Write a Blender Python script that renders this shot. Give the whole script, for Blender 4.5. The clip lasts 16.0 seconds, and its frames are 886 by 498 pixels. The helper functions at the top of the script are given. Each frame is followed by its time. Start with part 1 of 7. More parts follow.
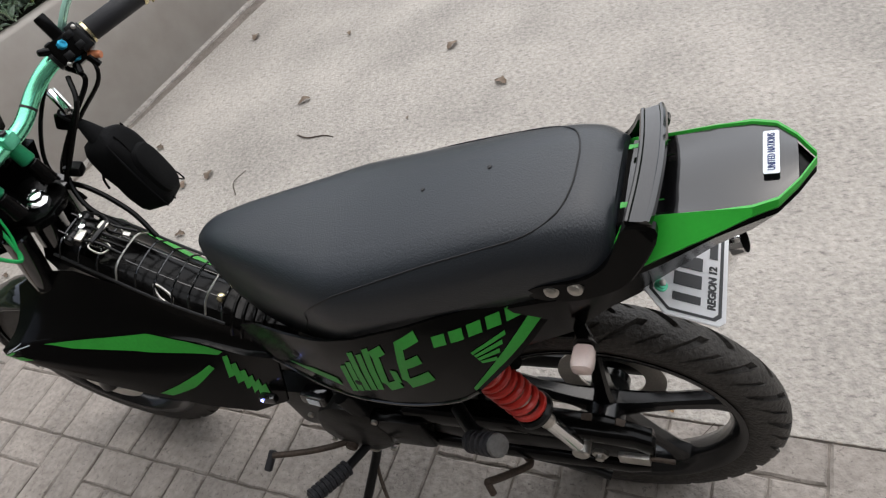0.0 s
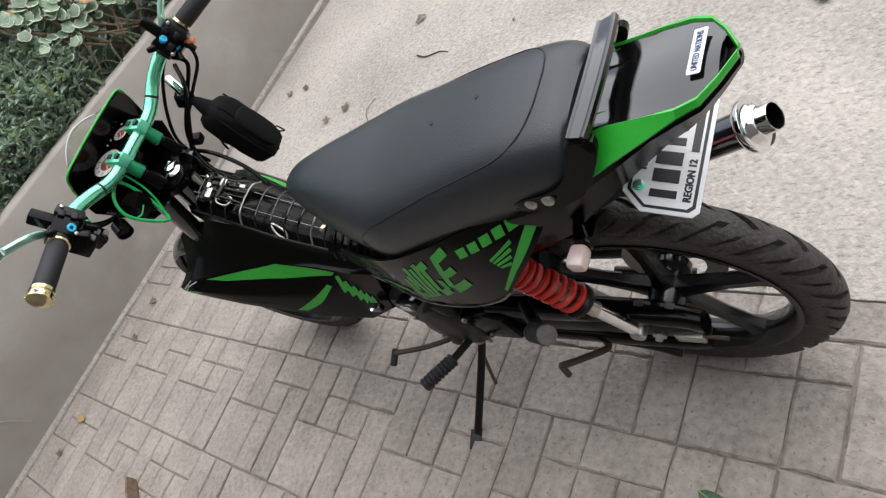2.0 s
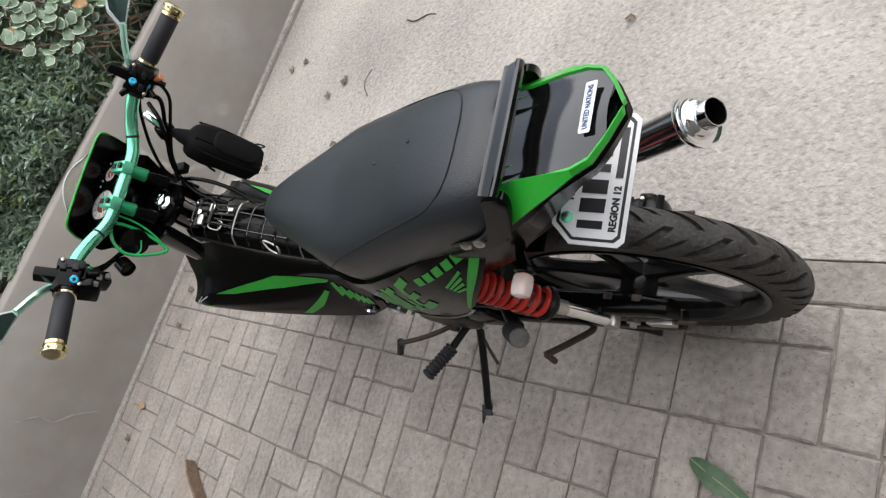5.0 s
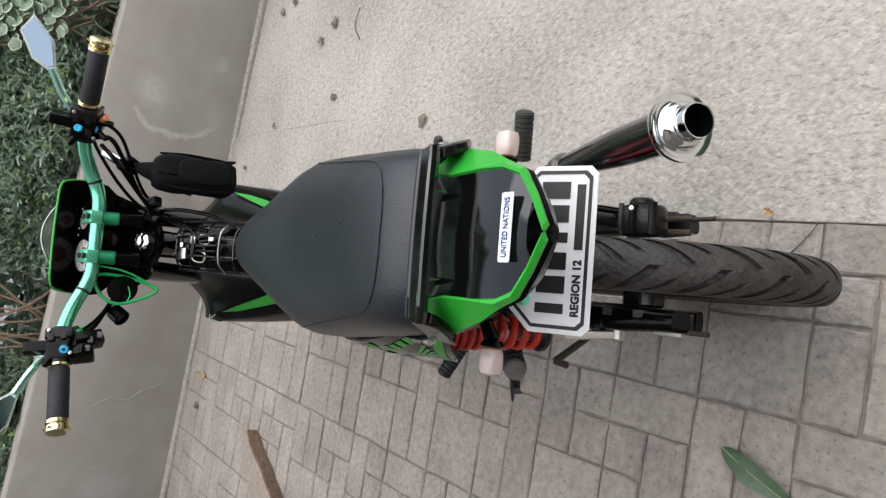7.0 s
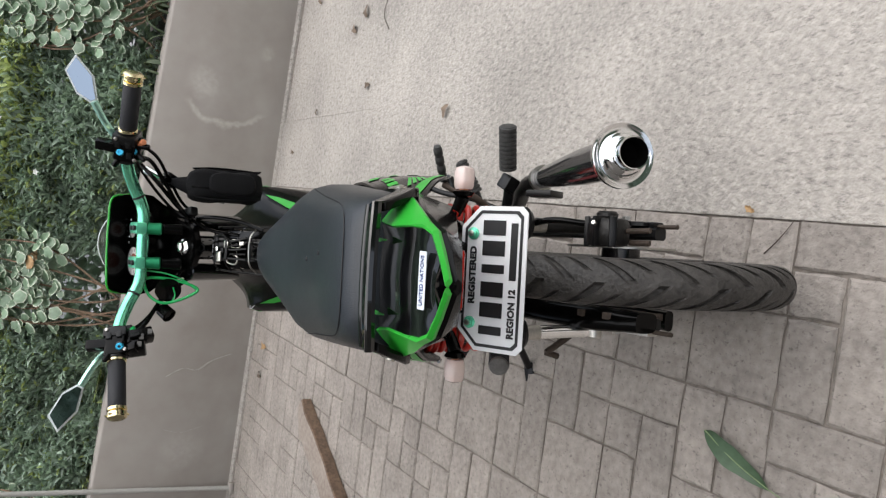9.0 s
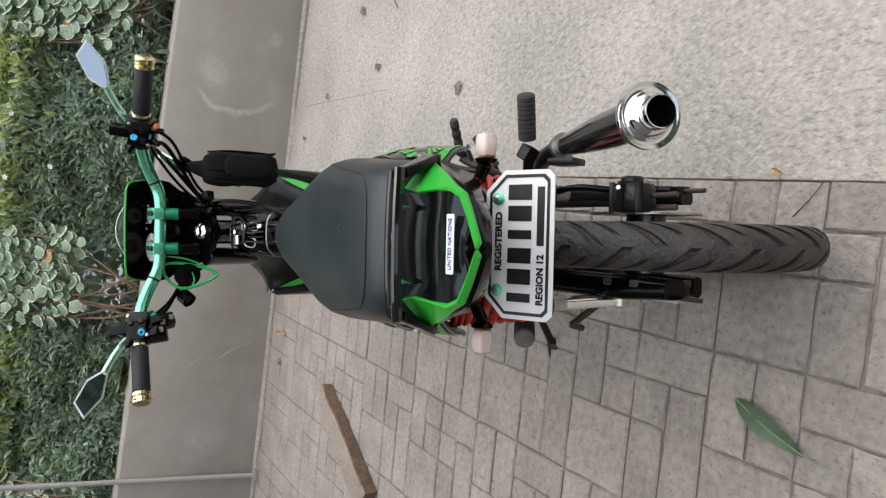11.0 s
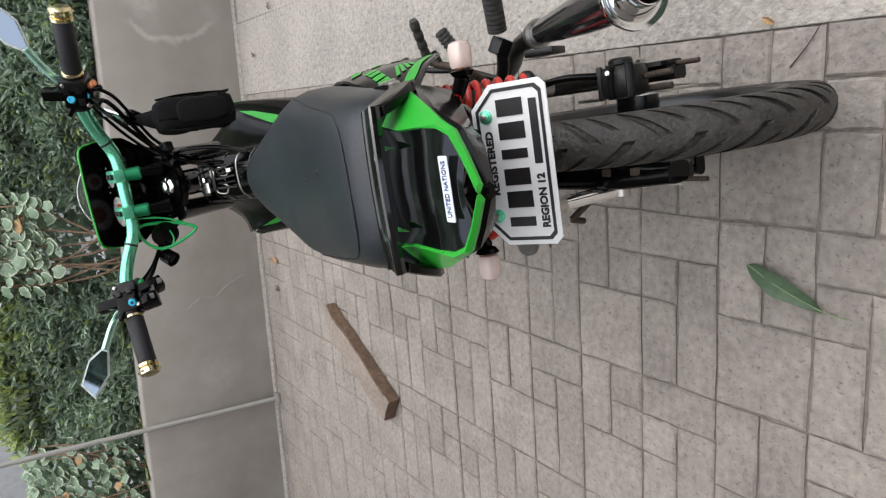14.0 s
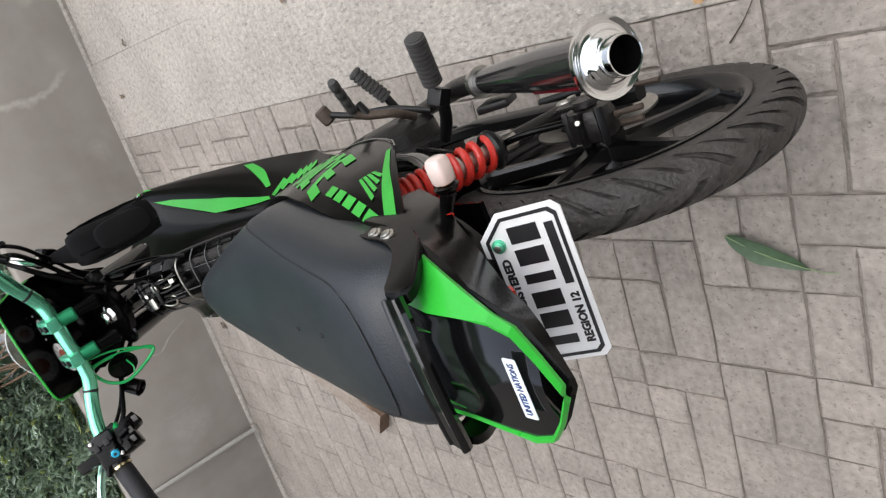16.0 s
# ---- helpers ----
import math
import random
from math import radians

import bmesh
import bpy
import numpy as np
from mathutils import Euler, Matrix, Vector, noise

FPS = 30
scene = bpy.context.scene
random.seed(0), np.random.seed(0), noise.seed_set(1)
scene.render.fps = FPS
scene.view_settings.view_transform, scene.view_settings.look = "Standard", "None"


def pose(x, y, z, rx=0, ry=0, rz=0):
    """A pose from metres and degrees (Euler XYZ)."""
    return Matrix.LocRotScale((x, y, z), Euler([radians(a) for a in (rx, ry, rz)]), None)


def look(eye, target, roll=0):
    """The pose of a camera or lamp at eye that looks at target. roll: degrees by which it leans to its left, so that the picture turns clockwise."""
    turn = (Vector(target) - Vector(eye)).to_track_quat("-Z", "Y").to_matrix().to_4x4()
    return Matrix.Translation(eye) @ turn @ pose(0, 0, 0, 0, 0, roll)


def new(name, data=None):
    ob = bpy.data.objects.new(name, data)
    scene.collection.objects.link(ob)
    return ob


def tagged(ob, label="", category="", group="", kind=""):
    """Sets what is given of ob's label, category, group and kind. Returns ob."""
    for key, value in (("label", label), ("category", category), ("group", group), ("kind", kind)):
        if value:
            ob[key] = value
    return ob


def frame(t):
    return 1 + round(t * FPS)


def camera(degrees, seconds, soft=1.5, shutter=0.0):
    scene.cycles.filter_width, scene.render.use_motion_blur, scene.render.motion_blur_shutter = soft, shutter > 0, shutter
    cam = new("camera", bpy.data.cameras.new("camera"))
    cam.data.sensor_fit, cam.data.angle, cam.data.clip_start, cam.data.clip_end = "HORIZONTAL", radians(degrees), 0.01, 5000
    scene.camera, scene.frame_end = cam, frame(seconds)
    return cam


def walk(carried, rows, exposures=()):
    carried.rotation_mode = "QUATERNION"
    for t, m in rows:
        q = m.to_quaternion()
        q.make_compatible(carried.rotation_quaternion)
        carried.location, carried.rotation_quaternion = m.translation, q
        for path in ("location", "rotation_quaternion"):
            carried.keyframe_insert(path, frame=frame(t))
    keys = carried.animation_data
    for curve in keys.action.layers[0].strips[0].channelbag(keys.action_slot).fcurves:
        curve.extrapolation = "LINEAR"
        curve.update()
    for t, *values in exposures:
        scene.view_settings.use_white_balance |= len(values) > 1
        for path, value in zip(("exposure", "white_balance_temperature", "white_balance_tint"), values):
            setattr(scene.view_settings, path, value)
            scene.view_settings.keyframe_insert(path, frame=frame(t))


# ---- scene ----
cam = camera(65.8, 16.0, soft=1.25)
PATH = [
    (0, (-0.612, -0.244, 1.354), (0.601, 0.602, 0.007), -25.3),
    (0.5, (-0.605, -0.295, 1.351), (0.4, 0.767, -0.013), -34.6),
    (1, (-0.609, -0.345, 1.352), (0.309, 0.806, -0.001), -40.8),
    (1.5, (-0.575, -0.458, 1.352), (0.363, 0.733, 0.047), -41.9),
    (2, (-0.576, -0.516, 1.357), (0.215, 0.803, 0.079), -48.6),
    (2.5, (-0.593, -0.51, 1.364), (0.188, 0.805, 0.075), -49.8),
    (3, (-0.616, -0.506, 1.378), (0.238, 0.809, 0.136), -49.6),
    (3.5, (-0.613, -0.51, 1.383), (0.156, 0.853, 0.137), -54.4),
    (4, (-0.549, -0.56, 1.381), (0.232, 0.791, 0.129), -54.0),
    (4.5, (-0.474, -0.626, 1.373), (0.154, 0.793, 0.111), -56.5),
    (4.7, (-0.453, -0.644, 1.374), (0.162, 0.772, 0.101), -58.7),
    (6.8, (-0.129, -0.674, 1.262), (0.032, 0.875, 0.008), -77.8),
    (7, (-0.118, -0.676, 1.265), (0.072, 0.876, 0.018), -78.7),
    (7.5, (-0.093, -0.7, 1.267), (0.093, 0.932, 0.127), -79.7),
    (8, (-0.035, -0.771, 1.25), (0.095, 0.868, 0.112), -80.0),
    (8.5, (-0.008, -0.834, 1.234), (0.076, 0.825, 0.121), -82.9),
    (9, (-0.016, -0.856, 1.234), (0.023, 0.814, 0.134), -83.7),
    (9.5, (-0.025, -0.853, 1.229), (0.035, 0.817, 0.131), -83.7),
    (10, (-0.039, -0.842, 1.232), (0.002, 0.842, 0.155), -84.4),
    (10.2, (-0.042, -0.84, 1.236), (-0.014, 0.848, 0.164), -84.8),
    (12.5, (-0.02, -0.821, 1.23), (-0.05, 0.868, 0.16), -88.2),
    (13, (0.001, -0.827, 1.23), (-0.101, 0.881, 0.194), -89.9),
    (13.5, (0.013, -0.81, 1.217), (-0.252, 0.904, 0.221), -96.5),
    (14, (0.015, -0.763, 1.21), (-0.321, 0.878, 0.117), -102.6),
    (14.5, (0.054, -0.737, 1.195), (-0.373, 0.815, 0.008), -103.8),
    (15, (0.169, -0.72, 1.184), (-0.347, 0.735, -0.087), -114.0),
    (15.5, (0.226, -0.682, 1.188), (-0.309, 0.73, -0.123), -117.9),
    (16, (0.249, -0.627, 1.19), (-0.325, 0.853, -0.027), -124.3),
]
walk(cam, [(t, look(eye, target, roll)) for t, eye, target, roll in PATH], [(0.0, 0.18), (0.5, 0.50), (1.5, 0.50), (4.0, 0.54), (4.7, 0.42), (7.0, 0.38), (10.2, 0.35), (13.0, 0.34), (14.0, 0.36), (15.0, 0.30), (16.0, 0.47)])

# ---- world and light: overcast daylight ----
world = bpy.data.worlds.new("overcast_sky")
scene.world = world
world.use_nodes = True
wn = world.node_tree
wn.nodes.clear()
sky = wn.nodes.new("ShaderNodeTexSky")
sky.sky_type = "NISHITA"
sky.sun_disc = False
sky.sun_elevation, sky.sun_rotation = radians(69), radians(106)
sky.air_density, sky.dust_density, sky.ozone_density = 1.0, 2.0, 1.0
wb = wn.nodes.new("ShaderNodeBackground")
wb.inputs["Strength"].default_value = 0.15
wo = wn.nodes.new("ShaderNodeOutputWorld")
cloud = wn.nodes.new("ShaderNodeHueSaturation")
cloud.inputs["Saturation"].default_value = 0.45
wn.links.new(sky.outputs[0], cloud.inputs["Color"])
wn.links.new(cloud.outputs[0], wb.inputs["Color"])
wn.links.new(wb.outputs[0], wo.inputs["Surface"])
sun_data = bpy.data.lights.new("sun", "SUN")
sun_data.energy, sun_data.angle, sun_data.color = 2.6, radians(112), (1.0, 0.99, 0.98)
sun = new("sun", sun_data)
sun.matrix_world = look((4.2, -1.2, 11.3), (0, 0, 0))

# ---- materials ----


def material(name, colour, rough=0.5, metal=0.0, vary=0.15, scale=8.0, fine=60.0, bump=0.1, coat=0.0, random_tint=0.0, second=None, spec=0.5, island=0.0, stain=0.5, bump_scale=None, specks=0.0, relief=0.002, world_space=False, pits=(75, 0.56, 0.68, 1.0)):
    """A surface with variation at two scales: broad stains and fine grain, with relief."""
    m = bpy.data.materials.new(name)
    m.use_nodes = True
    nt = m.node_tree
    b = nt.nodes["Principled BSDF"]
    b.inputs["Roughness"].default_value = rough
    b.inputs["Metallic"].default_value = metal
    b.inputs["Coat Weight"].default_value = coat
    b.inputs["Coat Roughness"].default_value = 0.08
    b.inputs["Specular IOR Level"].default_value = spec
    co = nt.nodes.new("ShaderNodeTexCoord")
    n1 = nt.nodes.new("ShaderNodeTexNoise")
    n1.inputs["Scale"].default_value, n1.inputs["Detail"].default_value = scale, 4
    n2 = nt.nodes.new("ShaderNodeTexNoise")
    n2.inputs["Scale"].default_value, n2.inputs["Detail"].default_value = fine, 5
    place = nt.nodes.new("ShaderNodeNewGeometry").outputs["Position"] if world_space else co.outputs["Object"]
    for n in (n1, n2):
        nt.links.new(place, n.inputs["Vector"])
    mix = nt.nodes.new("ShaderNodeMix")
    mix.data_type = "FLOAT"
    mix.inputs[0].default_value = 1 - stain
    nt.links.new(n1.outputs[0], mix.inputs[2])
    nt.links.new(n2.outputs[0], mix.inputs[3])
    ramp = nt.nodes.new("ShaderNodeMapRange")
    ramp.inputs["From Min"].default_value, ramp.inputs["From Max"].default_value = 0.3, 0.7
    ramp.inputs["To Min"].default_value, ramp.inputs["To Max"].default_value = 0.0, 1.0
    nt.links.new(mix.outputs[0], ramp.inputs["Value"])
    cm = nt.nodes.new("ShaderNodeMix")
    cm.data_type = "RGBA"
    low = second or tuple(c * (1 - vary) for c in colour)
    high = colour if second else tuple(min(1, c * (1 + vary)) for c in colour)
    cm.inputs[6].default_value, cm.inputs[7].default_value = (*low, 1), (*high, 1)
    nt.links.new(ramp.outputs[0], cm.inputs[0])
    out = cm.outputs[2]
    if specks:
        sp = nt.nodes.new("ShaderNodeTexNoise")
        sp.inputs["Scale"].default_value, sp.inputs["Detail"].default_value, sp.inputs["Roughness"].default_value = pits[0], 6, 0.75
        mp = nt.nodes.new("ShaderNodeMapping")
        mp.inputs["Scale"].default_value = (1.0, pits[3], 1.0)
        nt.links.new(place, mp.inputs["Vector"])
        nt.links.new(mp.outputs[0], sp.inputs["Vector"])
        sr = nt.nodes.new("ShaderNodeMapRange")
        sr.inputs["From Min"].default_value, sr.inputs["From Max"].default_value = pits[1], pits[2]
        sr.inputs["To Max"].default_value = specks
        nt.links.new(sp.outputs[0], sr.inputs["Value"])
        sm = nt.nodes.new("ShaderNodeMix")
        sm.data_type = "RGBA"
        sm.inputs[7].default_value = (*[c * 0.25 for c in colour], 1)
        nt.links.new(sr.outputs[0], sm.inputs[0])
        nt.links.new(out, sm.inputs[6])
        out = sm.outputs[2]
    if random_tint or island:
        if island:
            src = nt.nodes.new("ShaderNodeNewGeometry").outputs["Random Per Island"]
        else:
            src = nt.nodes.new("ShaderNodeObjectInfo").outputs["Random"]
        amount = island or random_tint
        mr = nt.nodes.new("ShaderNodeMapRange")
        mr.inputs["To Min"].default_value, mr.inputs["To Max"].default_value = 1 - amount, 1 + amount
        nt.links.new(src, mr.inputs["Value"])
        hv = nt.nodes.new("ShaderNodeHueSaturation")
        nt.links.new(mr.outputs[0], hv.inputs["Value"])
        nt.links.new(out, hv.inputs["Color"])
        out = hv.outputs[0]
    nt.links.new(out, b.inputs["Base Color"])
    rr = nt.nodes.new("ShaderNodeMapRange")
    rr.inputs["To Min"].default_value, rr.inputs["To Max"].default_value = max(0.02, rough * 0.8), min(1, rough * 1.25)
    nt.links.new(n1.outputs[0], rr.inputs["Value"])
    nt.links.new(rr.outputs[0], b.inputs["Roughness"])
    if bump:
        bp = nt.nodes.new("ShaderNodeBump")
        bp.inputs["Strength"].default_value, bp.inputs["Distance"].default_value = bump, relief
        if bump_scale:
            n3 = nt.nodes.new("ShaderNodeTexNoise")
            n3.inputs["Scale"].default_value, n3.inputs["Detail"].default_value = bump_scale, 3
            nt.links.new(place, n3.inputs["Vector"])
            nt.links.new(n3.outputs[0], bp.inputs["Height"])
        else:
            nt.links.new(n2.outputs[0], bp.inputs["Height"])
        nt.links.new(bp.outputs[0], b.inputs["Normal"])
    return m


M_SLAB = material("brushed_concrete", (0.372, 0.342, 0.306), 0.9, vary=0.38, scale=2.2, fine=60, bump=1.0, bump_scale=100, stain=0.5, specks=0.52, relief=0.006, pits=(90, 0.54, 0.64, 0.40), world_space=True)
M_PAVER = material("stamped_concrete_block", (0.292, 0.259, 0.229), 0.9, vary=0.34, scale=7, fine=55, bump=1.0, bump_scale=62, random_tint=0.09, stain=0.5, specks=0.6, relief=0.0055, world_space=True, pits=(95, 0.56, 0.65, 0.8))
M_JOINT = material("dirty_joint", (0.185, 0.160, 0.137), 0.95, vary=0.45, scale=14, fine=90, bump=0.6)
M_WALL = material("smooth_cement_render", (0.375, 0.350, 0.318), 0.9, scale=2.4, fine=9, bump=0.2, bump_scale=120, stain=0.6, second=(0.285, 0.252, 0.224))


def lime_bloom(m, colour):
    """Soft lime bloom on the render: a curved streak and a few cloudy patches."""
    nt = m.node_tree
    b = nt.nodes["Principled BSDF"]

    def calc(op, *vals):
        n = nt.nodes.new("ShaderNodeMath")
        n.operation, n.use_clamp = op, False
        for k, v in enumerate(vals):
            if isinstance(v, (int, float)):
                n.inputs[k].default_value = v
            else:
                nt.links.new(v, n.inputs[k])
        return n.outputs[0]

    def fade(v, lo, hi):
        n = nt.nodes.new("ShaderNodeMapRange")
        n.interpolation_type = "SMOOTHSTEP"
        n.inputs["From Min"].default_value, n.inputs["From Max"].default_value = lo, hi
        n.inputs["To Min"].default_value, n.inputs["To Max"].default_value = 1.0, 0.0
        nt.links.new(v, n.inputs["Value"])
        return n.outputs[0]

    co = nt.nodes.new("ShaderNodeTexCoord").outputs["Object"]
    noise = []
    for sc_ in (9.0, 45.0):
        n = nt.nodes.new("ShaderNodeTexNoise")
        n.inputs["Scale"].default_value, n.inputs["Detail"].default_value = sc_, 5
        nt.links.new(co, n.inputs["Vector"])
        noise.append(n.outputs[0])
    sx = nt.nodes.new("ShaderNodeSeparateXYZ")
    nt.links.new(co, sx.inputs[0])
    x = calc("ADD", sx.outputs[0], calc("MULTIPLY", calc("SUBTRACT", noise[0], 0.5), 0.10))
    z = calc("ADD", sx.outputs[2], calc("MULTIPLY", calc("SUBTRACT", noise[1], 0.5), 0.03))

    def away(cx, cz):
        dx, dz = calc("SUBTRACT", x, cx), calc("SUBTRACT", z, cz)
        return calc("SQRT", calc("ADD", calc("MULTIPLY", dx, dx), calc("MULTIPLY", dz, dz)))

    arc = calc("ABSOLUTE", calc("SUBTRACT", away(0.83, 0.30), 0.255))
    mask = calc("MULTIPLY", fade(arc, 0.002, 0.022), fade(x, 0.62, 0.68))
    for cx, cz, r, k in ((0.76, 0.43, 0.11, 0.75), (0.98, 0.13, 0.05, 0.6), (1.32, 0.30, 0.16, 0.35), (0.30, 0.12, 0.07, 0.5), (-0.30, 0.40, 0.17, 0.3), (-1.15, 0.30, 0.15, 0.4)):
        mask = calc("MAXIMUM", mask, calc("MULTIPLY", fade(away(cx, cz), r * 0.15, r), k))
    mask = calc("MULTIPLY", mask, calc("MULTIPLY", noise[1], 1.15))
    mx = nt.nodes.new("ShaderNodeMix")
    mx.data_type = "RGBA"
    mx.inputs[7].default_value = (*colour, 1)
    nt.links.new(mask, mx.inputs[0])
    nt.links.new(b.inputs["Base Color"].links[0].from_socket, mx.inputs[6])
    nt.links.new(mx.outputs[2], b.inputs["Base Color"])


lime_bloom(M_WALL, (0.52, 0.49, 0.45))
M_CRACK = material("lime_streak", (0.46, 0.425, 0.39), 0.9, vary=0.2, scale=20, bump=0.1)
M_SOIL = material("dark_soil", (0.035, 0.027, 0.02), 1.0, vary=0.5, scale=14, fine=80, bump=0.8)
M_BLACK = material("gloss_black_plastic", (0.003, 0.003, 0.0033), 0.07, vary=0.3, scale=6, fine=220, bump=0.015, coat=0.6, spec=0.6)
M_MUFFLER = material("black_chrome", (0.19, 0.19, 0.20), 0.12, metal=0.95, vary=0.15, scale=12, fine=220, bump=0.01)
M_SATIN = material("dusty_black_plastic", (0.0022, 0.0021, 0.0020), 0.17, spec=0.15, vary=0.35, scale=7, fine=160, bump=0.05)
M_MATT = material("black_metal", (0.006, 0.006, 0.0062), 0.32, spec=0.30, vary=0.4, scale=30, fine=200, bump=0.1)
M_ENGINE = material("grimy_black_cast_metal", (0.013, 0.012, 0.011), 0.38, metal=0.3, vary=0.5, scale=25, fine=160, bump=0.4)
M_GREEN = material("bright_green_paint", (0.028, 0.40, 0.035), 0.28, vary=0.08, scale=9, fine=200, bump=0.015, coat=0.25)
M_DECAL = material("green_vinyl", (0.035, 0.36, 0.04), 0.4, vary=0.15, scale=18, fine=200, bump=0.03)
M_ANOD = material("anodised_green_metal", (0.22, 0.74, 0.47), 0.22, metal=0.85, vary=0.12, scale=20, fine=300, bump=0.02)
M_MINT = material("pale_mint_anodised_metal", (0.50, 0.86, 0.70), 0.25, metal=0.7, vary=0.1, scale=30, fine=300, bump=0.02)
M_SILVER = material("silver_paint", (0.66, 0.70, 0.69), 0.35, metal=0.3, vary=0.08, scale=30, fine=250, bump=0.02)
M_CLAMP = material("anodised_green_clamp", (0.16, 0.70, 0.44), 0.3, metal=0.6, vary=0.15, scale=20, fine=300, bump=0.03)
M_RISER = material("dark_green_anodised_metal", (0.025, 0.30, 0.13), 0.35, metal=0.6, vary=0.15, scale=20, fine=300, bump=0.03)
M_SEAT = material("black_seat_vinyl", (0.019, 0.0225, 0.027), 0.34, vary=0.12, scale=5, fine=420, bump=0.3, bump_scale=420)
M_THREAD = material("dark_seam", (0.012, 0.012, 0.013), 0.6, vary=0.2, scale=40)
M_TYRE = material("worn_tyre_rubber", (0.074, 0.068, 0.062), 0.55, spec=0.35, vary=0.4, scale=34, fine=150, bump=1.0, bump_scale=150, relief=0.003, second=(0.017, 0.0155, 0.014))
M_RIM = material("gloss_black_wheel_paint", (0.006, 0.006, 0.0065), 0.17, vary=0.3, scale=18, fine=150, bump=0.06)
M_CHROME = material("chrome", (0.86, 0.86, 0.85), 0.10, metal=1.0, vary=0.06, scale=30, fine=250, bump=0.0)
M_STEEL = material("brushed_steel", (0.52, 0.50, 0.46), 0.32, metal=1.0, vary=0.2, scale=40, fine=260, bump=0.08)
M_RUST = material("worn_dark_steel", (0.075, 0.055, 0.042), 0.6, metal=0.4, vary=0.4, scale=40, fine=200, bump=0.3)
M_RED = material("red_spring_paint", (0.52, 0.028, 0.018), 0.35, vary=0.15, scale=25, fine=200, bump=0.05, coat=0.2)
M_RED_REFLECTION = material("dark_red_reflection", (0.12, 0.008, 0.015), 0.2, metal=0.5, vary=0.2, scale=25)
M_WHITE = material("white_plate_paint", (0.80, 0.80, 0.80), 0.45, vary=0.05, scale=12, fine=90, bump=0.03)
M_INK_RECESS = material("black_ink_and_recess", (0.012, 0.012, 0.013), 0.45, vary=0.3, scale=30)
M_BORE = material("bore_black", (0.002, 0.0019, 0.0018), 0.95, vary=0.3, scale=60, spec=0.05)
M_STICK = material("white_sticker", (0.72, 0.76, 0.80), 0.4, vary=0.05, scale=30)
M_BLUEINK = material("blue_ink", (0.02, 0.045, 0.16), 0.45, vary=0.2, scale=30)
M_LENS = material("clear_indicator_lens", (0.92, 0.76, 0.70), 0.22, vary=0.05, scale=60, fine=300, bump=0.35, coat=0.5, bump_scale=160)
M_LENS.node_tree.nodes["Principled BSDF"].inputs["Transmission Weight"].default_value = 0.35
M_AMBER = material("amber_bulb", (0.62, 0.22, 0.10), 0.3, vary=0.2, scale=60)
M_TAILRED = material("red_tail_lens", (0.5, 0.02, 0.01), 0.2, vary=0.1, scale=60, coat=0.4)
M_GRIP = material("grip_rubber", (0.013, 0.013, 0.016), 0.6, vary=0.25, scale=30, fine=500, bump=0.5)
M_PEGRUB = material("dusty_peg_rubber", (0.034, 0.033, 0.031), 0.6, vary=0.3, scale=40, fine=300, bump=0.3)
M_GOLD = material("gold_anodised_metal", (0.80, 0.70, 0.42), 0.22, metal=1.0, vary=0.2, scale=60)
M_BLUEBOLT = material("blue_anodised_bolt", (0.03, 0.42, 0.66), 0.3, metal=0.4, vary=0.2, scale=60)
M_CLOTH = material("black_nylon_cloth", (0.0045, 0.0045, 0.005), 0.85, spec=0.2, vary=0.4, scale=16, fine=700, bump=0.7)
M_DIAL = material("white_dial", (0.66, 0.63, 0.60), 0.5, vary=0.06, scale=40)
M_DIALRED = material("brown_red_dial_middle", (0.26, 0.07, 0.04), 0.5, vary=0.2, scale=40)
M_WOOD = material("weathered_wood", (0.32, 0.275, 0.235), 0.85, vary=0.35, scale=9, fine=60, bump=0.7, second=(0.175, 0.135, 0.11))
M_BARK = material("dark_brown_bark", (0.215, 0.140, 0.092), 0.9, vary=0.4, second=(0.070, 0.046, 0.031), scale=20, fine=90, bump=0.8)
M_PEGEND = material("worn_grey_rubber", (0.13, 0.125, 0.118), 0.7, vary=0.3, scale=60, fine=200, bump=0.2)
M_POLE = material("grey_painted_pipe", (0.40, 0.39, 0.36), 0.55, vary=0.12, scale=8, fine=90, bump=0.1)
M_LEAF = material("hedge_leaf", (0.37, 0.46, 0.37), 0.33, spec=0.75, vary=0.3, scale=1.5, fine=20, bump=0.1, island=0.5)
M_LEAFY = material("young_hedge_leaf", (0.42, 0.50, 0.22), 0.45, vary=0.3, scale=1.5, fine=20, bump=0.1, island=0.35)
M_ROUND = material("pale_edged_round_leaf", (0.22, 0.325, 0.205), 0.36, spec=0.7, vary=0.35, scale=2.5, fine=45, bump=0.15, island=0.3)
M_ROUNDEDGE = material("cream_leaf_margin", (0.50, 0.55, 0.42), 0.5, vary=0.25, scale=8, fine=45, bump=0.1)
M_STRAP = material("strap_leaf", (0.075, 0.105, 0.05), 0.5, vary=0.3, scale=6, fine=40, bump=0.1, island=0.3)
M_BIGLEAF = material("yellow_green_big_leaf", (0.27, 0.34, 0.12), 0.5, vary=0.3, scale=9, fine=40, bump=0.2)
M_TWIG = material("pale_brown_twig", (0.24, 0.165, 0.11), 0.8, vary=0.3, scale=18, fine=70, bump=0.3)
M_PETAL = material("white_petal", (0.82, 0.82, 0.80), 0.6, vary=0.05, scale=30)
M_MANGO = material("fallen_green_leaf", (0.060, 0.105, 0.055), 0.45, vary=0.25, scale=18, fine=70, bump=0.2)
M_MIDRIB = material("leaf_midrib", (0.20, 0.27, 0.13), 0.5, vary=0.15, scale=30)
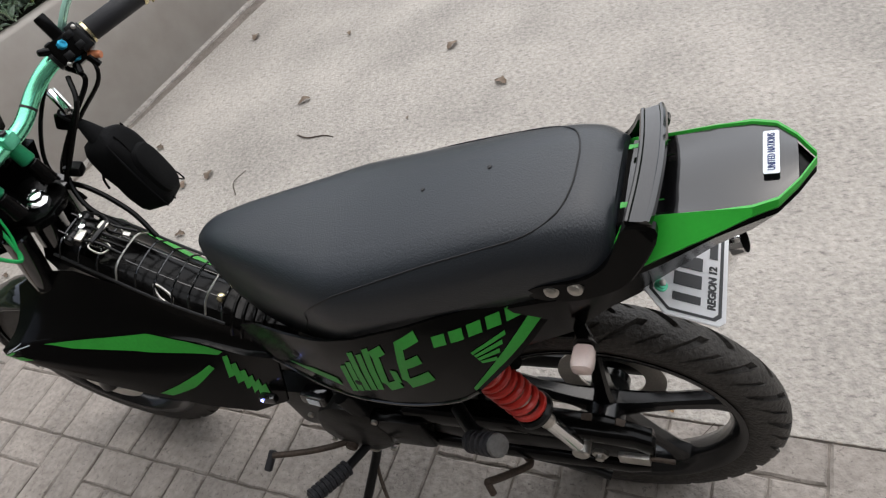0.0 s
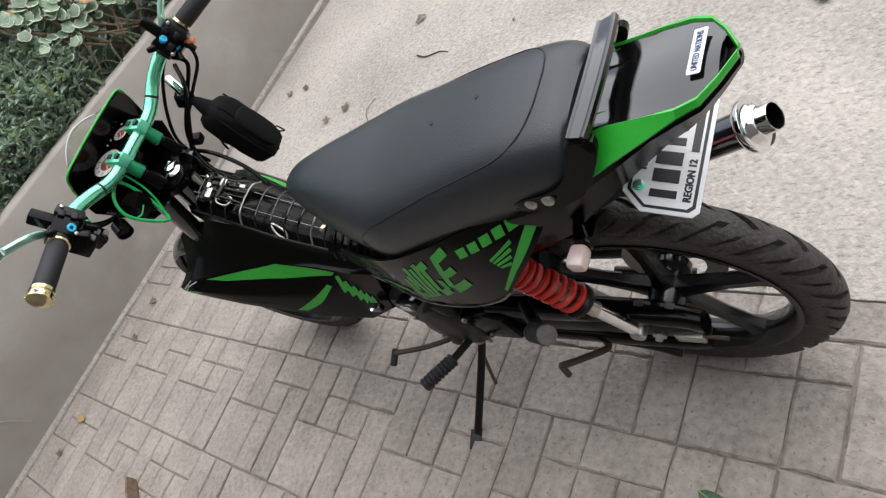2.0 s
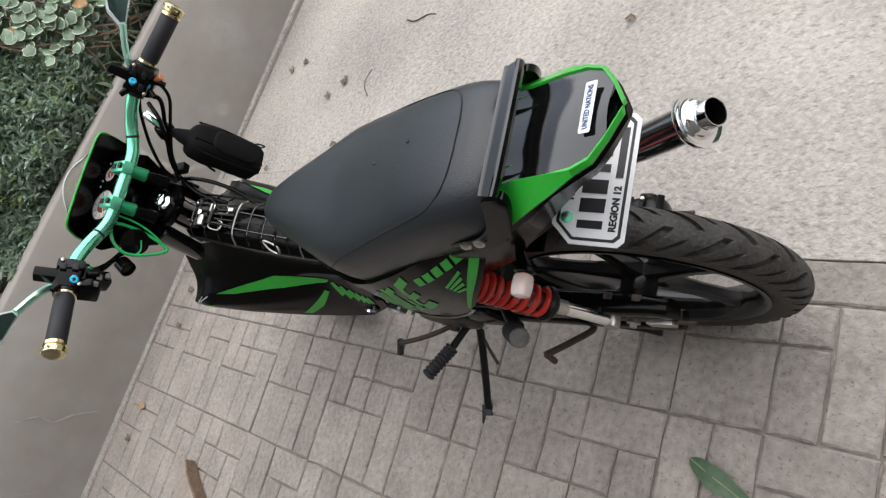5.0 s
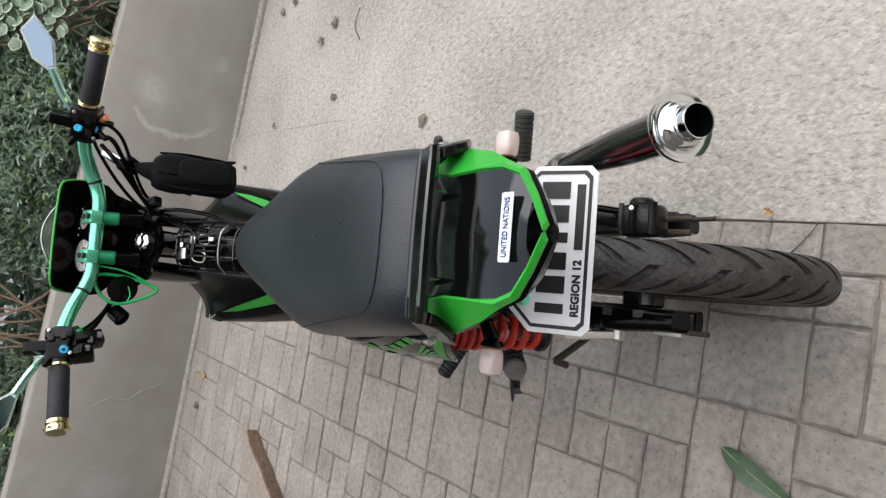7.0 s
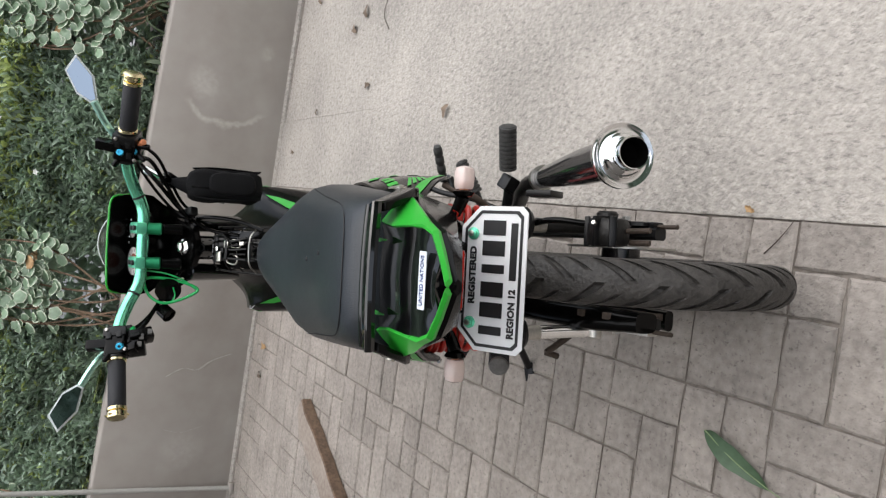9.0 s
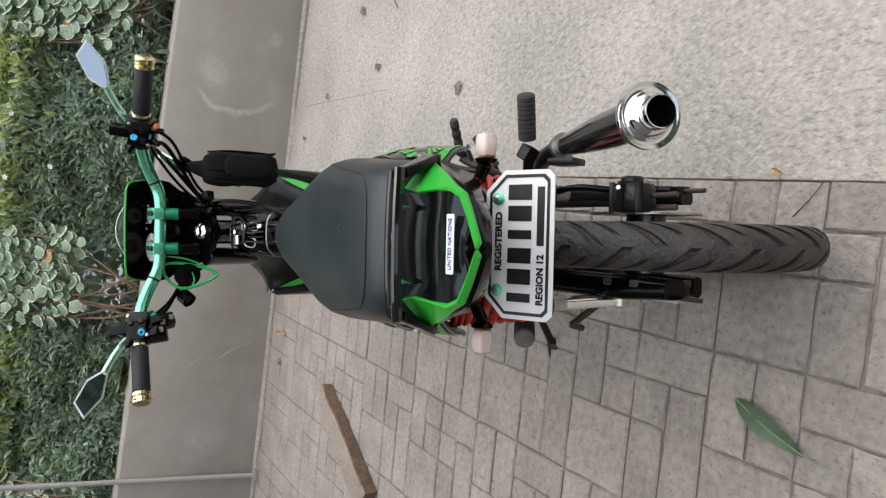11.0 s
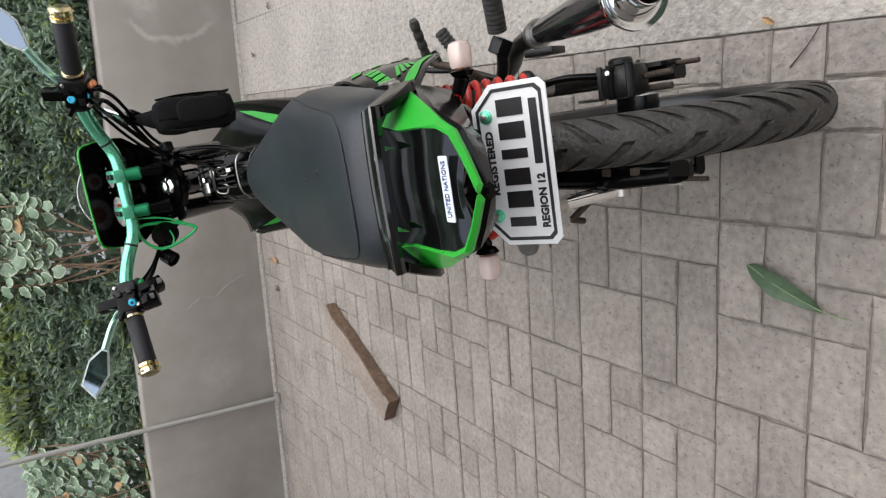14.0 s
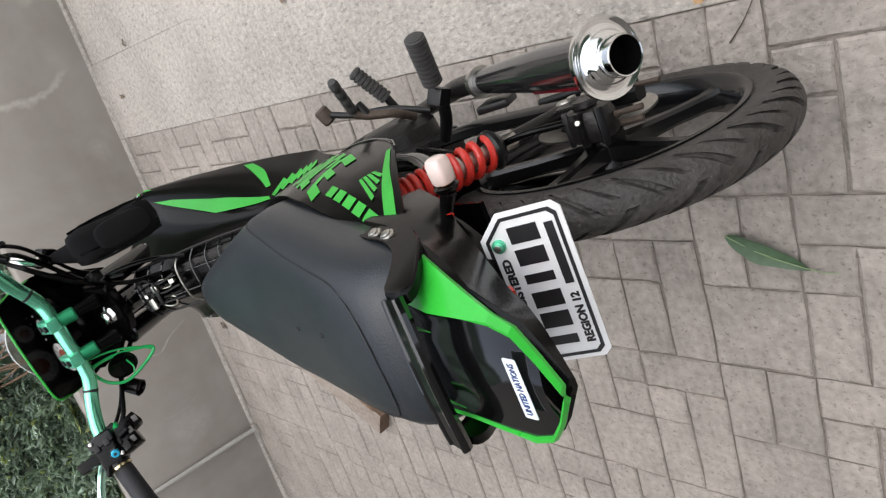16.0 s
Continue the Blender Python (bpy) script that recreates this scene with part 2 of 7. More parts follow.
M_DRY = material("dry_brown_leaf", (0.17, 0.125, 0.09), 0.8, vary=0.3, scale=40, fine=100, bump=0.2, random_tint=0.3)
M_TAN = material("tan_dry_leaf", (0.40, 0.25, 0.12), 0.8, vary=0.3, scale=40, fine=100, bump=0.2)
M_ROAD = material("far_grey_ground", (0.27, 0.27, 0.27), 0.9, vary=0.15, scale=1.5, fine=30, bump=0.2)
M_SHADE_WALL = material("dark_shading_wall", (0.11, 0.10, 0.09), 0.8, vary=0.2, scale=1.5, fine=30, bump=0.2)
M_FARWALL = material("grey_street_wall", (0.40, 0.405, 0.41), 0.9, vary=0.2, scale=0.6, fine=12, bump=0.1)
M_CROWN = material("far_tree_crown", (0.10, 0.15, 0.105), 0.8, vary=0.5, scale=1.4, fine=9, bump=1.0, relief=0.2)
M_HOSE = material("translucent_green_hose", (0.015, 0.40, 0.10), 0.25, vary=0.1, scale=40, coat=0.4)


def translucent(m, amount, tint):
    """Lets light through thin leaves."""
    nt = m.node_tree
    out = nt.nodes["Material Output"]
    pr = nt.nodes["Principled BSDF"]
    tr = nt.nodes.new("ShaderNodeBsdfTranslucent")
    tr.inputs["Color"].default_value = (*tint, 1)
    mx = nt.nodes.new("ShaderNodeMixShader")
    mx.inputs[0].default_value = amount
    nt.links.new(pr.outputs[0], mx.inputs[1])
    nt.links.new(tr.outputs[0], mx.inputs[2])
    nt.links.new(mx.outputs[0], out.inputs["Surface"])


translucent(M_LEAF, 0.35, (0.34, 0.46, 0.30))
translucent(M_LEAFY, 0.35, (0.40, 0.46, 0.12))
translucent(M_ROUND, 0.25, (0.32, 0.42, 0.28))


def glass(name, tint, rough=0.02, alpha=1.0):
    m = bpy.data.materials.new(name)
    m.use_nodes = True
    b = m.node_tree.nodes["Principled BSDF"]
    b.inputs["Base Color"].default_value = (*tint, 1)
    b.inputs["Roughness"].default_value = rough
    b.inputs["Transmission Weight"].default_value = 1.0
    b.inputs["IOR"].default_value = 1.1
    return m


M_SCREEN = glass("smoked_windscreen", (0.72, 0.74, 0.66), 0.12)
M_MIRROR = bpy.data.materials.new("mirror_glass")
M_MIRROR.use_nodes = True
_b = M_MIRROR.node_tree.nodes["Principled BSDF"]
_b.inputs["Base Color"].default_value = (0.60, 0.68, 0.76, 1)
_b.inputs["Metallic"].default_value, _b.inputs["Roughness"].default_value = 1.0, 0.03
M_LED = bpy.data.materials.new("blue_led")
M_LED.use_nodes = True
_b = M_LED.node_tree.nodes["Principled BSDF"]
_b.inputs["Emission Color"].default_value, _b.inputs["Emission Strength"].default_value = (0.25, 0.3, 1.0, 1), 9.0

# ---- mesh helpers ----


def V(*a):
    return Vector(a)


def smooth(bm, angle=38):
    bmesh.ops.recalc_face_normals(bm, faces=bm.faces)
    for f in bm.faces:
        f.smooth = True
    lim = radians(angle)
    for e in bm.edges:
        e.smooth = len(e.link_faces) == 2 and e.calc_face_angle(0) < lim
    return bm


def part(name, bm, mat, parent, label="", angle=38):
    """Links a bmesh as one mesh object under a thing or a part."""
    smooth(bm, angle)
    me = bpy.data.meshes.new(name)
    bm.to_mesh(me)
    bm.free()
    for m in (mat if isinstance(mat, (list, tuple)) else (mat,)):
        me.materials.append(m)
    ob = new(name, me)
    ob.parent = parent
    if label:
        ob["label"] = label
    return ob


def thing(name, label, category, group="", kind="", m=None):
    ob = new(name)
    ob.empty_display_size = 0.05
    if m is not None:
        ob.matrix_world = m
    return tagged(ob, label, category, group, kind)


def whole(name, bm, mat, label, category, group="", kind="", m=None, angle=38):
    ob = part(name, bm, mat, None, "", angle)
    if m is not None:
        ob.matrix_world = m
    return tagged(ob, label, category, group, kind)


def axes(d, up=(0, 0, 1)):
    d = Vector(d).normalized()
    u = Vector(up)
    if abs(d.dot(u.normalized())) > 0.97:
        u = V(0, 1, 0) if abs(d.y) < 0.9 else V(1, 0, 0)
    s = d.cross(u).normalized()
    return d, s, s.cross(d).normalized()


def add_ring(bm, pts):
    return [bm.verts.new(p) for p in pts]


def bridge(bm, a, b, mi=0, closed=True):
    n = len(a)
    for i in range(n if closed else n - 1):
        j = (i + 1) % n
        try:
            bm.faces.new((a[i], a[j], b[j], b[i])).material_index = mi
        except ValueError:
            pass


def cap(bm, ring, mi=0):
    try:
        bm.faces.new(ring).material_index = mi
    except ValueError:
        pass


def box(size, at=(0, 0, 0), rot=(0, 0, 0), bevel=0.003, bm=None, taper=1.0):
    own = bmesh.new()
    bmesh.ops.create_cube(own, size=1.0)
    for v in own.verts:
        k = taper if v.co.z > 0 else 1.0
        v.co = V(v.co.x * size[0] * k, v.co.y * size[1] * k, v.co.z * size[2])
    if bevel:
        bmesh.ops.bevel(own, geom=own.edges[:], offset=bevel, segments=2, affect="EDGES", profile=0.6)
    bmesh.ops.transform(own, matrix=pose(*at, *rot), verts=own.verts)
    return join(bm, own)


def join(bm, own):
    if bm is None:
        return own
    me = bpy.data.meshes.new("t")
    own.to_mesh(me)
    own.free()
    bm.from_mesh(me)
    bpy.data.meshes.remove(me)
    return bm


def rod(p0, p1, r0, r1=None, seg=20, bm=None, bevel=0.0, hollow=0.0):
    """A round bar from p0 to p1 with optional rounded ends."""
    bm = bm or bmesh.new()
    r1 = r0 if r1 is None else r1
    p0, p1 = Vector(p0), Vector(p1)
    d, s, u = axes(p1 - p0)
    ln = (p1 - p0).length
    prof = [(0, r0), (ln, r1)]
    if bevel:
        prof = [(0, r0 - bevel), (bevel, r0), (ln - bevel, r1), (ln, r1 - bevel)]
    if hollow:
        prof = prof + [(ln, r1 * hollow), (ln * 0.3, r1 * hollow)]
    rings = []
    for h, r in prof:
        rings.append(add_ring(bm, [p0 + d * h + (s * math.cos(a) + u * math.sin(a)) * r for a in [2 * math.pi * i / seg for i in range(seg)]]))
    for a, b in zip(rings, rings[1:]):
        bridge(bm, a, b)
    cap(bm, rings[0][::-1])
    cap(bm, rings[-1])
    return bm


def lathe(p0, p1, prof, seg=32, bm=None, closed=False):
    """Turns a profile of (distance along, radius) about the axis p0 to p1 (unit distances in metres)."""
    bm = bm or bmesh.new()
    p0 = Vector(p0)
    d, s, u = axes(Vector(p1) - p0)
    rings = []
    for h, r in prof:
        rings.append(add_ring(bm, [p0 + d * h + (s * math.cos(a) + u * math.sin(a)) * max(r, 1e-4) for a in [2 * math.pi * i / seg for i in range(seg)]]))
    for a, b in zip(rings, rings[1:]):
        bridge(bm, a, b)
    if closed:
        bridge(bm, rings[-1], rings[0])
    else:
        cap(bm, rings[0][::-1])
        cap(bm, rings[-1])
    return bm


def curve_points(pts, n=6, closed=False):
    """A smooth line through the points."""
    P = [Vector(p) for p in pts]
    out = []
    m = len(P)
    for i in range(m if closed else m - 1):
        a = P[(i - 1) % m] if closed or i > 0 else P[0] * 2 - P[1]
        b, c = P[i], P[(i + 1) % m]
        d = P[(i + 2) % m] if closed or i + 2 < m else c * 2 - b
        for k in range(n):
            t = k / n
            out.append(0.5 * ((2 * b) + (c - a) * t + (2 * a - 5 * b + 4 * c - d) * t * t + (3 * b - a - 3 * c + d) * t ** 3))
    if not closed:
        out.append(P[-1])
    return out


def tube(pts, r, n=6, seg=12, bm=None, closed=False, flat=None, raw=False):
    """A hose or bent bar along the points; r is a radius or (start, end); flat=(half width, half height) gives a bar with soft edges."""
    bm = bm or bmesh.new()
    C = [Vector(p) for p in pts] if raw else curve_points(pts, n, closed)
    m = len(C)
    rings = []
    last = None
    for i, p in enumerate(C):
        a = C[(i - 1) % m] if closed or i else C[0]
        b = C[(i + 1) % m] if closed or i < m - 1 else C[-1]
        d = (b - a).normalized()
        if last is None:
            d, s, u = axes(d)
        else:
            s = (last - d * last.dot(d)).normalized()
            u = s.cross(d).normalized()
        last = s
        k = i / max(1, m - 1)
        rad = r if isinstance(r, (int, float)) else r[0] * (1 - k) + r[1] * k
        ring = []
        for j in range(seg):
            t = 2 * math.pi * j / seg
            if flat:
                c, q = math.cos(t), math.sin(t)
                e = 0.45
                ring.append(p + s * flat[0] * math.copysign(abs(c) ** e, c) + u * flat[1] * math.copysign(abs(q) ** e, q))
            else:
                ring.append(p + (s * math.cos(t) + u * math.sin(t)) * rad)
        rings.append(add_ring(bm, ring))
    for a, b in zip(rings, rings[1:]):
        bridge(bm, a, b)
    if closed:
        # joins the last ring to the first without a twist
        a, b = rings[-1], rings[0]
        k = min(range(seg), key=lambda q: (b[q].co - a[0].co).length)
        bridge(bm, a, b[k:] + b[:k])
    else:
        cap(bm, rings[0][::-1])
        cap(bm, rings[-1])
    return bm


def loft(sections, bm=None, caps=True, closed=True, mi=None):
    bm = bm or bmesh.new()
    rings = [add_ring(bm, s) for s in sections]
    for k, (a, b) in enumerate(zip(rings, rings[1:])):
        bridge(bm, a, b, 0 if mi is None else mi(k), closed)
    if caps and closed:
        cap(bm, rings[0][::-1])
        cap(bm, rings[-1])
    return bm


def slab_poly(pts, depth, m=None, bevel=0.0, bm=None, mi=0):
    """A flat polygon (x, y) with thickness below it."""
    own = bmesh.new()
    top = add_ring(own, [V(x, y, 0) for x, y in pts])
    low = add_ring(own, [V(x, y, -depth) for x, y in pts])
    f = own.faces.new(top)
    own.faces.new(low[::-1])
    bridge(own, low, top)
    if bevel:
        bmesh.ops.bevel(own, geom=[e for e in f.edges], offset=bevel, segments=2, affect="EDGES")
    if m is not None:
        bmesh.ops.transform(own, matrix=m, verts=own.verts)
    for f in own.faces:
        f.material_index = mi
    return join(bm, own)


def basis(origin, xd, yd):
    """A pose whose x and y run along xd and yd."""
    x = Vector(xd).normalized()
    z = x.cross(Vector(yd)).normalized()
    y = z.cross(x)
    return Matrix(((x.x, y.x, z.x, origin[0]), (x.y, y.y, z.y, origin[1]), (x.z, y.z, z.z, origin[2]), (0, 0, 0, 1)))


def lettering(text, height, m, mat, name, parent, depth=0.0004, width=None, bold=0.0):
    """Raised letters from the built-in font, fitted to a width, as one mesh."""
    cu = bpy.data.curves.new("text", "FONT")
    cu.body, cu.size, cu.align_x, cu.align_y, cu.extrude = text, height * 1.4, "CENTER", "CENTER", depth
    cu.resolution_u = 3
    cu.offset = bold
    ob = bpy.data.objects.new("text", cu)
    scene.collection.objects.link(ob)
    me = bpy.data.meshes.new_from_object(ob.evaluated_get(bpy.context.evaluated_depsgraph_get()))
    bpy.data.objects.remove(ob)
    xs = [v.co.x for v in me.vertices]
    ys = [v.co.y for v in me.vertices]
    kx = width / (max(xs) - min(xs)) if width else 1
    ky = height / (max(ys) - min(ys))
    cx, cy = (max(xs) + min(xs)) / 2, (max(ys) + min(ys)) / 2
    for v in me.vertices:
        v.co = V((v.co.x - cx) * kx, (v.co.y - cy) * ky, v.co.z)
    me.transform(m)
    me.materials.clear()
    me.materials.append(mat)
    out = new(name, me)
    out.parent = parent
    return out

# ---- ground, slab, paving ----


def sheet(x0, x1, y0, y1, n, z, fn=None):
    bm = bmesh.new()
    g = [[bm.verts.new((x0 + (x1 - x0) * i / n, y0 + (y1 - y0) * j / n, z + (fn(i, j) if fn else 0))) for j in range(n + 1)] for i in range(n + 1)]
    for i in range(n):
        for j in range(n):
            bm.faces.new((g[i][j], g[i + 1][j], g[i + 1][j + 1], g[i][j + 1]))
    return bm


ground = whole("ground", sheet(-300, 300, -300, 300, 60, -0.0062), M_JOINT, "bare ground round the paved yard", "ground", kind="structure")

# the paving runs 4 degrees off the motorcycle's line
PAVE = pose(0.135, 0, 0, 0, 0, -3.6)
slab = bmesh.new()
slab_poly([(0.0, -6.0), (7.0, -6.0), (7.0, 1.9), (0.3365, 2.66), (0.3365, 1.2005), (0.0, 1.2005)], 0.03, bevel=0.0012, bm=slab)
whole("pavement_concrete", slab, M_SLAB, "pale brushed concrete slab with dark specks beside the paving", "pavement", kind="structure", m=PAVE @ pose(0, 0, 0.001))

# ---- low planter wall ----
WALL = pose(0, 2.75, 0, 0, 0, -7.4)


def wall_mesh():
    bm = bmesh.new()
    n = 40
    sec = []
    for i in range(n + 1):
        x = -4.6 + 9.2 * i / n
        top = 0.655 - 0.035 * x + 0.004 * math.sin(3.1 * x)
        sec.append([V(x, 0.012, -0.02), V(x, 0.004, 0.25), V(x, 0.0, top - 0.012), V(x, 0.012, top), V(x, 0.105, top), V(x, 0.12, top - 0.012), V(x, 0.12, -0.02)])
    return loft(sec, bm)


wall = whole("wall_planter", wall_mesh(), M_WALL, "low grey cement-rendered planter wall with pale streaks", "wall", kind="structure", m=WALL, angle=50)
kerb, foot = bmesh.new(), []
for k in range(161):
    x = -4.6 + 9.2 * k / 160
    out = 0.016 + 0.005 * math.sin(5.3 * x) + 0.004 * math.sin(17 * x + 1) + 0.003 * math.sin(41 * x)
    foot.append([V(x, -out, -0.01), V(x, -out * 0.85, 0.0025), V(x, -out * 0.3, 0.006), V(x, 0.02, 0.014), V(x, 0.02, -0.01)])
loft(foot, kerb)
part("trim", kerb, M_SLAB, wall, "cement fillet at the foot of the wall")


def streak(pts, w, name):
    bm = bmesh.new()
    C = curve_points([(x, -0.003, z) for x, z in pts], 5)
    rows = []
    for i, p in enumerate(C):
        k = 0.35 + 0.65 * abs(math.sin(i * 1.7)) * math.sin(math.pi * (i + 0.5) / len(C))
        rows.append((bm.verts.new(p + V(0, 0, w * k)), bm.verts.new(p - V(0, 0, w * k))))
    for a, b in zip(rows, rows[1:]):
        bm.faces.new((a[0], b[0], b[1], a[1]))
    return part(name, bm, M_CRACK, wall, "thin pale lime streak")


streak([(-0.62, 0.10), (-0.66, 0.2), (-0.71, 0.27), (-0.70, 0.34), (-0.745, 0.42)], 0.010, "streak")
streak([(-1.02, 0.20), (-1.05, 0.31), (-1.03, 0.40)], 0.004, "streak")

soil = whole("soil", sheet(-4.6, 4.6, 0.12, 1.6, 14, 0.52, lambda i, j: 0.03 * math.sin(i * 2.1 + j)), M_SOIL, "dark planter soil under the hedge", "soil", kind="stuff", m=WALL)
road = whole("road", sheet(-40, 40, 4.6, 60, 6, 0.0), M_ROAD, "grey road beyond the hedge", "road", kind="structure", m=WALL @ pose(0, 0, 0.15))

# added unseen wall: blocks sky from the left and darkens reflections there
shade_wall = whole("wall_added_for_shade", box((0.2, 11.0, 5.2), (-2.17, -2.7, 2.6), (0, 0, 0), 0.01), M_SHADE_WALL, "dark wall added beside the yard to shade its left side", "wall", kind="structure")
whole("wall_street", box((26.0, 0.3, 1.9), (0, 9.0, 0.95), (0, 0, -7.4), 0.01), M_FARWALL, "plain grey wall across the street", "wall", kind="structure")


def tree_line(tall=8.6):
    """Dark crowns, uneven along the top, added for gloss parts and mirrors to reflect."""
    bm = bmesh.new()
    n, m = 60, 26
    g = []
    for i in range(n + 1):
        x = -26 + 52 * i / n
        top = tall - 5.4 * max(0.0, min(1.0, (x + 1.0) / 6.0)) + 1.6 * noise.noise(V(x * 0.25, 0, 2)) + 0.8 * noise.noise(V(x * 0.9, 0, 5))
        g.append([bm.verts.new((x, 13.0 + 1.2 * noise.noise(V(x * 0.5, j * 0.35, 1)) + 0.5 * noise.noise(V(x * 1.6, j * 0.9, 8)) + 1.5 * (j / m) ** 2, top * j / m)) for j in range(m + 1)])
    for i in range(n):
        for j in range(m):
            bm.faces.new((g[i][j], g[i + 1][j], g[i + 1][j + 1], g[i][j + 1]))
    return bm


# added to keep the gloss tail dark where it mirrors the low sky
whole("backdrop_trees", tree_line(), M_CROWN, "dark green tree crowns added beyond the street to darken reflections", "trees", kind="structure", m=pose(0, 0, 0, 0, 0, -7.4))
# out of view, added so that the left mirror reflects something dark
whole("backdrop_trees", tree_line(9.0), M_CROWN, "unseen dark green tree crowns added behind the yard for the mirrors", "trees", kind="structure", m=pose(4, -1, 0, 0, 0, 180))

# ---- the motorcycle: leans 3 degrees on its side stand ----
bike = thing("motorcycle", "black and green underbone motorcycle leaning on its side stand", "motorcycle", m=pose(0.005, 0, 0, 0, -3.05, 0))


def both(fn):
    """Calls a part's builder for the left (-1) and the right (+1) side."""
    for s in (-1, 1):
        fn(s)


# ---- wheels ----
R_OUT = 0.2855


def tyre_mesh(cy, cz, half):
    """Tyre with slanted tread grooves, turned about the axle (x)."""
    bm = bmesh.new()
    na, nu = 480, 26
    rings = []
    for i in range(na):
        th = 2 * math.pi * i / na
        ring = []
        for j in range(nu + 1):
            u = -1 + 2 * j / nu
            q = abs(u)
            if q < 0.62:
                k = q / 0.62
                x = half * 0.93 * math.sin(k * 1.25) / math.sin(1.25)
                r = R_OUT - 0.0215 * (1 - math.cos(k * 1.25)) / (1 - math.cos(1.25))
            else:
                k = (q - 0.62) / 0.38
                x = half * (0.93 + 0.07 * math.sin(min(1, k * 2) * math.pi / 2) - 0.30 * max(0, k - 0.4))
                r = R_OUT - 0.0215 - 0.046 * k
            x = math.copysign(x, u)
            # curved grooves, staggered from side to side; the rows follow their slant
            ph = (i / na * 20 + (0.5 if u > 0 else 0.0)) % 1.0
            deep = 0.0
            if 0.07 < q < 0.66 and ph < 0.13:
                deep = 0.0085
            if 0.30 < q < 0.62 and 0.5 < ph < 0.60:
                deep = 0.0065
            r -= deep
            ta = th - (0.75 * q + 0.55 * q * q) * 2 * math.pi / 20
            ring.append(V(x, cy + r * math.cos(ta), cz + r * math.sin(ta)))
        rings.append(add_ring(bm, ring))
    for i in range(na):
        bridge(bm, rings[i], rings[(i + 1) % na], closed=False)
    return bm


def wheel(name, cy, label, half=0.0355):
    cz = R_OUT
    hub = rod((-0.055, cy, cz), (0.055, cy, cz), 0.034, seg=28, bevel=0.004)
    w = part(name, hub, M_RIM, bike, label)
    part("tyre", tyre_mesh(cy, cz, half), M_TYRE, w, "worn black tyre with slanted grooves", angle=25)
    rim = lathe((0, cy, cz), (1, cy, cz), [(-0.030, 0.2225), (-0.0335, 0.224), (-0.0335, 0.216), (-0.030, 0.211), (-0.020, 0.204), (-0.012, 0.198), (0.012, 0.198), (0.020, 0.204), (0.030, 0.211), (0.0335, 0.216), (0.0335, 0.224), (0.030, 0.2225), (0.018, 0.212), (-0.018, 0.212)], 72, closed=True)
    part("rim", rim, M_RIM, w, "black alloy rim")
    for k in range(5):
        a = 2 * math.pi * k / 5 + 0.35
        d = V(0, math.cos(a), math.sin(a))
        t = V(0, -math.sin(a), math.cos(a))
        c = V(0, cy, cz)
        sec = []
        for r, hw, hx in ((0.028, 0.020, 0.019), (0.06, 0.0135, 0.016), (0.12, 0.0115, 0.013), (0.175, 0.013, 0.014), (0.203, 0.021, 0.018)):
            sec.append([c + d * r + t * hw * p + V(1, 0, 0) * hx * q for p, q in ((-1, -0.6), (-0.6, -1), (0.6, -1), (1, -0.6), (1, 0.6), (0.6, 1), (-0.6, 1), (-1, 0.6))])
        part("spoke", loft(sec), M_RIM, w)
    return w


rear_wheel = wheel("rear_wheel", 0.0, "rear wheel with five black alloy spokes")
front_wheel = wheel("front_wheel", 1.215, "front wheel with five black alloy spokes", 0.034)


def disc(parent, x, cy, r):
    bm = lathe((x, cy, R_OUT), (x + 1, cy, R_OUT), [(-0.0018, r * 0.62), (-0.0018, r), (0.0018, r), (0.0018, r * 0.62)], 48, closed=True)
    part("brake_disc", bm, M_STEEL, parent, "bare steel brake disc")


disc(rear_wheel, 0.052, 0.0, 0.095)
disc(front_wheel, -0.05, 1.215, 0.10)

# ---- swing arm, chain case, axle, rear brake ----


def swing(s):
    bm = bmesh.new()
    sec = []
    for y, z, h in ((0.40, 0.285, 0.022), (0.25, 0.288, 0.021), (0.08, 0.288, 0.020), (-0.05, 0.286, 0.022), (-0.085, 0.284, 0.014)):
        x = s * (0.062 if y > 0.3 else 0.078)
        sec.append([V(x + dx * 0.011, y, z + dz * h) for dx, dz in ((-1, -0.7), (-0.6, -1), (0.6, -1), (1, -0.7), (1, 0.7), (0.6, 1), (-0.6, 1), (-1, 0.7))])
    loft(sec, bm)
    arm = part("swing_arm", bm, M_MATT, bike, "black swing arm")
    part("axle_nut", lathe((s * 0.086, 0, R_OUT), (s * 1.086, 0, R_OUT), [(0, 0.014), (0.010, 0.014), (0.010, 0.008), (0.018, 0.007)], 6), M_STEEL, arm, "steel axle nut")
    part("chain_adjuster", box((0.012, 0.05, 0.026), (s * 0.092, -0.055, 0.284), bevel=0.002), M_STEEL if s < 0 else M_MATT, arm)
    part("adjuster_bolt", rod((s * 0.09, -0.07, 0.284), (s * 0.09, -0.118, 0.282), 0.004, seg=10), M_RUST, arm)


both(swing)
case = bmesh.new()
sec = []
for y, zt, zb in ((0.34, 0.372, 0.318), (0.2, 0.372, 0.32), (0.06, 0.368, 0.33), (-0.01, 0.360, 0.325), (-0.06, 0.350, 0.305), (-0.086, 0.335, 0.282)):
    k = 1.0 if y > -0.05 else 0.8
    h = zt - zb
    sec.append([V(-0.074 + k * 0.022 * math.copysign(abs(math.cos(a)) ** 0.55, math.cos(a)), y, zb + h / 2 + h / 2 * math.copysign(abs(math.sin(a)) ** 0.7, math.sin(a))) for a in [2 * math.pi * q / 20 for q in range(20)]])
loft(sec, case)
chain_case = part("chain_case", case, M_SATIN, bike, "black plastic chain cover")
low = bmesh.new()
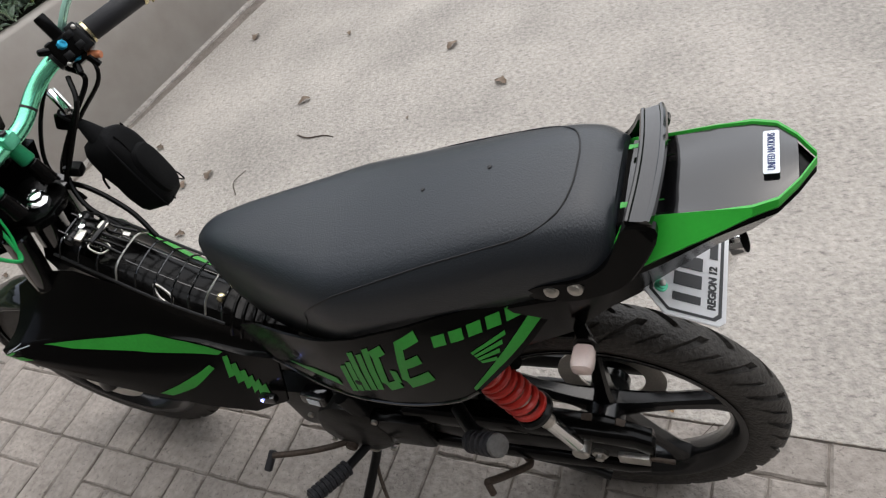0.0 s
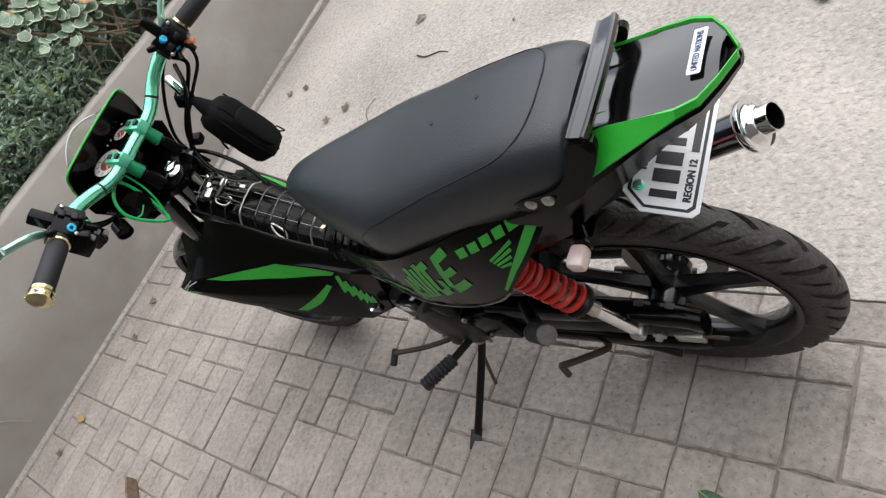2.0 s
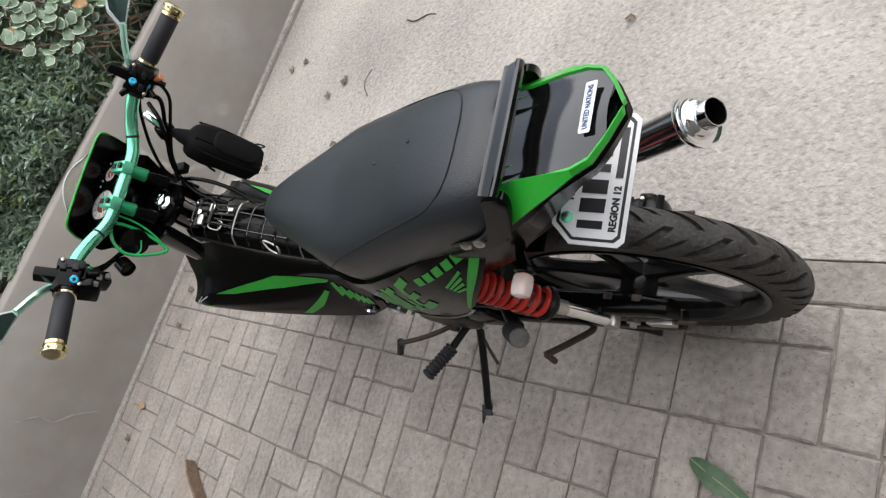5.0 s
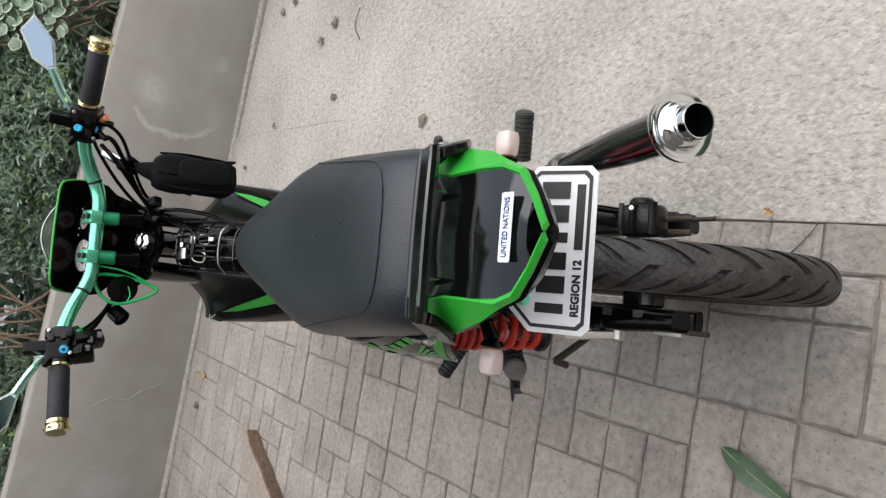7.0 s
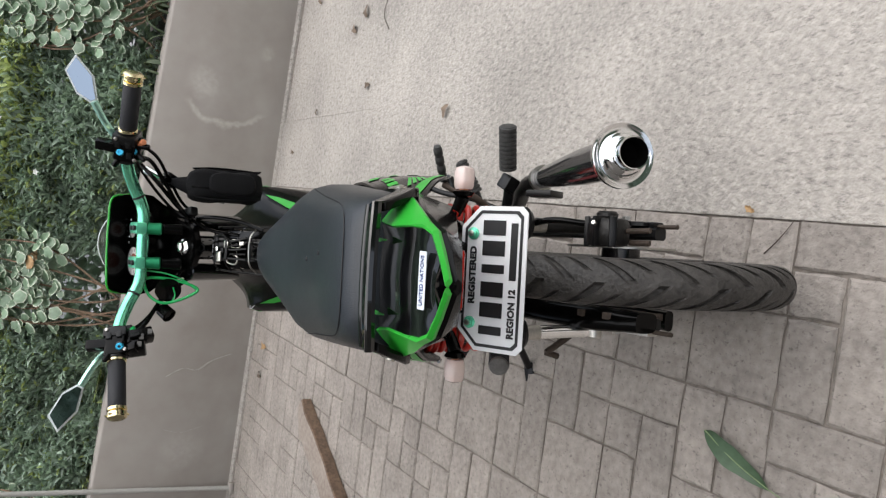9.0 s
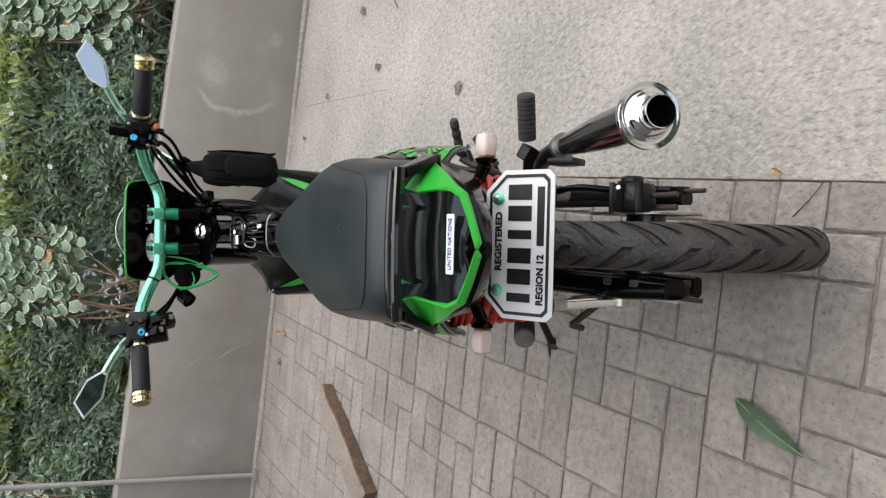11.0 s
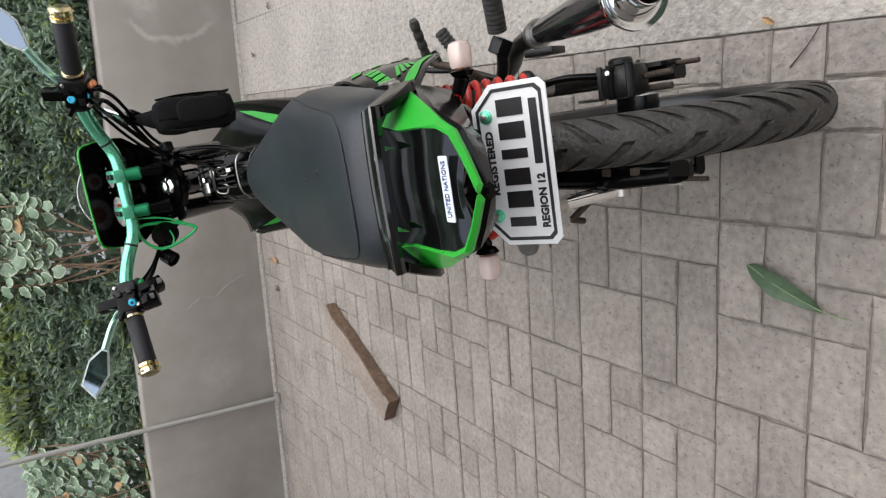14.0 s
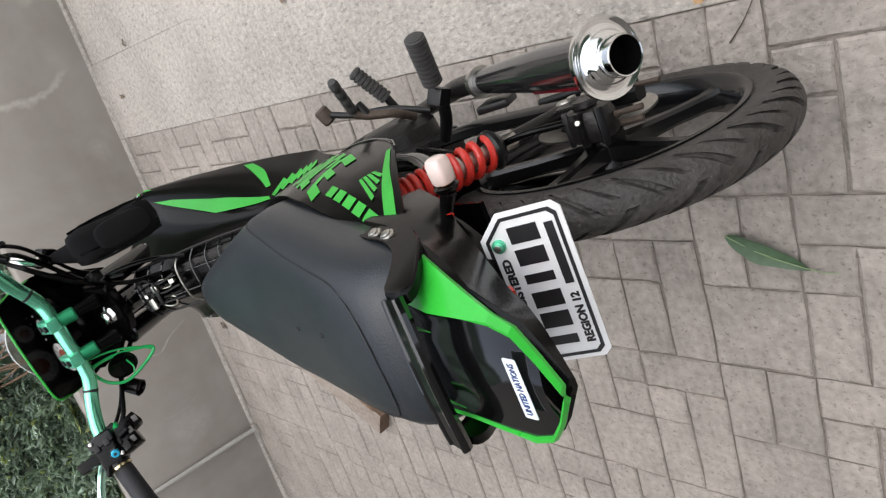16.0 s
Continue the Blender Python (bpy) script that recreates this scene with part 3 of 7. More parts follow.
loft([[V(-0.073 + 0.018 * math.copysign(abs(math.cos(a)) ** 0.6, math.cos(a)), y, (zb + zt) / 2 + (zt - zb) / 2 * math.copysign(abs(math.sin(a)) ** 0.7, math.sin(a))) for a in [2 * math.pi * q / 16 for q in range(16)]] for y, zt, zb in ((0.34, 0.255, 0.215), (0.1, 0.245, 0.205), (-0.04, 0.24, 0.207), (-0.075, 0.248, 0.225))], low)
part("lower_chain_cover", low, M_SATIN, chain_case)
part("sprocket", lathe((-0.062, 0, R_OUT), (-1.062, 0, R_OUT), [(0, 0.03), (0, 0.072), (0.005, 0.074), (0.005, 0.03)], 40, closed=True), M_RUST, rear_wheel, "dark oily sprocket")
for k in range(9):
    a = 2 * math.pi * k / 9
    part("chain_link", box((0.012, 0.017, 0.010), (-0.066, 0.076 * math.cos(a), R_OUT + 0.076 * math.sin(a)), (math.degrees(a) + 90, 0, 0), 0.002), M_RUST, rear_wheel)

cal = bmesh.new()
loft([[V(0.052 + k * 0.0, -0.058 + 0.030 * math.cos(a) * w, 0.384 + 0.028 * math.sin(a) * w) for a in [2 * math.pi * q / 14 for q in range(14)]] for k, w in ((0, 0.7),)] + [[V(x, -0.058 + 0.036 * math.copysign(abs(math.cos(a)) ** 0.7, math.cos(a)) * w, 0.384 + 0.029 * math.copysign(abs(math.sin(a)) ** 0.7, math.sin(a)) * w) for a in [2 * math.pi * q / 14 for q in range(14)]] for x, w in ((0.054, 0.9), (0.060, 1.0), (0.088, 1.0), (0.097, 0.88), (0.099, 0.7))], cal)
caliper = part("rear_brake_caliper", cal, M_ENGINE, bike, "grimy black rear brake caliper")
for dy, dz, rx in ((-0.030, 0.020, -38), (-0.004, 0.030, -10), (0.024, 0.022, 30)):
    part("caliper_rib", box((0.050, 0.008, 0.012), (0.076, -0.058 + dy, 0.384 + dz), (rx, 0, 0), 0.002), M_MATT, caliper)
part("caliper_pin", rod((0.078, -0.085, 0.376), (0.080, -0.132, 0.366), 0.0045, seg=10), M_RUST, caliper, "worn steel pin")
part("caliper_pin", rod((0.060, -0.085, 0.360), (0.060, -0.120, 0.352), 0.0050, seg=10), M_RUST, caliper)
part("bleed_nipple", rod((0.086, -0.060, 0.410), (0.090, -0.066, 0.426), 0.0035, seg=8), M_STEEL, caliper)
part("caliper_piston", rod((0.098, -0.056, 0.384), (0.110, -0.056, 0.384), 0.018, seg=20, bevel=0.003), M_ENGINE, caliper)
part("caliper_bracket", slab_poly([(-0.052, -0.020), (-0.02, -0.034), (0.050, -0.018), (0.056, 0.012), (0.012, 0.026), (-0.046, 0.020)], 0.007, basis((0.097, -0.030, 0.328), (0, 0.85, 0.5), (0, -0.5, 0.85)), 0.002), M_MATT, caliper)
for y, z in ((-0.062, 0.345), (0.004, 0.325)):
    part("caliper_bolt", lathe((0.098, y, z), (1.1, y, z), [(0, 0.0075), (0.006, 0.0075), (0.007, 0.004)], 6), M_STEEL, caliper)
part("brake_hose", tube([(0.088, -0.036, 0.405), (0.092, 0.02, 0.44), (0.078, 0.10, 0.44), (0.07, 0.2, 0.40), (0.08, 0.34, 0.36)], 0.0055), M_SATIN, caliper)

# ---- shock absorbers ----


def shock(s):
    top, low = V(0.083 if s > 0 else -0.116, 0.122, 0.625), V(0.084 if s > 0 else -0.100, 0.024, 0.318)
    d, a, b = axes(low - top)
    ln = (low - top).length
    sh = part("shock_absorber", rod(top + d * 0.02, top + d * 0.215, 0.0135, seg=20), M_STEEL, bike, "rear shock absorber with a red coil spring")
    pts = []
    turns, n = 9.5, 20
    for i in range(int(turns * n) + 1):
        k = i / (turns * n)
        # close coils at the top, wide ones below
        h = 0.010 + 0.158 * (0.62 * k + 0.38 * k * k)
        t = 2 * math.pi * i / n
        pts.append(top + d * h + (a * math.cos(t) + b * math.sin(t)) * 0.0228)
    part("spring", tube(pts, 0.0058, seg=8, raw=True), M_RED, sh, "red coil spring")
    part("spring_seat", lathe(top + d * 0.166, top + d * 1.2, [(0, 0.027), (0.005, 0.031), (0.012, 0.031), (0.02, 0.024)], 24), M_MATT, sh)
    # right damper: the chrome's dark reflections are put into a darker material
    part("damper", rod(top + d * 0.186, low - d * 0.012, 0.0120, seg=20, bevel=0.003), M_CHROME if s < 0 else M_ENGINE, sh, "bare metal damper body")
    part("eye", rod(low - V(0.014, 0, 0), low + V(0.014, 0, 0), 0.0145, seg=20, bevel=0.003), M_STEEL, sh)
    part("eye", rod(top - V(0.014, 0, 0), top + V(0.014, 0, 0), 0.0165, seg=20, bevel=0.003), M_MATT, sh)
    part("collar", lathe(top + d * 0.10, top + d, [(0, 0.016), (0, 0.019), (0.014, 0.019), (0.014, 0.016)], 20), M_STEEL, sh)


both(shock)

# ---- seat ----
SEAT = [(0.582, 0.008, 0.742, 0.70), (0.572, 0.024, 0.757, 0.67), (0.550, 0.042, 0.771, 0.645), (0.50, 0.064, 0.780, 0.618), (0.43, 0.091, 0.785, 0.615), (0.36, 0.116, 0.790, 0.635), (0.305, 0.133, 0.795, 0.655), (0.265, 0.1375, 0.800, 0.668), (0.20, 0.134, 0.812, 0.69), (0.12, 0.126, 0.830, 0.715), (0.04, 0.117, 0.848, 0.738), (-0.03, 0.111, 0.858, 0.758), (-0.075, 0.105, 0.858, 0.775), (-0.102, 0.095, 0.846, 0.785)]


def seat_section(y, w, zt, zb):
    prof = [(0.0, 0.0), (0.3, 0.001), (0.55, 0.004), (0.72, 0.010), (0.84, 0.020), (0.93, 0.036), (0.985, 0.058), (1.0, 0.085)]
    h = zt - zb
    prof = [(u, min(d, h * 0.9)) for u, d in prof] + [(0.97, h * 0.96), (0.90, h)]
    right = [V(u * w, y, zt - d) for u, d in prof]
    left = [V(-u * w, y, zt - d) for u, d in prof[:0:-1]]
    return right + left


def dense(rows, n=3):
    pts = curve_points([V(r[0], r[1], r[2]) for r in rows], n)
    bot = curve_points([V(r[0], r[3], 0) for r in rows], n)
    return [(p.x, p.y, p.z, q.y) for p, q in zip(pts, bot)]


seat_bm = bmesh.new()
loft([seat_section(*r) for r in dense(SEAT)], seat_bm)
seat = part("seat", seat_bm, M_SEAT, bike, "long black vinyl seat with stitched seams", angle=60)


def seat_point(y, u):
    rows = dense(SEAT, 6)
    r = min(rows, key=lambda q: abs(q[0] - y))
    prof = [(0.0, 0.0), (0.3, 0.001), (0.55, 0.004), (0.72, 0.010), (0.84, 0.020), (0.93, 0.036), (0.985, 0.058), (1.0, 0.085)]
    q = abs(u)
    for (a, da), (b, db) in zip(prof, prof[1:]):
        if a <= q <= b:
            d = da + (db - da) * (q - a) / (b - a)
            break
    return V(u * r[1], y, r[2] - d + 0.0006)


def seam(pts, name="seam"):
    part(name, tube([seat_point(y, u) for y, u in pts], 0.0010, seg=6, n=5), M_THREAD, seat, "stitched seam")


for s in (-1, 1):
    seam([(0.33, s * 0.99), (0.30, s * 0.955), (0.26, s * 0.91), (0.20, s * 0.87), (0.12, s * 0.84), (0.05, s * 0.82), (-0.01, s * 0.77), (-0.044, s * 0.60), (-0.056, s * 0.30), (-0.058, 0.0)])
for s in (-1, 1):
    rows_ = dense(SEAT, 6)
    down = []
    for y, d in ((0.330, 0.070), (0.338, 0.088), (0.350, 0.104), (0.362, 0.122), (0.368, 0.140)):
        r = min(rows_, key=lambda q: abs(q[0] - y))
        down.append((s * (r[1] * (1.0 - 0.25 * max(0.0, d - 0.095)) + 0.0006), y, r[2] - d))
    part("seam", tube(down, 0.0011, seg=6, n=4), M_THREAD, seat, "stitched seam")
for y, u in ((0.055, 0.17), (0.15, 0.06)):
    p = seat_point(y, u)
    part("button", lathe(p - V(0, 0, 0.001), p + V(0, 0, 1), [(0, 0.0032), (0.0015, 0.003), (0.002, 0.001)], 10), M_THREAD, seat)
base = bmesh.new()
loft([[V(x * w * 0.9, y, zb + dz) for x, dz in ((-1, 0.008), (1, 0.008), (0.96, -0.012), (-0.96, -0.012))] for y, w, zt, zb in SEAT[2:]], base)
part("seat_base", base, M_SATIN, seat, "black plastic seat pan")

# ---- grab rail ----
rail = bmesh.new()
path = curve_points([(x, -0.138 + 0.9 * x * x, 0.863 - 0.9 * x * x) for x in (-0.086, -0.080, -0.063, -0.032, 0.0, 0.032, 0.063, 0.080, 0.086)], 4)
secs = []
for i, p in enumerate(path):
    d = (path[min(i + 1, len(path) - 1)] - path[max(i - 1, 0)]).normalized()
    n = V(0, 0.14, 1).normalized()
    n = (n - d * n.dot(d)).normalized()
    w = d.cross(n)
    hw = 0.0155 * (1.0 - 5.0 * max(0.0, abs(p.x) - 0.072))
    secs.append([p + w * (hw * u) + n * (0.0068 * v) for u, v in ((-1.0, 0.0), (-0.92, 0.7), (-0.78, 1.0), (-0.60, 0.95), (-0.52, 0.72), (0.52, 0.72), (0.60, 0.95), (0.78, 1.0), (0.92, 0.7), (1.0, 0.0), (0.9, -0.7), (0.6, -1.0), (-0.6, -1.0), (-0.9, -0.7))])
loft(secs, rail)
grab = part("grab_rail", rail, M_BLACK, bike, "glossy black grab rail behind the seat", angle=30)


def rail_mount(s):
    """The side plate that carries the rail from below the seat's edge up behind it."""
    side_line = curve_points([(0, y, z) for y, z in ((0.004, 0.772), (-0.020, 0.784), (-0.062, 0.792), (-0.092, 0.808), (-0.108, 0.834), (-0.119, 0.854), (-0.148, 0.850), (-0.142, 0.824), (-0.108, 0.782), (-0.055, 0.757), (-0.010, 0.756))], 3, closed=True)
    bm = bmesh.new()

    def at(p, off, k):
        q = V(0, -0.075, 0.80)
        r = q + (p - q) * k
        return V(s * (0.113 - 0.031 * max(0.0, min(1.0, (r.z - 0.79) / 0.08)) - off), r.y, r.z)
    loft([[at(p, 0.012, 1.0) for p in side_line], [at(p, 0.002, 1.0) for p in side_line], [at(p, 0.0, 0.95) for p in side_line]], bm)
    mt = part("rail_mount", bm, M_SATIN, grab, angle=30)
    for y, z in ((-0.030, 0.775), (-0.058, 0.780)):
        c = V(s * 0.113, y, z)
        part("mount_bolt", lathe(c - V(s * 0.004, 0, 0), c + V(s * 0.9, 0, 0.3), [(0, 0.009), (0.005, 0.009), (0.006, 0.006), (0.008, 0.006), (0.009, 0.004)], 14), M_STEEL, mt, "bright bolt")


both(rail_mount)

# ---- tail ----
TAIL = [(0.06, 0.075, 0.795, 0.118, 0.735, 0.10, 0.62), (-0.03, 0.07, 0.815, 0.118, 0.762, 0.095, 0.665), (-0.075, 0.066, 0.828, 0.108, 0.785, 0.084, 0.700), (-0.11, 0.064, 0.834, 0.102, 0.793, 0.075, 0.722), (-0.15, 0.060, 0.840, 0.092, 0.810, 0.064, 0.748), (-0.20, 0.061, 0.846, 0.080, 0.831, 0.050, 0.780), (-0.235, 0.062, 0.850, 0.067, 0.839, 0.046, 0.800), (-0.258, 0.054, 0.852, 0.058, 0.843, 0.036, 0.814), (-0.276, 0.032, 0.854, 0.036, 0.847, 0.022, 0.826), (-0.292, 0.003, 0.855, 0.009, 0.849, 0.004, 0.836)]


def tail_ring(y, e, zd, g, zg, b, zb):
    h = [(e * 0.80, zd - 0.012), (e * 0.94, zd - 0.008), (g - 0.004, zg - 0.004), (g * 0.975, zg - (0.013 if y > -0.19 else 0.007)), (b, zb)]
    return [V(x, y, z) for x, z in h] + [V(-x, y, z) for x, z in h[::-1]]


tail_bm = bmesh.new()
loft([tail_ring(*r) for r in TAIL], tail_bm)
tail = part("tail_cowl", tail_bm, M_SATIN, bike, "black tail cowl", angle=25)


def tail_green(s):
    """The green side strip that narrows to a rim and meets at the tip."""
    bm = bmesh.new()
    rows = []
    front = tuple((p + q) / 2 for p, q in zip(TAIL[2], TAIL[3]))
    for y, e, zd, g, zg, b, zb in [front] + TAIL[3:]:
        inner, outer = V(s * e, y, zd), V(s * g, y, zg)
        if y > -0.12:
            inner = outer.lerp(inner, 0.35 if y > -0.10 else 0.95)
        rim = 0.0 if y > -0.21 else min(0.003, e * 0.8)
        if y < -0.19:
            outer = inner.lerp(outer, 1.0 if y > -0.21 else 0.78)
        n = V(s * 0.5, 0, 0.85) * 0.0025
        flat = inner + V(-s * rim, 0, 0.0006)
        rows.append([flat + n * 0.6, inner + n, outer + n, outer - n, inner - n * 1.5, flat - n * 1.5])
    return loft(rows, bm)


for s in (-1, 1):
    part("tail_stripe", tail_green(s), M_GREEN, tail, "bright green tail panel", angle=20)
deck = bmesh.new()
rows = []
for y, e, zd, *_ in [r for r in TAIL if -0.29 < r[0] < -0.1]:
    x = e - (0.001 if y > -0.21 else min(0.003, e * 0.7))
    dip = 0.007 if y > -0.16 else 0.002
    rows.append([V(-x, y, zd - 0.001), V(-x * 0.75, y, zd + 0.0025 - dip), V(-x * 0.4, y, zd + 0.0052 - dip), V(0, y, zd + 0.0062 - dip), V(x * 0.4, y, zd + 0.0052 - dip), V(x * 0.75, y, zd + 0.0025 - dip), V(x, y, zd - 0.001), V(x, y, zd - 0.014), V(-x, y, zd - 0.014)])
loft(rows, deck)
part("tail_deck", deck, M_BLACK, tail, "glossy black tail top", angle=60)
well = bmesh.new()
loft([[V(-x, y, z), V(-x, y, z - 0.01), V(x, y, z - 0.01), V(x, y, z)] for x, y, z in ((0.055, -0.06, 0.812), (0.052, -0.10, 0.815), (0.046, -0.135, 0.820))], well)
part("tail_well", well, M_BLACK, tail)
for s in (-1, 1):
    m = basis((s * 0.044, -0.125, 0.8430), (0, -1, 0.16), (-s, 0, 0.05))
    part("tail_flash", slab_poly([(-0.018, 0.0045 * s), (0.028, 0.0), (-0.018, -0.0035 * s)], 0.001, m), M_DECAL, tail, "small green flash")
sticker_m = basis((0.004, -0.252, 0.8598), (1, 0, 0.0), (0, 1, -0.06))
pts = []
for cx, cy, a0 in ((0.0285, 0.0055, 0), (-0.0285, 0.0055, 90), (-0.0285, -0.0055, 180), (0.0285, -0.0055, 270)):
    for k in range(4):
        a = radians(a0 + 30 * k)
        pts.append((cx + 0.002 * math.cos(a), cy + 0.002 * math.sin(a)))
sticker = part("sticker", slab_poly(pts, 0.0008, sticker_m), M_STICK, tail, "small white lettered sticker")
lettering("UNITED NATIONS", 0.0070, sticker_m @ pose(0, 0, 0.0004), M_BLUEINK, "sticker_lettering", sticker, width=0.052)
under = bmesh.new()
loft([[V(-w, y, z), V(-w * 0.9, y, z + 0.02), V(w * 0.9, y, z + 0.02), V(w, y, z), V(w, y, z - 0.012), V(-w, y, z - 0.012)] for w, y, z in ((0.085, 0.1, 0.60), (0.085, 0.02, 0.655), (0.075, -0.06, 0.69), (0.060, -0.105, 0.708), (0.045, -0.128, 0.712))], under)
part("rear_mudguard", under, M_SATIN, bike, "black plastic rear mudguard", angle=40)
part("side_reflector", lathe((0.084, -0.047, 0.690), (0.5, -0.15, 0.60), [(0, 0.010), (0.006, 0.010), (0.008, 0.007)], 16), M_TAILRED, bike, "small orange-red reflector")
part("tail_light", box((0.075, 0.02, 0.028), (0, -0.17, 0.765), (-35, 0, 0), 0.006), M_TAILRED, bike, "red tail lamp lens")

# ---- number plate ----
PM = basis((0.0010, -0.163, 0.7005), (1, 0, 0.0), (0, 0.93, 0.40))
pw, ph, ch = 0.0930, 0.0475, 0.026


def plate_outline(w, h, c, r):
    pts = [(-w + r, -h), (w - r, -h), (w, -h + r), (w, h - c), (w - c, h), (-w + c, h), (-w, h - c), (-w, -h + r)]
    return pts


plate = part("number_plate", slab_poly(plate_outline(pw, ph, ch, 0.008), 0.0018, PM, 0.0006), M_WHITE, bike, "white metal number plate with black border and characters")
bar = bmesh.new()
o, i = plate_outline(pw - 0.0055, ph - 0.0055, ch - 0.003, 0.007), plate_outline(pw - 0.0095, ph - 0.0095, ch - 0.0055, 0.006)
ro = add_ring(bar, [PM @ V(x, y, 0.0006) for x, y in o])
ri = add_ring(bar, [PM @ V(x, y, 0.0006) for x, y in i])
bridge(bar, ro, ri)
part("plate_border", bar, M_INK_RECESS, plate, "black border line")
for k in range(6):
    x = -0.0655 + 0.0262 * k
    w = 0.0055 if k in (0, 3) else 0.0095
    part("plate_bar", slab_poly([(x - w, -0.0175), (x + w, -0.0175), (x + w, 0.0150), (x - w, 0.0150)], 0.0005, PM @ pose(0, 0, 0.0009), 0.0), M_INK_RECESS, plate, "plain black character bar")
lettering("REGISTERED", 0.0098, PM @ pose(0.004, 0.0285, 0.0004), M_INK_RECESS, "plate_lettering", plate, width=0.074, bold=0.0006)
lettering("REGION 12", 0.0098, PM @ pose(-0.042, -0.0300, 0.0004), M_INK_RECESS, "plate_lettering", plate, width=0.062, bold=0.0006)
part("plate_bar", slab_poly([(0.0, -0.0348), (0.072, -0.0348), (0.072, -0.0252), (0.0, -0.0252)], 0.0005, PM @ pose(0, 0, 0.0009)), M_INK_RECESS, plate, "plain black bar")
for s in (-1, 1):
    c = PM @ V(s * 0.0575, 0.029, 0.0)
    n = (PM.to_3x3() @ V(0, 0, 1))
    bt = part("plate_bolt", lathe(c, c + n, [(0, 0.0078), (0.0025, 0.0078), (0.003, 0.006), (0.0055, 0.0058), (0.0065, 0.003)], 16), M_CLAMP, plate, "green plate bolt")
    part("bolt_head", lathe(c + n * 0.0055, c + n, [(0, 0.0042), (0.003, 0.0042), (0.0035, 0.002)], 6), M_STEEL, bt)

# ---- indicators ----


def indicator(s):
    c = V(s * 0.132, -0.05, 0.672)
    base = rod(V(s * 0.085, -0.035, 0.675), c - V(s * 0.02, 0, 0), 0.008, 0.010, bevel=0.002)
    ob = part("rear_indicator", base, M_SATIN, bike, "clear rear indicator on a black stalk")
    bm = bmesh.new()
    sec = []
    for h, k in ((-0.016, 0.80), (-0.012, 0.95), (0.0, 1.0), (0.009, 0.98), (0.0145, 0.85), (0.017, 0.5)):
        sec.append([c + V(s * (h + 0.006), 0, 0) + V(0, math.copysign(abs(math.cos(t)) ** 0.6, math.cos(t)) * 0.0140 * k, math.copysign(abs(math.sin(t)) ** 0.6, math.sin(t)) * 0.0125 * k) for t in [2 * math.pi * q / 20 for q in range(20)]])
    loft(sec, bm)
    part("lens", bm, M_LENS, ob, "milky clear lens")
    part("bulb", lathe(c - V(s * 0.012, 0, 0), c + V(s, 0, 0), [(0, 0.006), (0.008, 0.0065), (0.013, 0.005), (0.015, 0.002)], 14), M_AMBER, ob, "amber bulb")
    part("lens_ring", lathe(c - V(s * 0.02, 0, 0), c + V(s, 0, 0), [(0, 0.012), (0.006, 0.016), (0.008, 0.012)], 20), M_SATIN, ob)


both(indicator)

# ---- side covers ----


def cover_x(y, z):
    b = np.interp(y, [-0.06, -0.02, 0.04, 0.10, 0.18, 0.26, 0.34, 0.42, 0.50, 0.56], [0.104, 0.124, 0.142, 0.152, 0.156, 0.152, 0.140, 0.116, 0.088, 0.07])
    if z > 0.645:
        b -= 0.10 * (z - 0.645) + 2.0 * (z - 0.645) ** 2
    else:
        b += 0.10 * (0.645 - z) - 0.5 * (0.645 - z) ** 2
    return float(b)


COVER_TOP = ([-0.045, 0.0, 0.06, 0.12, 0.20, 0.30, 0.40, 0.50, 0.56], [0.765, 0.762, 0.748, 0.735, 0.712, 0.68, 0.655, 0.63, 0.60])
COVER_LOW = ([-0.045, 0.0, 0.06, 0.10, 0.14, 0.22, 0.32, 0.42, 0.50, 0.56], [0.755, 0.700, 0.640, 0.600, 0.572, 0.545, 0.525, 0.50, 0.49, 0.50])


def cover(s):
    bm = bmesh.new()
    ny, nz = 34, 12
    outer, inner = [], []
    for i in range(ny + 1):
        y = -0.045 + 0.605 * i / ny
        zt, zl = np.interp(y, *COVER_TOP), np.interp(y, *COVER_LOW)
        col, back = [], []
        for j in range(nz + 1):
            z = zl + (zt - zl) * j / nz
            x = cover_x(y, z)
            col.append(bm.verts.new((s * x, y, z)))
            back.append(bm.verts.new((s * (x - 0.004), y, z)))
        outer.append(col)
        inner.append(back)
    for i in range(ny):
        for j in range(nz):
            bm.faces.new((outer[i][j], outer[i + 1][j], outer[i + 1][j + 1], outer[i][j + 1]))
            bm.faces.new((inner[i][j], inner[i][j + 1], inner[i + 1][j + 1], inner[i + 1][j]))
        for j in (0, nz):
            bm.faces.new((outer[i][j], inner[i][j], inner[i + 1][j], outer[i + 1][j]))
    for i in (0, ny):
        for j in range(nz):
            bm.faces.new((outer[i][j], outer[i][j + 1], inner[i][j + 1], inner[i][j]))
    return part("side_cover", bm, M_SATIN, bike, "black side cover with green stickers", angle=40)


def decal(fn, s, pts, name, parent, label="", mat=None, lift=0.0014, cuts=3):
    """A thin vinyl shape in (y, z) laid on a side surface x = fn(y, z)."""
    bm = bmesh.new()
    bm.faces.new([bm.verts.new((0, y, z)) for y, z in pts])
    bmesh.ops.triangulate(bm, faces=bm.faces[:])
    bmesh.ops.subdivide_edges(bm, edges=bm.edges[:], cuts=cuts, use_grid_fill=True)
    bmesh.ops.triangulate(bm, faces=bm.faces[:])
    for v in bm.verts:
        v.co.x = s * (fn(v.co.y, v.co.z) + lift)
    return part(name, bm, mat or M_DECAL, parent, label)


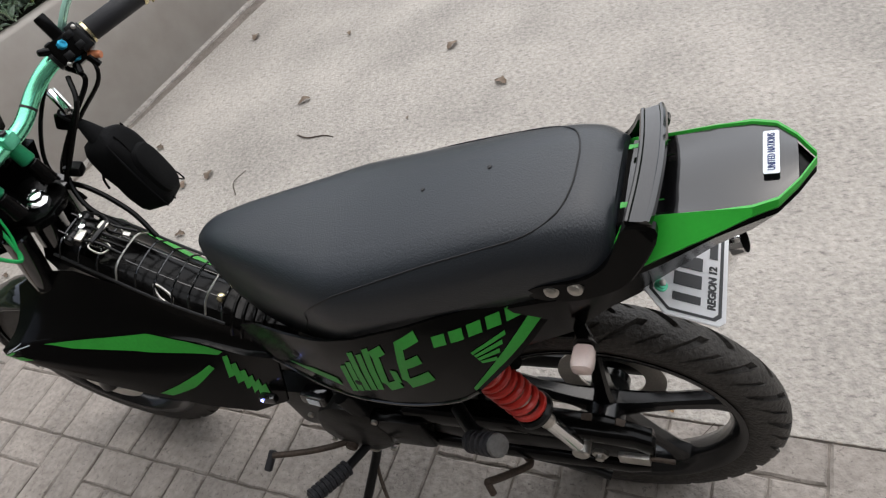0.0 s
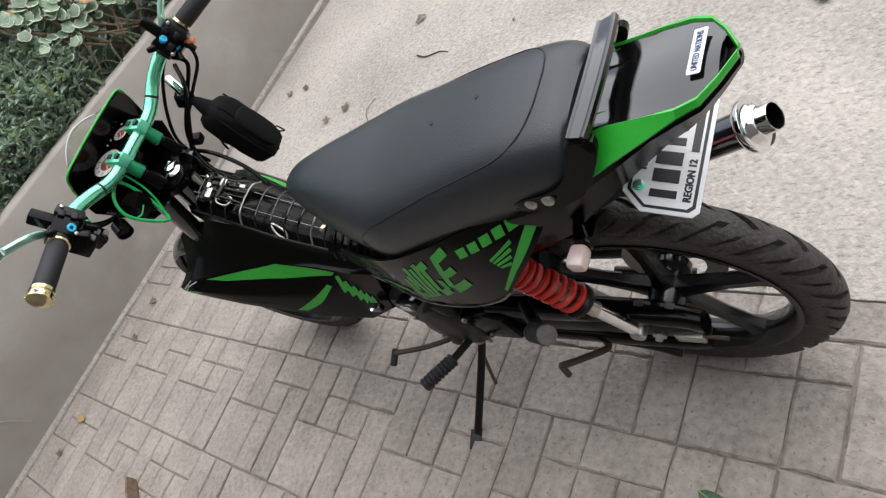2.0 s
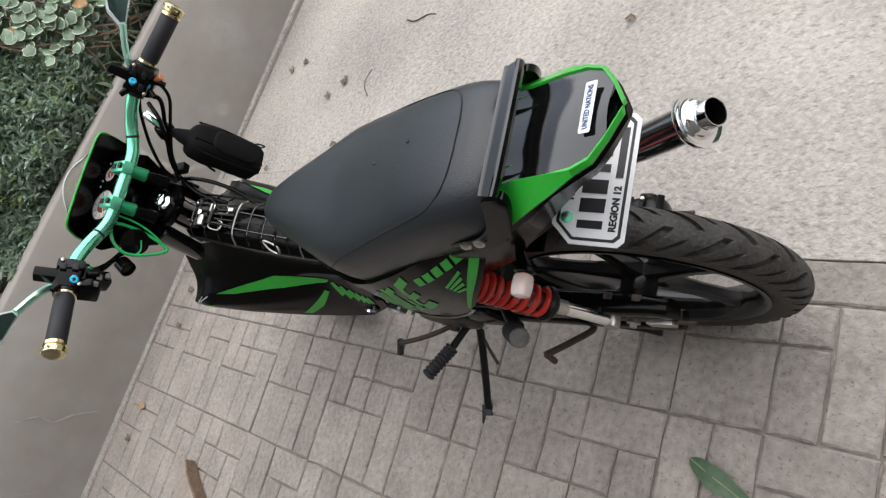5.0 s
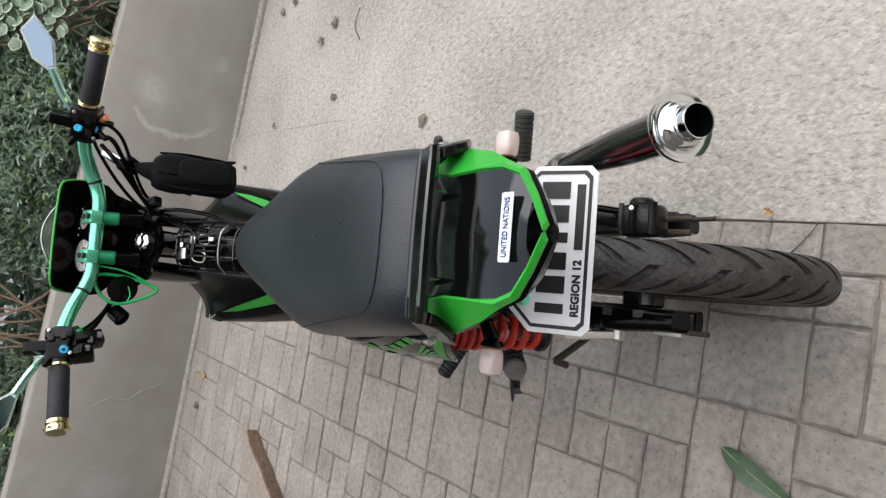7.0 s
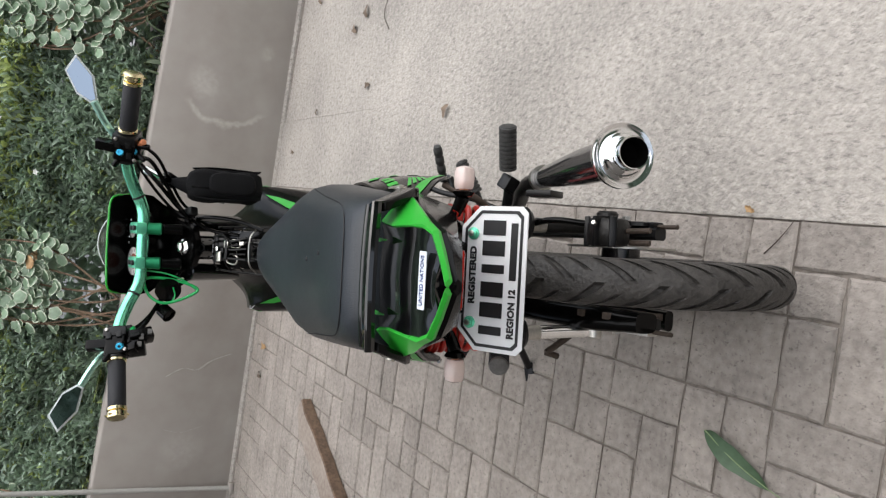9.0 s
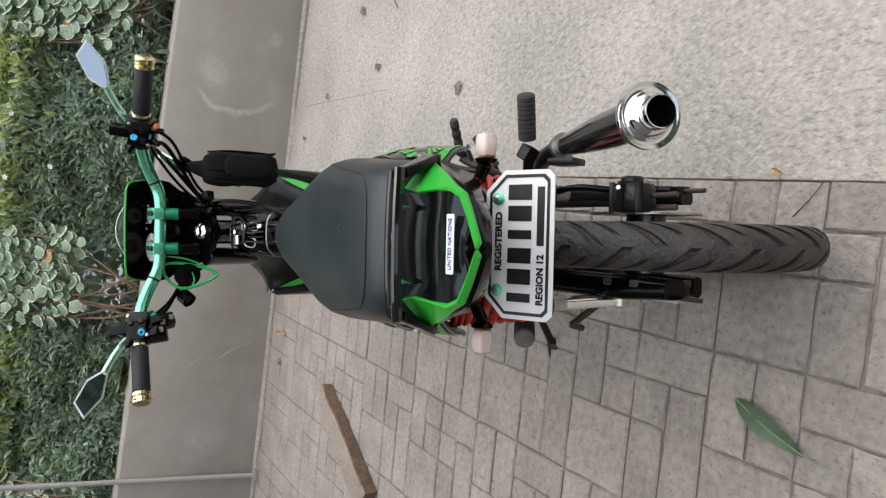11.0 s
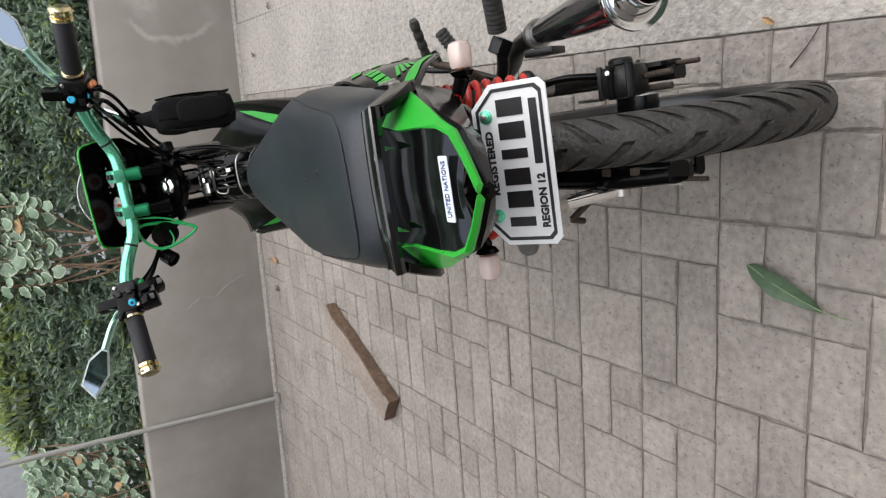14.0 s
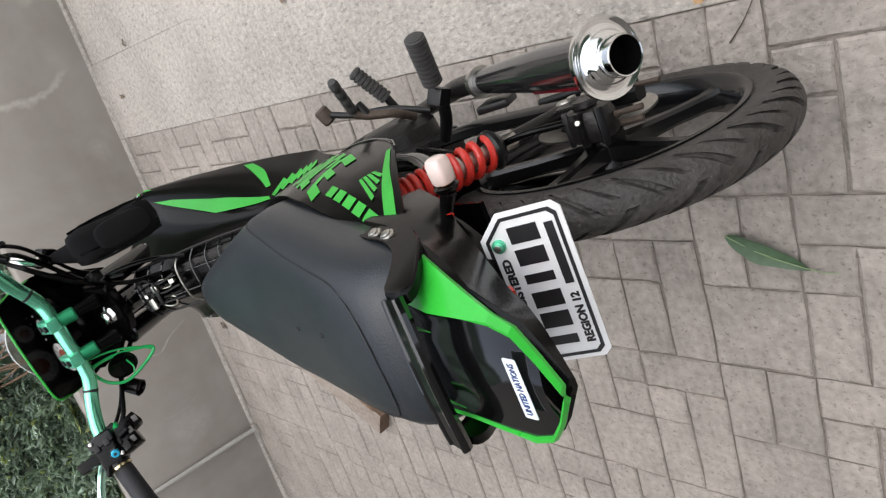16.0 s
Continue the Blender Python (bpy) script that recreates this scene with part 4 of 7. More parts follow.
def quad_line(p, q, w):
    d = V(q[0] - p[0], q[1] - p[1], 0).normalized()
    n = V(-d.y, d.x, 0) * w
    return [(p[0] + n.x, p[1] + n.y), (q[0] + n.x, q[1] + n.y), (q[0] - n.x, q[1] - n.y), (p[0] - n.x, p[1] - n.y)]


def cover_set(s):
    c = cover(s)
    # curved green band on the rear edge
    band_o = [(-0.030, 0.760), (-0.012, 0.728), (0.022, 0.690), (0.060, 0.652), (0.104, 0.604)]
    band_i = [(0.106, 0.610), (0.068, 0.657), (0.034, 0.698), (0.002, 0.735), (-0.016, 0.763)]
    for k in range(4):
        decal(cover_x, s, [band_o[k], band_o[k + 1], band_i[3 - k], band_i[4 - k]], "green_band", c, "curved green band" if k == 0 else "")
    # maker's mark as plain bars that climb with the panel
    for k in range(5):
        y = 0.128 - 0.0255 * k
        z = 0.7035 + 0.0080 * k
        decal(cover_x, s, [(y + 0.0095, z - 0.0120), (y - 0.0095, z - 0.0065), (y - 0.0095, z + 0.0105), (y + 0.0095, z + 0.0050)], "mark_bar", c, "plain green bar", cuts=1)
    # wing-like fan of four bars
    for k in range(4):
        f = 0.0098 * k
        decal(cover_x, s, [(0.090 - 0.003 * k, 0.683 - f * 0.55), (0.040 + 0.006 * k, 0.713 - f * 1.35), (0.040 + 0.006 * k, 0.7065 - f * 1.35), (0.088 - 0.003 * k, 0.679 - f * 0.55)], "wing_bar", c, "", cuts=1)
    # broad stylised lettering shapes, unreadable: slanted striped bars
    def shift(pts):
        return [(0.150 + (y - 0.115) * 0.76, 0.546 + (z - 0.540) * 1.28) for y, z in pts]
    for k in range(5):
        y0 = 0.352 - 0.0205 * k
        top = 0.604 + 0.0105 * k + (0.010 if k == 2 else 0)
        lowz = 0.541 + 0.0060 * k
        decal(cover_x, s, shift([(y0, lowz), (y0 - 0.0160, lowz + 0.003), (y0 - 0.034, top), (y0 - 0.019, top - 0.004)]), "stripe_bar", c, "slanted green stripe" if k == 0 else "", cuts=1)
    for (a, b), w in ((((0.172, 0.652), (0.126, 0.668)), 0.0068), (((0.172, 0.625), (0.134, 0.637)), 0.0062), (((0.184, 0.590), (0.126, 0.610)), 0.0078), (((0.186, 0.595), (0.166, 0.656)), 0.0080), (((0.236, 0.634), (0.204, 0.646)), 0.0065), (((0.238, 0.576), (0.204, 0.587)), 0.0072), (((0.240, 0.582), (0.226, 0.634)), 0.0078), (((0.206, 0.590), (0.204, 0.612)), 0.0072)):
        decal(cover_x, s, shift(quad_line(a, b, w)), "stripe_bar", c, "", cuts=1)
    decal(cover_x, s, [(0.475, 0.545), (0.40, 0.572), (0.345, 0.578), (0.345, 0.556)], "stripe_bar", c, "", cuts=2)

    for y, z in ((0.42, 0.60), (0.30, 0.585)):
        x = cover_x(y, z)
        part("cover_screw", lathe((s * x, y, z), (s * (x + 1), y, z + 0.2), [(0, 0.006), (0.002, 0.006), (0.0028, 0.003)], 12), M_MATT, c)
    part("cover_lip", tube([(s * (cover_x(y, np.interp(y, *COVER_LOW)) + 0.0005), y, float(np.interp(y, *COVER_LOW))) for y in (0.10, 0.14, 0.22, 0.32, 0.42, 0.50, 0.55)], 0.0028, seg=8), M_BLACK, c)


both(cover_set)

# ---- leg shields ----
SH_TOP = [(1.075, 0.170, 0.618), (1.02, 0.155, 0.628), (0.92, 0.125, 0.612), (0.79, 0.088, 0.575), (0.70, 0.078, 0.535), (0.62, 0.078, 0.500), (0.54, 0.080, 0.50)]
SH_LOW = [(1.078, 0.173, 0.606), (1.03, 0.176, 0.585), (0.94, 0.168, 0.520), (0.83, 0.152, 0.445), (0.74, 0.138, 0.395), (0.65, 0.125, 0.365), (0.56, 0.112, 0.40)]


def shield_point(u, v, s):
    def at(rows, t):
        k = t * (len(rows) - 1)
        i = min(int(k), len(rows) - 2)
        f = k - i
        return V(*[rows[i][q] * (1 - f) + rows[i + 1][q] * f for q in range(3)])
    a, b = at(SH_TOP, u), at(SH_LOW, u)
    p = a.lerp(b, v)
    bulge = 0.012 * math.sin(math.pi * v) * math.sin(math.pi * min(1, u * 1.2))
    return V(s * (p.y + bulge), p.x, p.z)


def grid_solid(fn, nu, nv, off):
    bm = bmesh.new()
    A = [[bm.verts.new(fn(i / nu, j / nv)) for j in range(nv + 1)] for i in range(nu + 1)]
    B = [[bm.verts.new(fn(i / nu, j / nv) + off) for j in range(nv + 1)] for i in range(nu + 1)]
    for i in range(nu):
        for j in range(nv):
            bm.faces.new((A[i][j], A[i + 1][j], A[i + 1][j + 1], A[i][j + 1]))
            bm.faces.new((B[i][j], B[i][j + 1], B[i + 1][j + 1], B[i + 1][j]))
        for j in (0, nv):
            bm.faces.new((A[i][j], B[i][j], B[i + 1][j], A[i + 1][j]))
    for i in (0, nu):
        for j in range(nv):
            bm.faces.new((A[i][j], A[i][j + 1], B[i][j + 1], B[i][j]))
    return bm


def shield_decal(s, pts, name, parent, label="", mat=None, cuts=3):
    bm = bmesh.new()
    bm.faces.new([bm.verts.new((u, v, 0)) for u, v in pts])
    bmesh.ops.triangulate(bm, faces=bm.faces[:])
    bmesh.ops.subdivide_edges(bm, edges=bm.edges[:], cuts=cuts, use_grid_fill=True)
    bmesh.ops.triangulate(bm, faces=bm.faces[:])
    for q in bm.verts:
        p = shield_point(q.co.x, max(0, min(1, q.co.y)), s)
        q.co = p + V(s * 0.0016, 0, 0.0009)
    return part(name, bm, mat or M_DECAL, parent, label)


def shield(s):
    sh = part("leg_shield", grid_solid(lambda u, v: shield_point(u, v, s), 24, 8, V(-s * 0.005, 0, 0)), M_SATIN, bike, "black leg shield with green stripes", angle=50)
    tunnel = [(1.02, 0.075, 0.70), (0.96, 0.055, 0.72), (0.88, 0.050, 0.715), (0.79, 0.047, 0.66), (0.70, 0.046, 0.59), (0.62, 0.046, 0.535), (0.54, 0.05, 0.52)]

    def inner(u, v):
        k = u * 6
        i = min(int(k), 5)
        f = k - i
        t = V(*[tunnel[i][q] * (1 - f) + tunnel[i + 1][q] * f for q in range(3)])
        b = shield_point(u, 0, 1)
        p = V(t.y, t.x, t.z).lerp(b, v)
        p.z -= 0.018 * math.sin(math.pi * v)
        return V(s * p.x, p.y, p.z)
    part("inner_panel", grid_solid(inner, 18, 6, V(-s * 0.002, 0, -0.004)), M_SATIN, sh, "black inner panel", angle=50)
    shield_decal(s, [(0.24, 0.10), (0.50, 0.0), (0.57, 0.06), (0.76, 0.02), (0.74, 0.09), (0.52, 0.22), (0.33, 0.20)], "green_stripe", sh, "long green stripe")
    shield_decal(s, [(0.52, 0.90), (0.60, 0.62), (0.70, 0.27), (0.72, 0.30), (0.64, 0.66), (0.56, 0.90)], "green_stripe", sh, "narrow green stripe")
    for k in range(6):
        u = 0.755 + 0.028 * k
        shield_decal(s, [(u, 0.10 + 0.09 * k), (u + 0.02, 0.06 + 0.09 * k), (u + 0.035, 0.36 + 0.08 * k), (u + 0.012, 0.42 + 0.08 * k)], "tribal_mark", sh, "green sticker mark" if k == 0 else "", cuts=1)
    shield_decal(s, [(0.0, 0.95), (0.08, 0.35), (0.11, 0.38), (0.03, 0.92)], "green_edge", sh, "green edge line", cuts=2)
    shield_decal(s, [(0.0, 0.99), (0.03, 0.90), (0.16, 0.55), (0.20, 0.60), (0.12, 0.95)], "green_edge", sh, "", cuts=2)

    for a, c in (((0.05, 0.25), (0.16, 0.02)), ((0.09, 0.30), (0.19, 0.10)), ((0.07, 0.12), (0.15, 0.28)), ((0.03, 0.50), (0.11, 0.10))):
        w = 0.018
        shield_decal(s, [(a[0], a[1]), (c[0], c[1]), (c[0] + 0.006, c[1] + w), (a[0] + 0.008, a[1] + w * 1.6)], "claw_mark", sh, "thin pale scratch-like sticker stroke", M_STICK, cuts=1)


both(shield)

# ---- frame tunnel with a wire cage ----
tun = bmesh.new()
TUN = [(0.93, 0.042, 0.760, 0.66), (0.86, 0.046, 0.735, 0.60), (0.78, 0.048, 0.672, 0.52), (0.70, 0.048, 0.600, 0.44), (0.62, 0.048, 0.545, 0.40), (0.50, 0.05, 0.53, 0.38)]
loft([[V(-w, y, zb), V(-w, y, zt - 0.02), V(-w * 0.6, y, zt), V(w * 0.6, y, zt), V(w, y, zt - 0.02), V(w, y, zb)] for y, w, zt, zb in TUN], tun)
tunnel_ob = part("frame_tunnel", tun, M_SATIN, bike, "black frame cover between the leg shields")
for x in (-0.02, 0.02):
    part("frame_wire", tube([(x, 0.86, 0.79), (x, 0.80, 0.732), (x, 0.72, 0.662), (x, 0.63, 0.60)], 0.0014, seg=6), M_BLACK, tunnel_ob)
cage = part("wire_cage", tube([(-0.052, 0.87, 0.765), (-0.056, 0.80, 0.71), (-0.058, 0.72, 0.64), (-0.058, 0.62, 0.575)], 0.0028, seg=8), M_MATT, bike, "black wire cage over the frame")
part("rail", tube([(0.052, 0.87, 0.765), (0.056, 0.80, 0.71), (0.058, 0.72, 0.64), (0.058, 0.62, 0.575)], 0.0028, seg=8), M_MATT, cage)
for k in range(10):
    t = k / 9
    y = 0.86 - 0.235 * t
    z = np.interp(y, [0.62, 0.72, 0.80, 0.87], [0.575, 0.64, 0.71, 0.765])
    part("cross_wire", tube([(-0.055, y, z), (-0.03, y - 0.003, z + 0.020), (0.03, y - 0.003, z + 0.020), (0.055, y, z)], 0.0020, n=4, seg=6), M_STEEL if k in (3, 8) else M_BLACK, cage)
lug = part("frame_bracket", box((0.056, 0.03, 0.02), (0, 0.838, 0.764), (38, 0, 0), 0.005), M_MATT, bike, "black bracket with bright fittings below the steering head")
part("bracket_tube", rod((-0.034, 0.842, 0.772), (0.034, 0.842, 0.772), 0.009, bevel=0.002), M_MATT, lug, "black cross tube")
part("clear_cover", box((0.036, 0.034, 0.016), (-0.004, 0.806, 0.752), (40, 0, 6), 0.006), M_SCREEN, lug, "clear plastic cover")
part("bracket_ring", tube([(-0.030, 0.81, 0.757), (-0.034, 0.788, 0.744), (-0.016, 0.782, 0.742), (-0.012, 0.804, 0.756)], 0.0018, closed=True), M_STEEL, lug)
part("bracket_ring", tube([(0.008, 0.802, 0.753), (0.006, 0.784, 0.738), (0.020, 0.780, 0.737), (0.024, 0.798, 0.75)], 0.0016, closed=True), M_STEEL, lug)
part("tag", box((0.009, 0.012, 0.005), (0.016, 0.770, 0.736), (40, 0, 12), 0.002), M_STEEL, lug, "small metal tag")
for k in range(5):
    x = -0.026 + 0.013 * k
    part("loom_wire", tube([(x, 0.846, 0.782), (x * 1.1 + 0.006, 0.820, 0.768), (x * 0.8, 0.792, 0.756 - 0.004 * (k % 2)), (x + 0.004, 0.762, 0.728)], 0.0026, seg=6), M_SATIN if k % 2 else M_MATT, lug)
part("loom_clip", box((0.05, 0.008, 0.010), (0, 0.800, 0.762), (40, 0, -5), 0.003), M_MATT, lug)
for x, y, z, w, r in ((-0.018, 0.822, 0.774, 0.024, 8), (0.012, 0.800, 0.764, 0.018, -10)):
    part("bright_plate", box((w, 0.014, 0.006), (x, y, z), (30, 0, r), 0.0025), M_STEEL, lug, "bare metal plate")
for x, y, z in ((-0.022, 0.852, 0.776), (0.022, 0.852, 0.776), (0.0, 0.832, 0.776)):
    part("fitting_bolt", lathe((x, y, z), (x, y - 0.5, z + 0.8), [(0, 0.006), (0.004, 0.006), (0.005, 0.003)], 8), M_CHROME, lug)
part("key_ring", tube([(-0.03, 0.745, 0.652), (-0.046, 0.735, 0.636), (-0.052, 0.715, 0.62), (-0.038, 0.718, 0.63)], 0.0025, closed=True), M_STEEL, bike, "steel shackle on the cage")

for k in range(4):
    y, z = 0.612 - 0.017 * k, 0.572 - 0.008 * k
    part("bellows_rib", tube([(-0.060, y + 0.012, z - 0.030), (-0.052, y, z - 0.004), (-0.02, y - 0.004, z + 0.012), (0.02, y - 0.004, z + 0.012), (0.052, y, z - 0.004), (0.060, y + 0.012, z - 0.030)], 0.0036, n=4, seg=8), M_SATIN, cage, "black rubber rib" if k == 0 else "")
part("brass_bolt", lathe((-0.016, 0.640, 0.592), (-0.016, 0.60, 0.66), [(0, 0.0085), (0.006, 0.0085), (0.009, 0.006), (0.010, 0.002)], 12), M_GOLD, cage, "brass bolt head")

# ---- engine ----
eng = part("engine", box((0.16, 0.28, 0.15), (0, 0.50, 0.29), (0, 0, 0), 0.02), M_ENGINE, bike, "grimy black engine block")
part("crankcase_cover", lathe((-0.075, 0.47, 0.285), (-1.075, 0.47, 0.285), [(0, 0.085), (0.028, 0.082), (0.038, 0.07), (0.042, 0.03)], 36), M_ENGINE, eng, "round crankcase cover")
part("crankcase_cover", lathe((0.075, 0.47, 0.285), (1.075, 0.47, 0.285), [(0, 0.085), (0.030, 0.082), (0.044, 0.066), (0.048, 0.03)], 36), M_ENGINE, eng)
part("sprocket_cover", box((0.03, 0.11, 0.10), (-0.095, 0.36, 0.30), (0, 0, 0), 0.012), M_SATIN, eng)
for k in range(8):
    part("cooling_fin", box((0.13, 0.008, 0.11), (0, 0.66 + 0.016 * k, 0.33 + 0.004 * k), (-8, 0, 0), 0.002), M_ENGINE, eng)
part("cylinder_head", box((0.11, 0.07, 0.10), (0, 0.82, 0.37), (-8, 0, 0), 0.012), M_ENGINE, eng)
for y, z in ((0.54, 0.345), (0.40, 0.345), (0.47, 0.215), (0.41, 0.23), (0.54, 0.24)):
    part("case_bolt", lathe((-0.108, y, z), (-1.108, y, z), [(0, 0.006), (0.006, 0.006), (0.007, 0.003)], 10), M_STEEL, eng)
box_a = part("wiring_box", box((0.03, 0.05, 0.022), (-0.118, 0.465, 0.452), (0, 12, -6), 0.004), M_BLACK, bike, "small black electric box under the side cover")
part("box_label", box((0.001, 0.026, 0.013), (-0.1345, 0.462, 0.455), (0, 12, -6), 0.0), M_STICK, box_a)
led = part("led_lamp", box((0.016, 0.035, 0.018), (-0.122, 0.585, 0.425), (0, 10, 0), 0.005), M_BLACK, bike, "small black lamp with a blue light")
part("led", lathe((-0.1305, 0.592, 0.430), (-1.13, 0.592, 0.6), [(0, 0.0032), (0.0015, 0.0025)], 10), M_LED, led, "blue light")
part("frame_tube", tube([(-0.085, 0.44, 0.47), (-0.095, 0.33, 0.475), (-0.095, 0.2, 0.49), (-0.08, 0.08, 0.56)], 0.016, seg=14), M_BLACK, bike)
part("frame_tube", tube([(0.085, 0.44, 0.47), (0.095, 0.33, 0.475), (0.095, 0.2, 0.49), (0.08, 0.08, 0.56)], 0.016, seg=14), M_BLACK, bike)
part("frame_tube", tube([(-0.09, 0.45, 0.40), (-0.09, 0.42, 0.30), (-0.088, 0.40, 0.24)], 0.018, seg=14), M_MATT, bike)
part("battery_box", box((0.15, 0.20, 0.16), (0, 0.22, 0.53), (0, 0, 0), 0.015), M_SATIN, bike, "black box behind the side covers")
part("inner_mudguard", loft([[V(x * 0.06, 0.0 + 0.31 * math.cos(a) , R_OUT + 0.31 * math.sin(a) + 0.006 * (1 - abs(x))) for x in (-1, -0.6, 0, 0.6, 1)] + [V(x * 0.06, 0.304 * math.cos(a), R_OUT + 0.304 * math.sin(a)) for x in (1, 0.6, 0, -0.6, -1)] for a in [radians(q) for q in range(20, 96, 8)]]), M_SATIN, bike)

# ---- pegs, levers, stand ----


def ribbed(p0, p1, r, n=9):
    p0, p1 = Vector(p0), Vector(p1)
    ln = (p1 - p0).length
    prof = []
    for k in range(n):
        a = ln * k / n
        prof += [(a, r * 0.82), (a + ln * 0.12 / n, r), (a + ln * 0.70 / n, r), (a + ln * 0.82 / n, r * 0.82)]
    prof += [(ln, r * 0.8), (ln + 0.001, r * 0.4)]
    return lathe(p0, p1, prof, 18)


fp = part("front_foot_peg", rod((-0.10, 0.465, 0.225), (-0.165, 0.485, 0.245), 0.009, seg=12), M_MATT, bike, "left front foot peg with ribbed rubber")
part("peg_rubber", ribbed((-0.165, 0.485, 0.245), (-0.243, 0.522, 0.272), 0.0165), M_GRIP, fp, "ribbed black rubber")
fpr = part("front_foot_peg", rod((0.10, 0.485, 0.23), (0.17, 0.500, 0.25), 0.009, seg=12), M_MATT, bike, "right front foot peg with ribbed rubber")
part("peg_rubber", ribbed((0.17, 0.500, 0.25), (0.245, 0.525, 0.285), 0.0155), M_PEGRUB, fpr)
sl = part("gear_lever", tube([(-0.105, 0.50, 0.235), (-0.13, 0.53, 0.25), (-0.15, 0.585, 0.252), (-0.17, 0.655, 0.258)], 0.0062, seg=10), M_RUST, bike, "bent steel gear lever")
part("lever_pad", rod((-0.160, 0.660, 0.258), (-0.196, 0.667, 0.240), 0.0085, seg=14, bevel=0.002), M_GRIP, sl)
part("lever_boss", rod((-0.095, 0.50, 0.235), (-0.125, 0.50, 0.235), 0.013, seg=16, bevel=0.003), M_RUST, sl)
st = part("side_stand", tube([(-0.088, 0.47, 0.205), (-0.105, 0.475, 0.175), (-0.20, 0.508, 0.09), (-0.275, 0.537, 0.022)], 0.0098, seg=12), M_MATT, bike, "black steel side stand")
part("stand_foot", box((0.05, 0.034, 0.007), (-0.291, 0.543, 0.0125), (0, -3, 12), 0.003), M_MATT, st)
part("stand_pivot", rod((-0.078, 0.47, 0.205), (-0.108, 0.47, 0.205), 0.018, seg=18, bevel=0.003), M_STEEL, st, "bright pivot bolt")
part("stand_spring", tube([(-0.10, 0.48, 0.18), (-0.14, 0.47, 0.14), (-0.175, 0.45, 0.115)], 0.004, seg=8), M_RUST, st)
cs = part("centre_stand", tube([(-0.075, 0.16, 0.205), (-0.09, 0.145, 0.192), (-0.13, 0.165, 0.235), (-0.168, 0.183, 0.285)], 0.007, seg=10), M_RUST, bike, "rusty centre stand with a foot tang")
part("stand_tang", rod((-0.168, 0.183, 0.285), (-0.176, 0.178, 0.258), 0.0065, seg=10), M_RUST, cs)
part("stand_leg", tube([(-0.075, 0.16, 0.205), (-0.08, 0.05, 0.19), (-0.085, 0.0, 0.175)], 0.009, seg=10), M_MATT, cs)
part("stand_leg", tube([(0.075, 0.16, 0.205), (0.08, 0.05, 0.19), (0.085, 0.0, 0.175)], 0.009, seg=10), M_MATT, cs)
# passenger pegs: the left one folded up, the right one out
pl = part("rear_foot_peg", tube([(-0.09, 0.22, 0.40), (-0.13, 0.18, 0.41), (-0.145, 0.15, 0.425)], 0.012, seg=12), M_MATT, bike, "left rear foot peg folded up")
part("peg_rubber", ribbed((-0.150, 0.175, 0.412), (-0.172, 0.112, 0.462), 0.0190, 5), M_GRIP, pl)
part("peg_cap", lathe((-0.172, 0.112, 0.462), (-0.195, 0.046, 0.515), [(0, 0.0185), (0.005, 0.017), (0.007, 0.012)], 12), M_PEGEND, pl, "grey worn peg end")
pr = part("rear_foot_peg", tube([(0.09, 0.26, 0.36), (0.13, 0.225, 0.372), (0.165, 0.205, 0.385)], 0.011, seg=12), M_MATT, bike, "right rear foot peg folded out")
part("peg_rubber", ribbed((0.194, 0.200, 0.395), (0.272, 0.170, 0.425), 0.0172, 10), M_PEGRUB, pr, "ribbed grey-black rubber")
part("peg_hinge", box((0.03, 0.03, 0.028), (0.168, 0.208, 0.386), (0, 20, -20), 0.004), M_MATT, pr)
kick = part("kick_starter", tube([(0.125, 0.40, 0.285), (0.15, 0.40, 0.33), (0.165, 0.43, 0.365), (0.178, 0.445, 0.385)], 0.0085, seg=12), M_RUST, bike, "steel kick starter lever")
part("kick_pedal", ribbed((0.184, 0.438, 0.389), (0.252, 0.40, 0.435), 0.0100, 4), M_PEGRUB, kick)
part("kick_pivot", rod((0.165, 0.432, 0.365), (0.193, 0.442, 0.372), 0.010, seg=14, bevel=0.002), M_MATT, kick)
bp = part("brake_pedal", tube([(0.12, 0.40, 0.24), (0.15, 0.47, 0.275), (0.165, 0.55, 0.31), (0.18, 0.60, 0.325)], 0.007, seg=10), M_MATT, bike, "rear brake pedal with a worn pad")
part("pedal_pad", rod((0.165, 0.612, 0.325), (0.20, 0.620, 0.335), 0.016, seg=18, bevel=0.004), M_RUST, bp)

# ---- exhaust ----
ex = bmesh.new()
A, Bp = V(0.172, 0.132, 0.378), V(0.179, -0.188, 0.500)
d = (Bp - A).normalized()
ln = (Bp - A).length
lathe(A, Bp, [(0, 0.017), (0.04, 0.019), (0.10, 0.0225), (0.16, 0.0262), (0.22, 0.0292), (ln - 0.030, 0.0298), (ln - 0.012, 0.0305), (ln - 0.006, 0.0300)], 40, ex)
exh = part("exhaust", ex, M_MUFFLER, bike, "black silencer with a chrome end cap", angle=50)
end = lathe(A, Bp, [(ln - 0.018, 0.0310), (ln - 0.010, 0.0445), (ln - 0.004, 0.0468), (ln + 0.002, 0.0464), (ln + 0.001, 0.042), (ln - 0.002, 0.036), (ln + 0.004, 0.0305), (ln + 0.012, 0.0285), (ln + 0.014, 0.0235)], 48)
bmesh.ops.delete(end, geom=[f for f in end.faces if len(f.verts) > 4], context="FACES_ONLY")
part("end_cap", end, M_CHROME, exh, "polished chrome end cap", angle=75)
tip = lathe(A, Bp, [(ln + 0.004, 0.0235), (ln + 0.032, 0.0235), (ln + 0.034, 0.0228), (ln + 0.0335, 0.0212)], 40)
tip.faces.ensure_lookup_table()
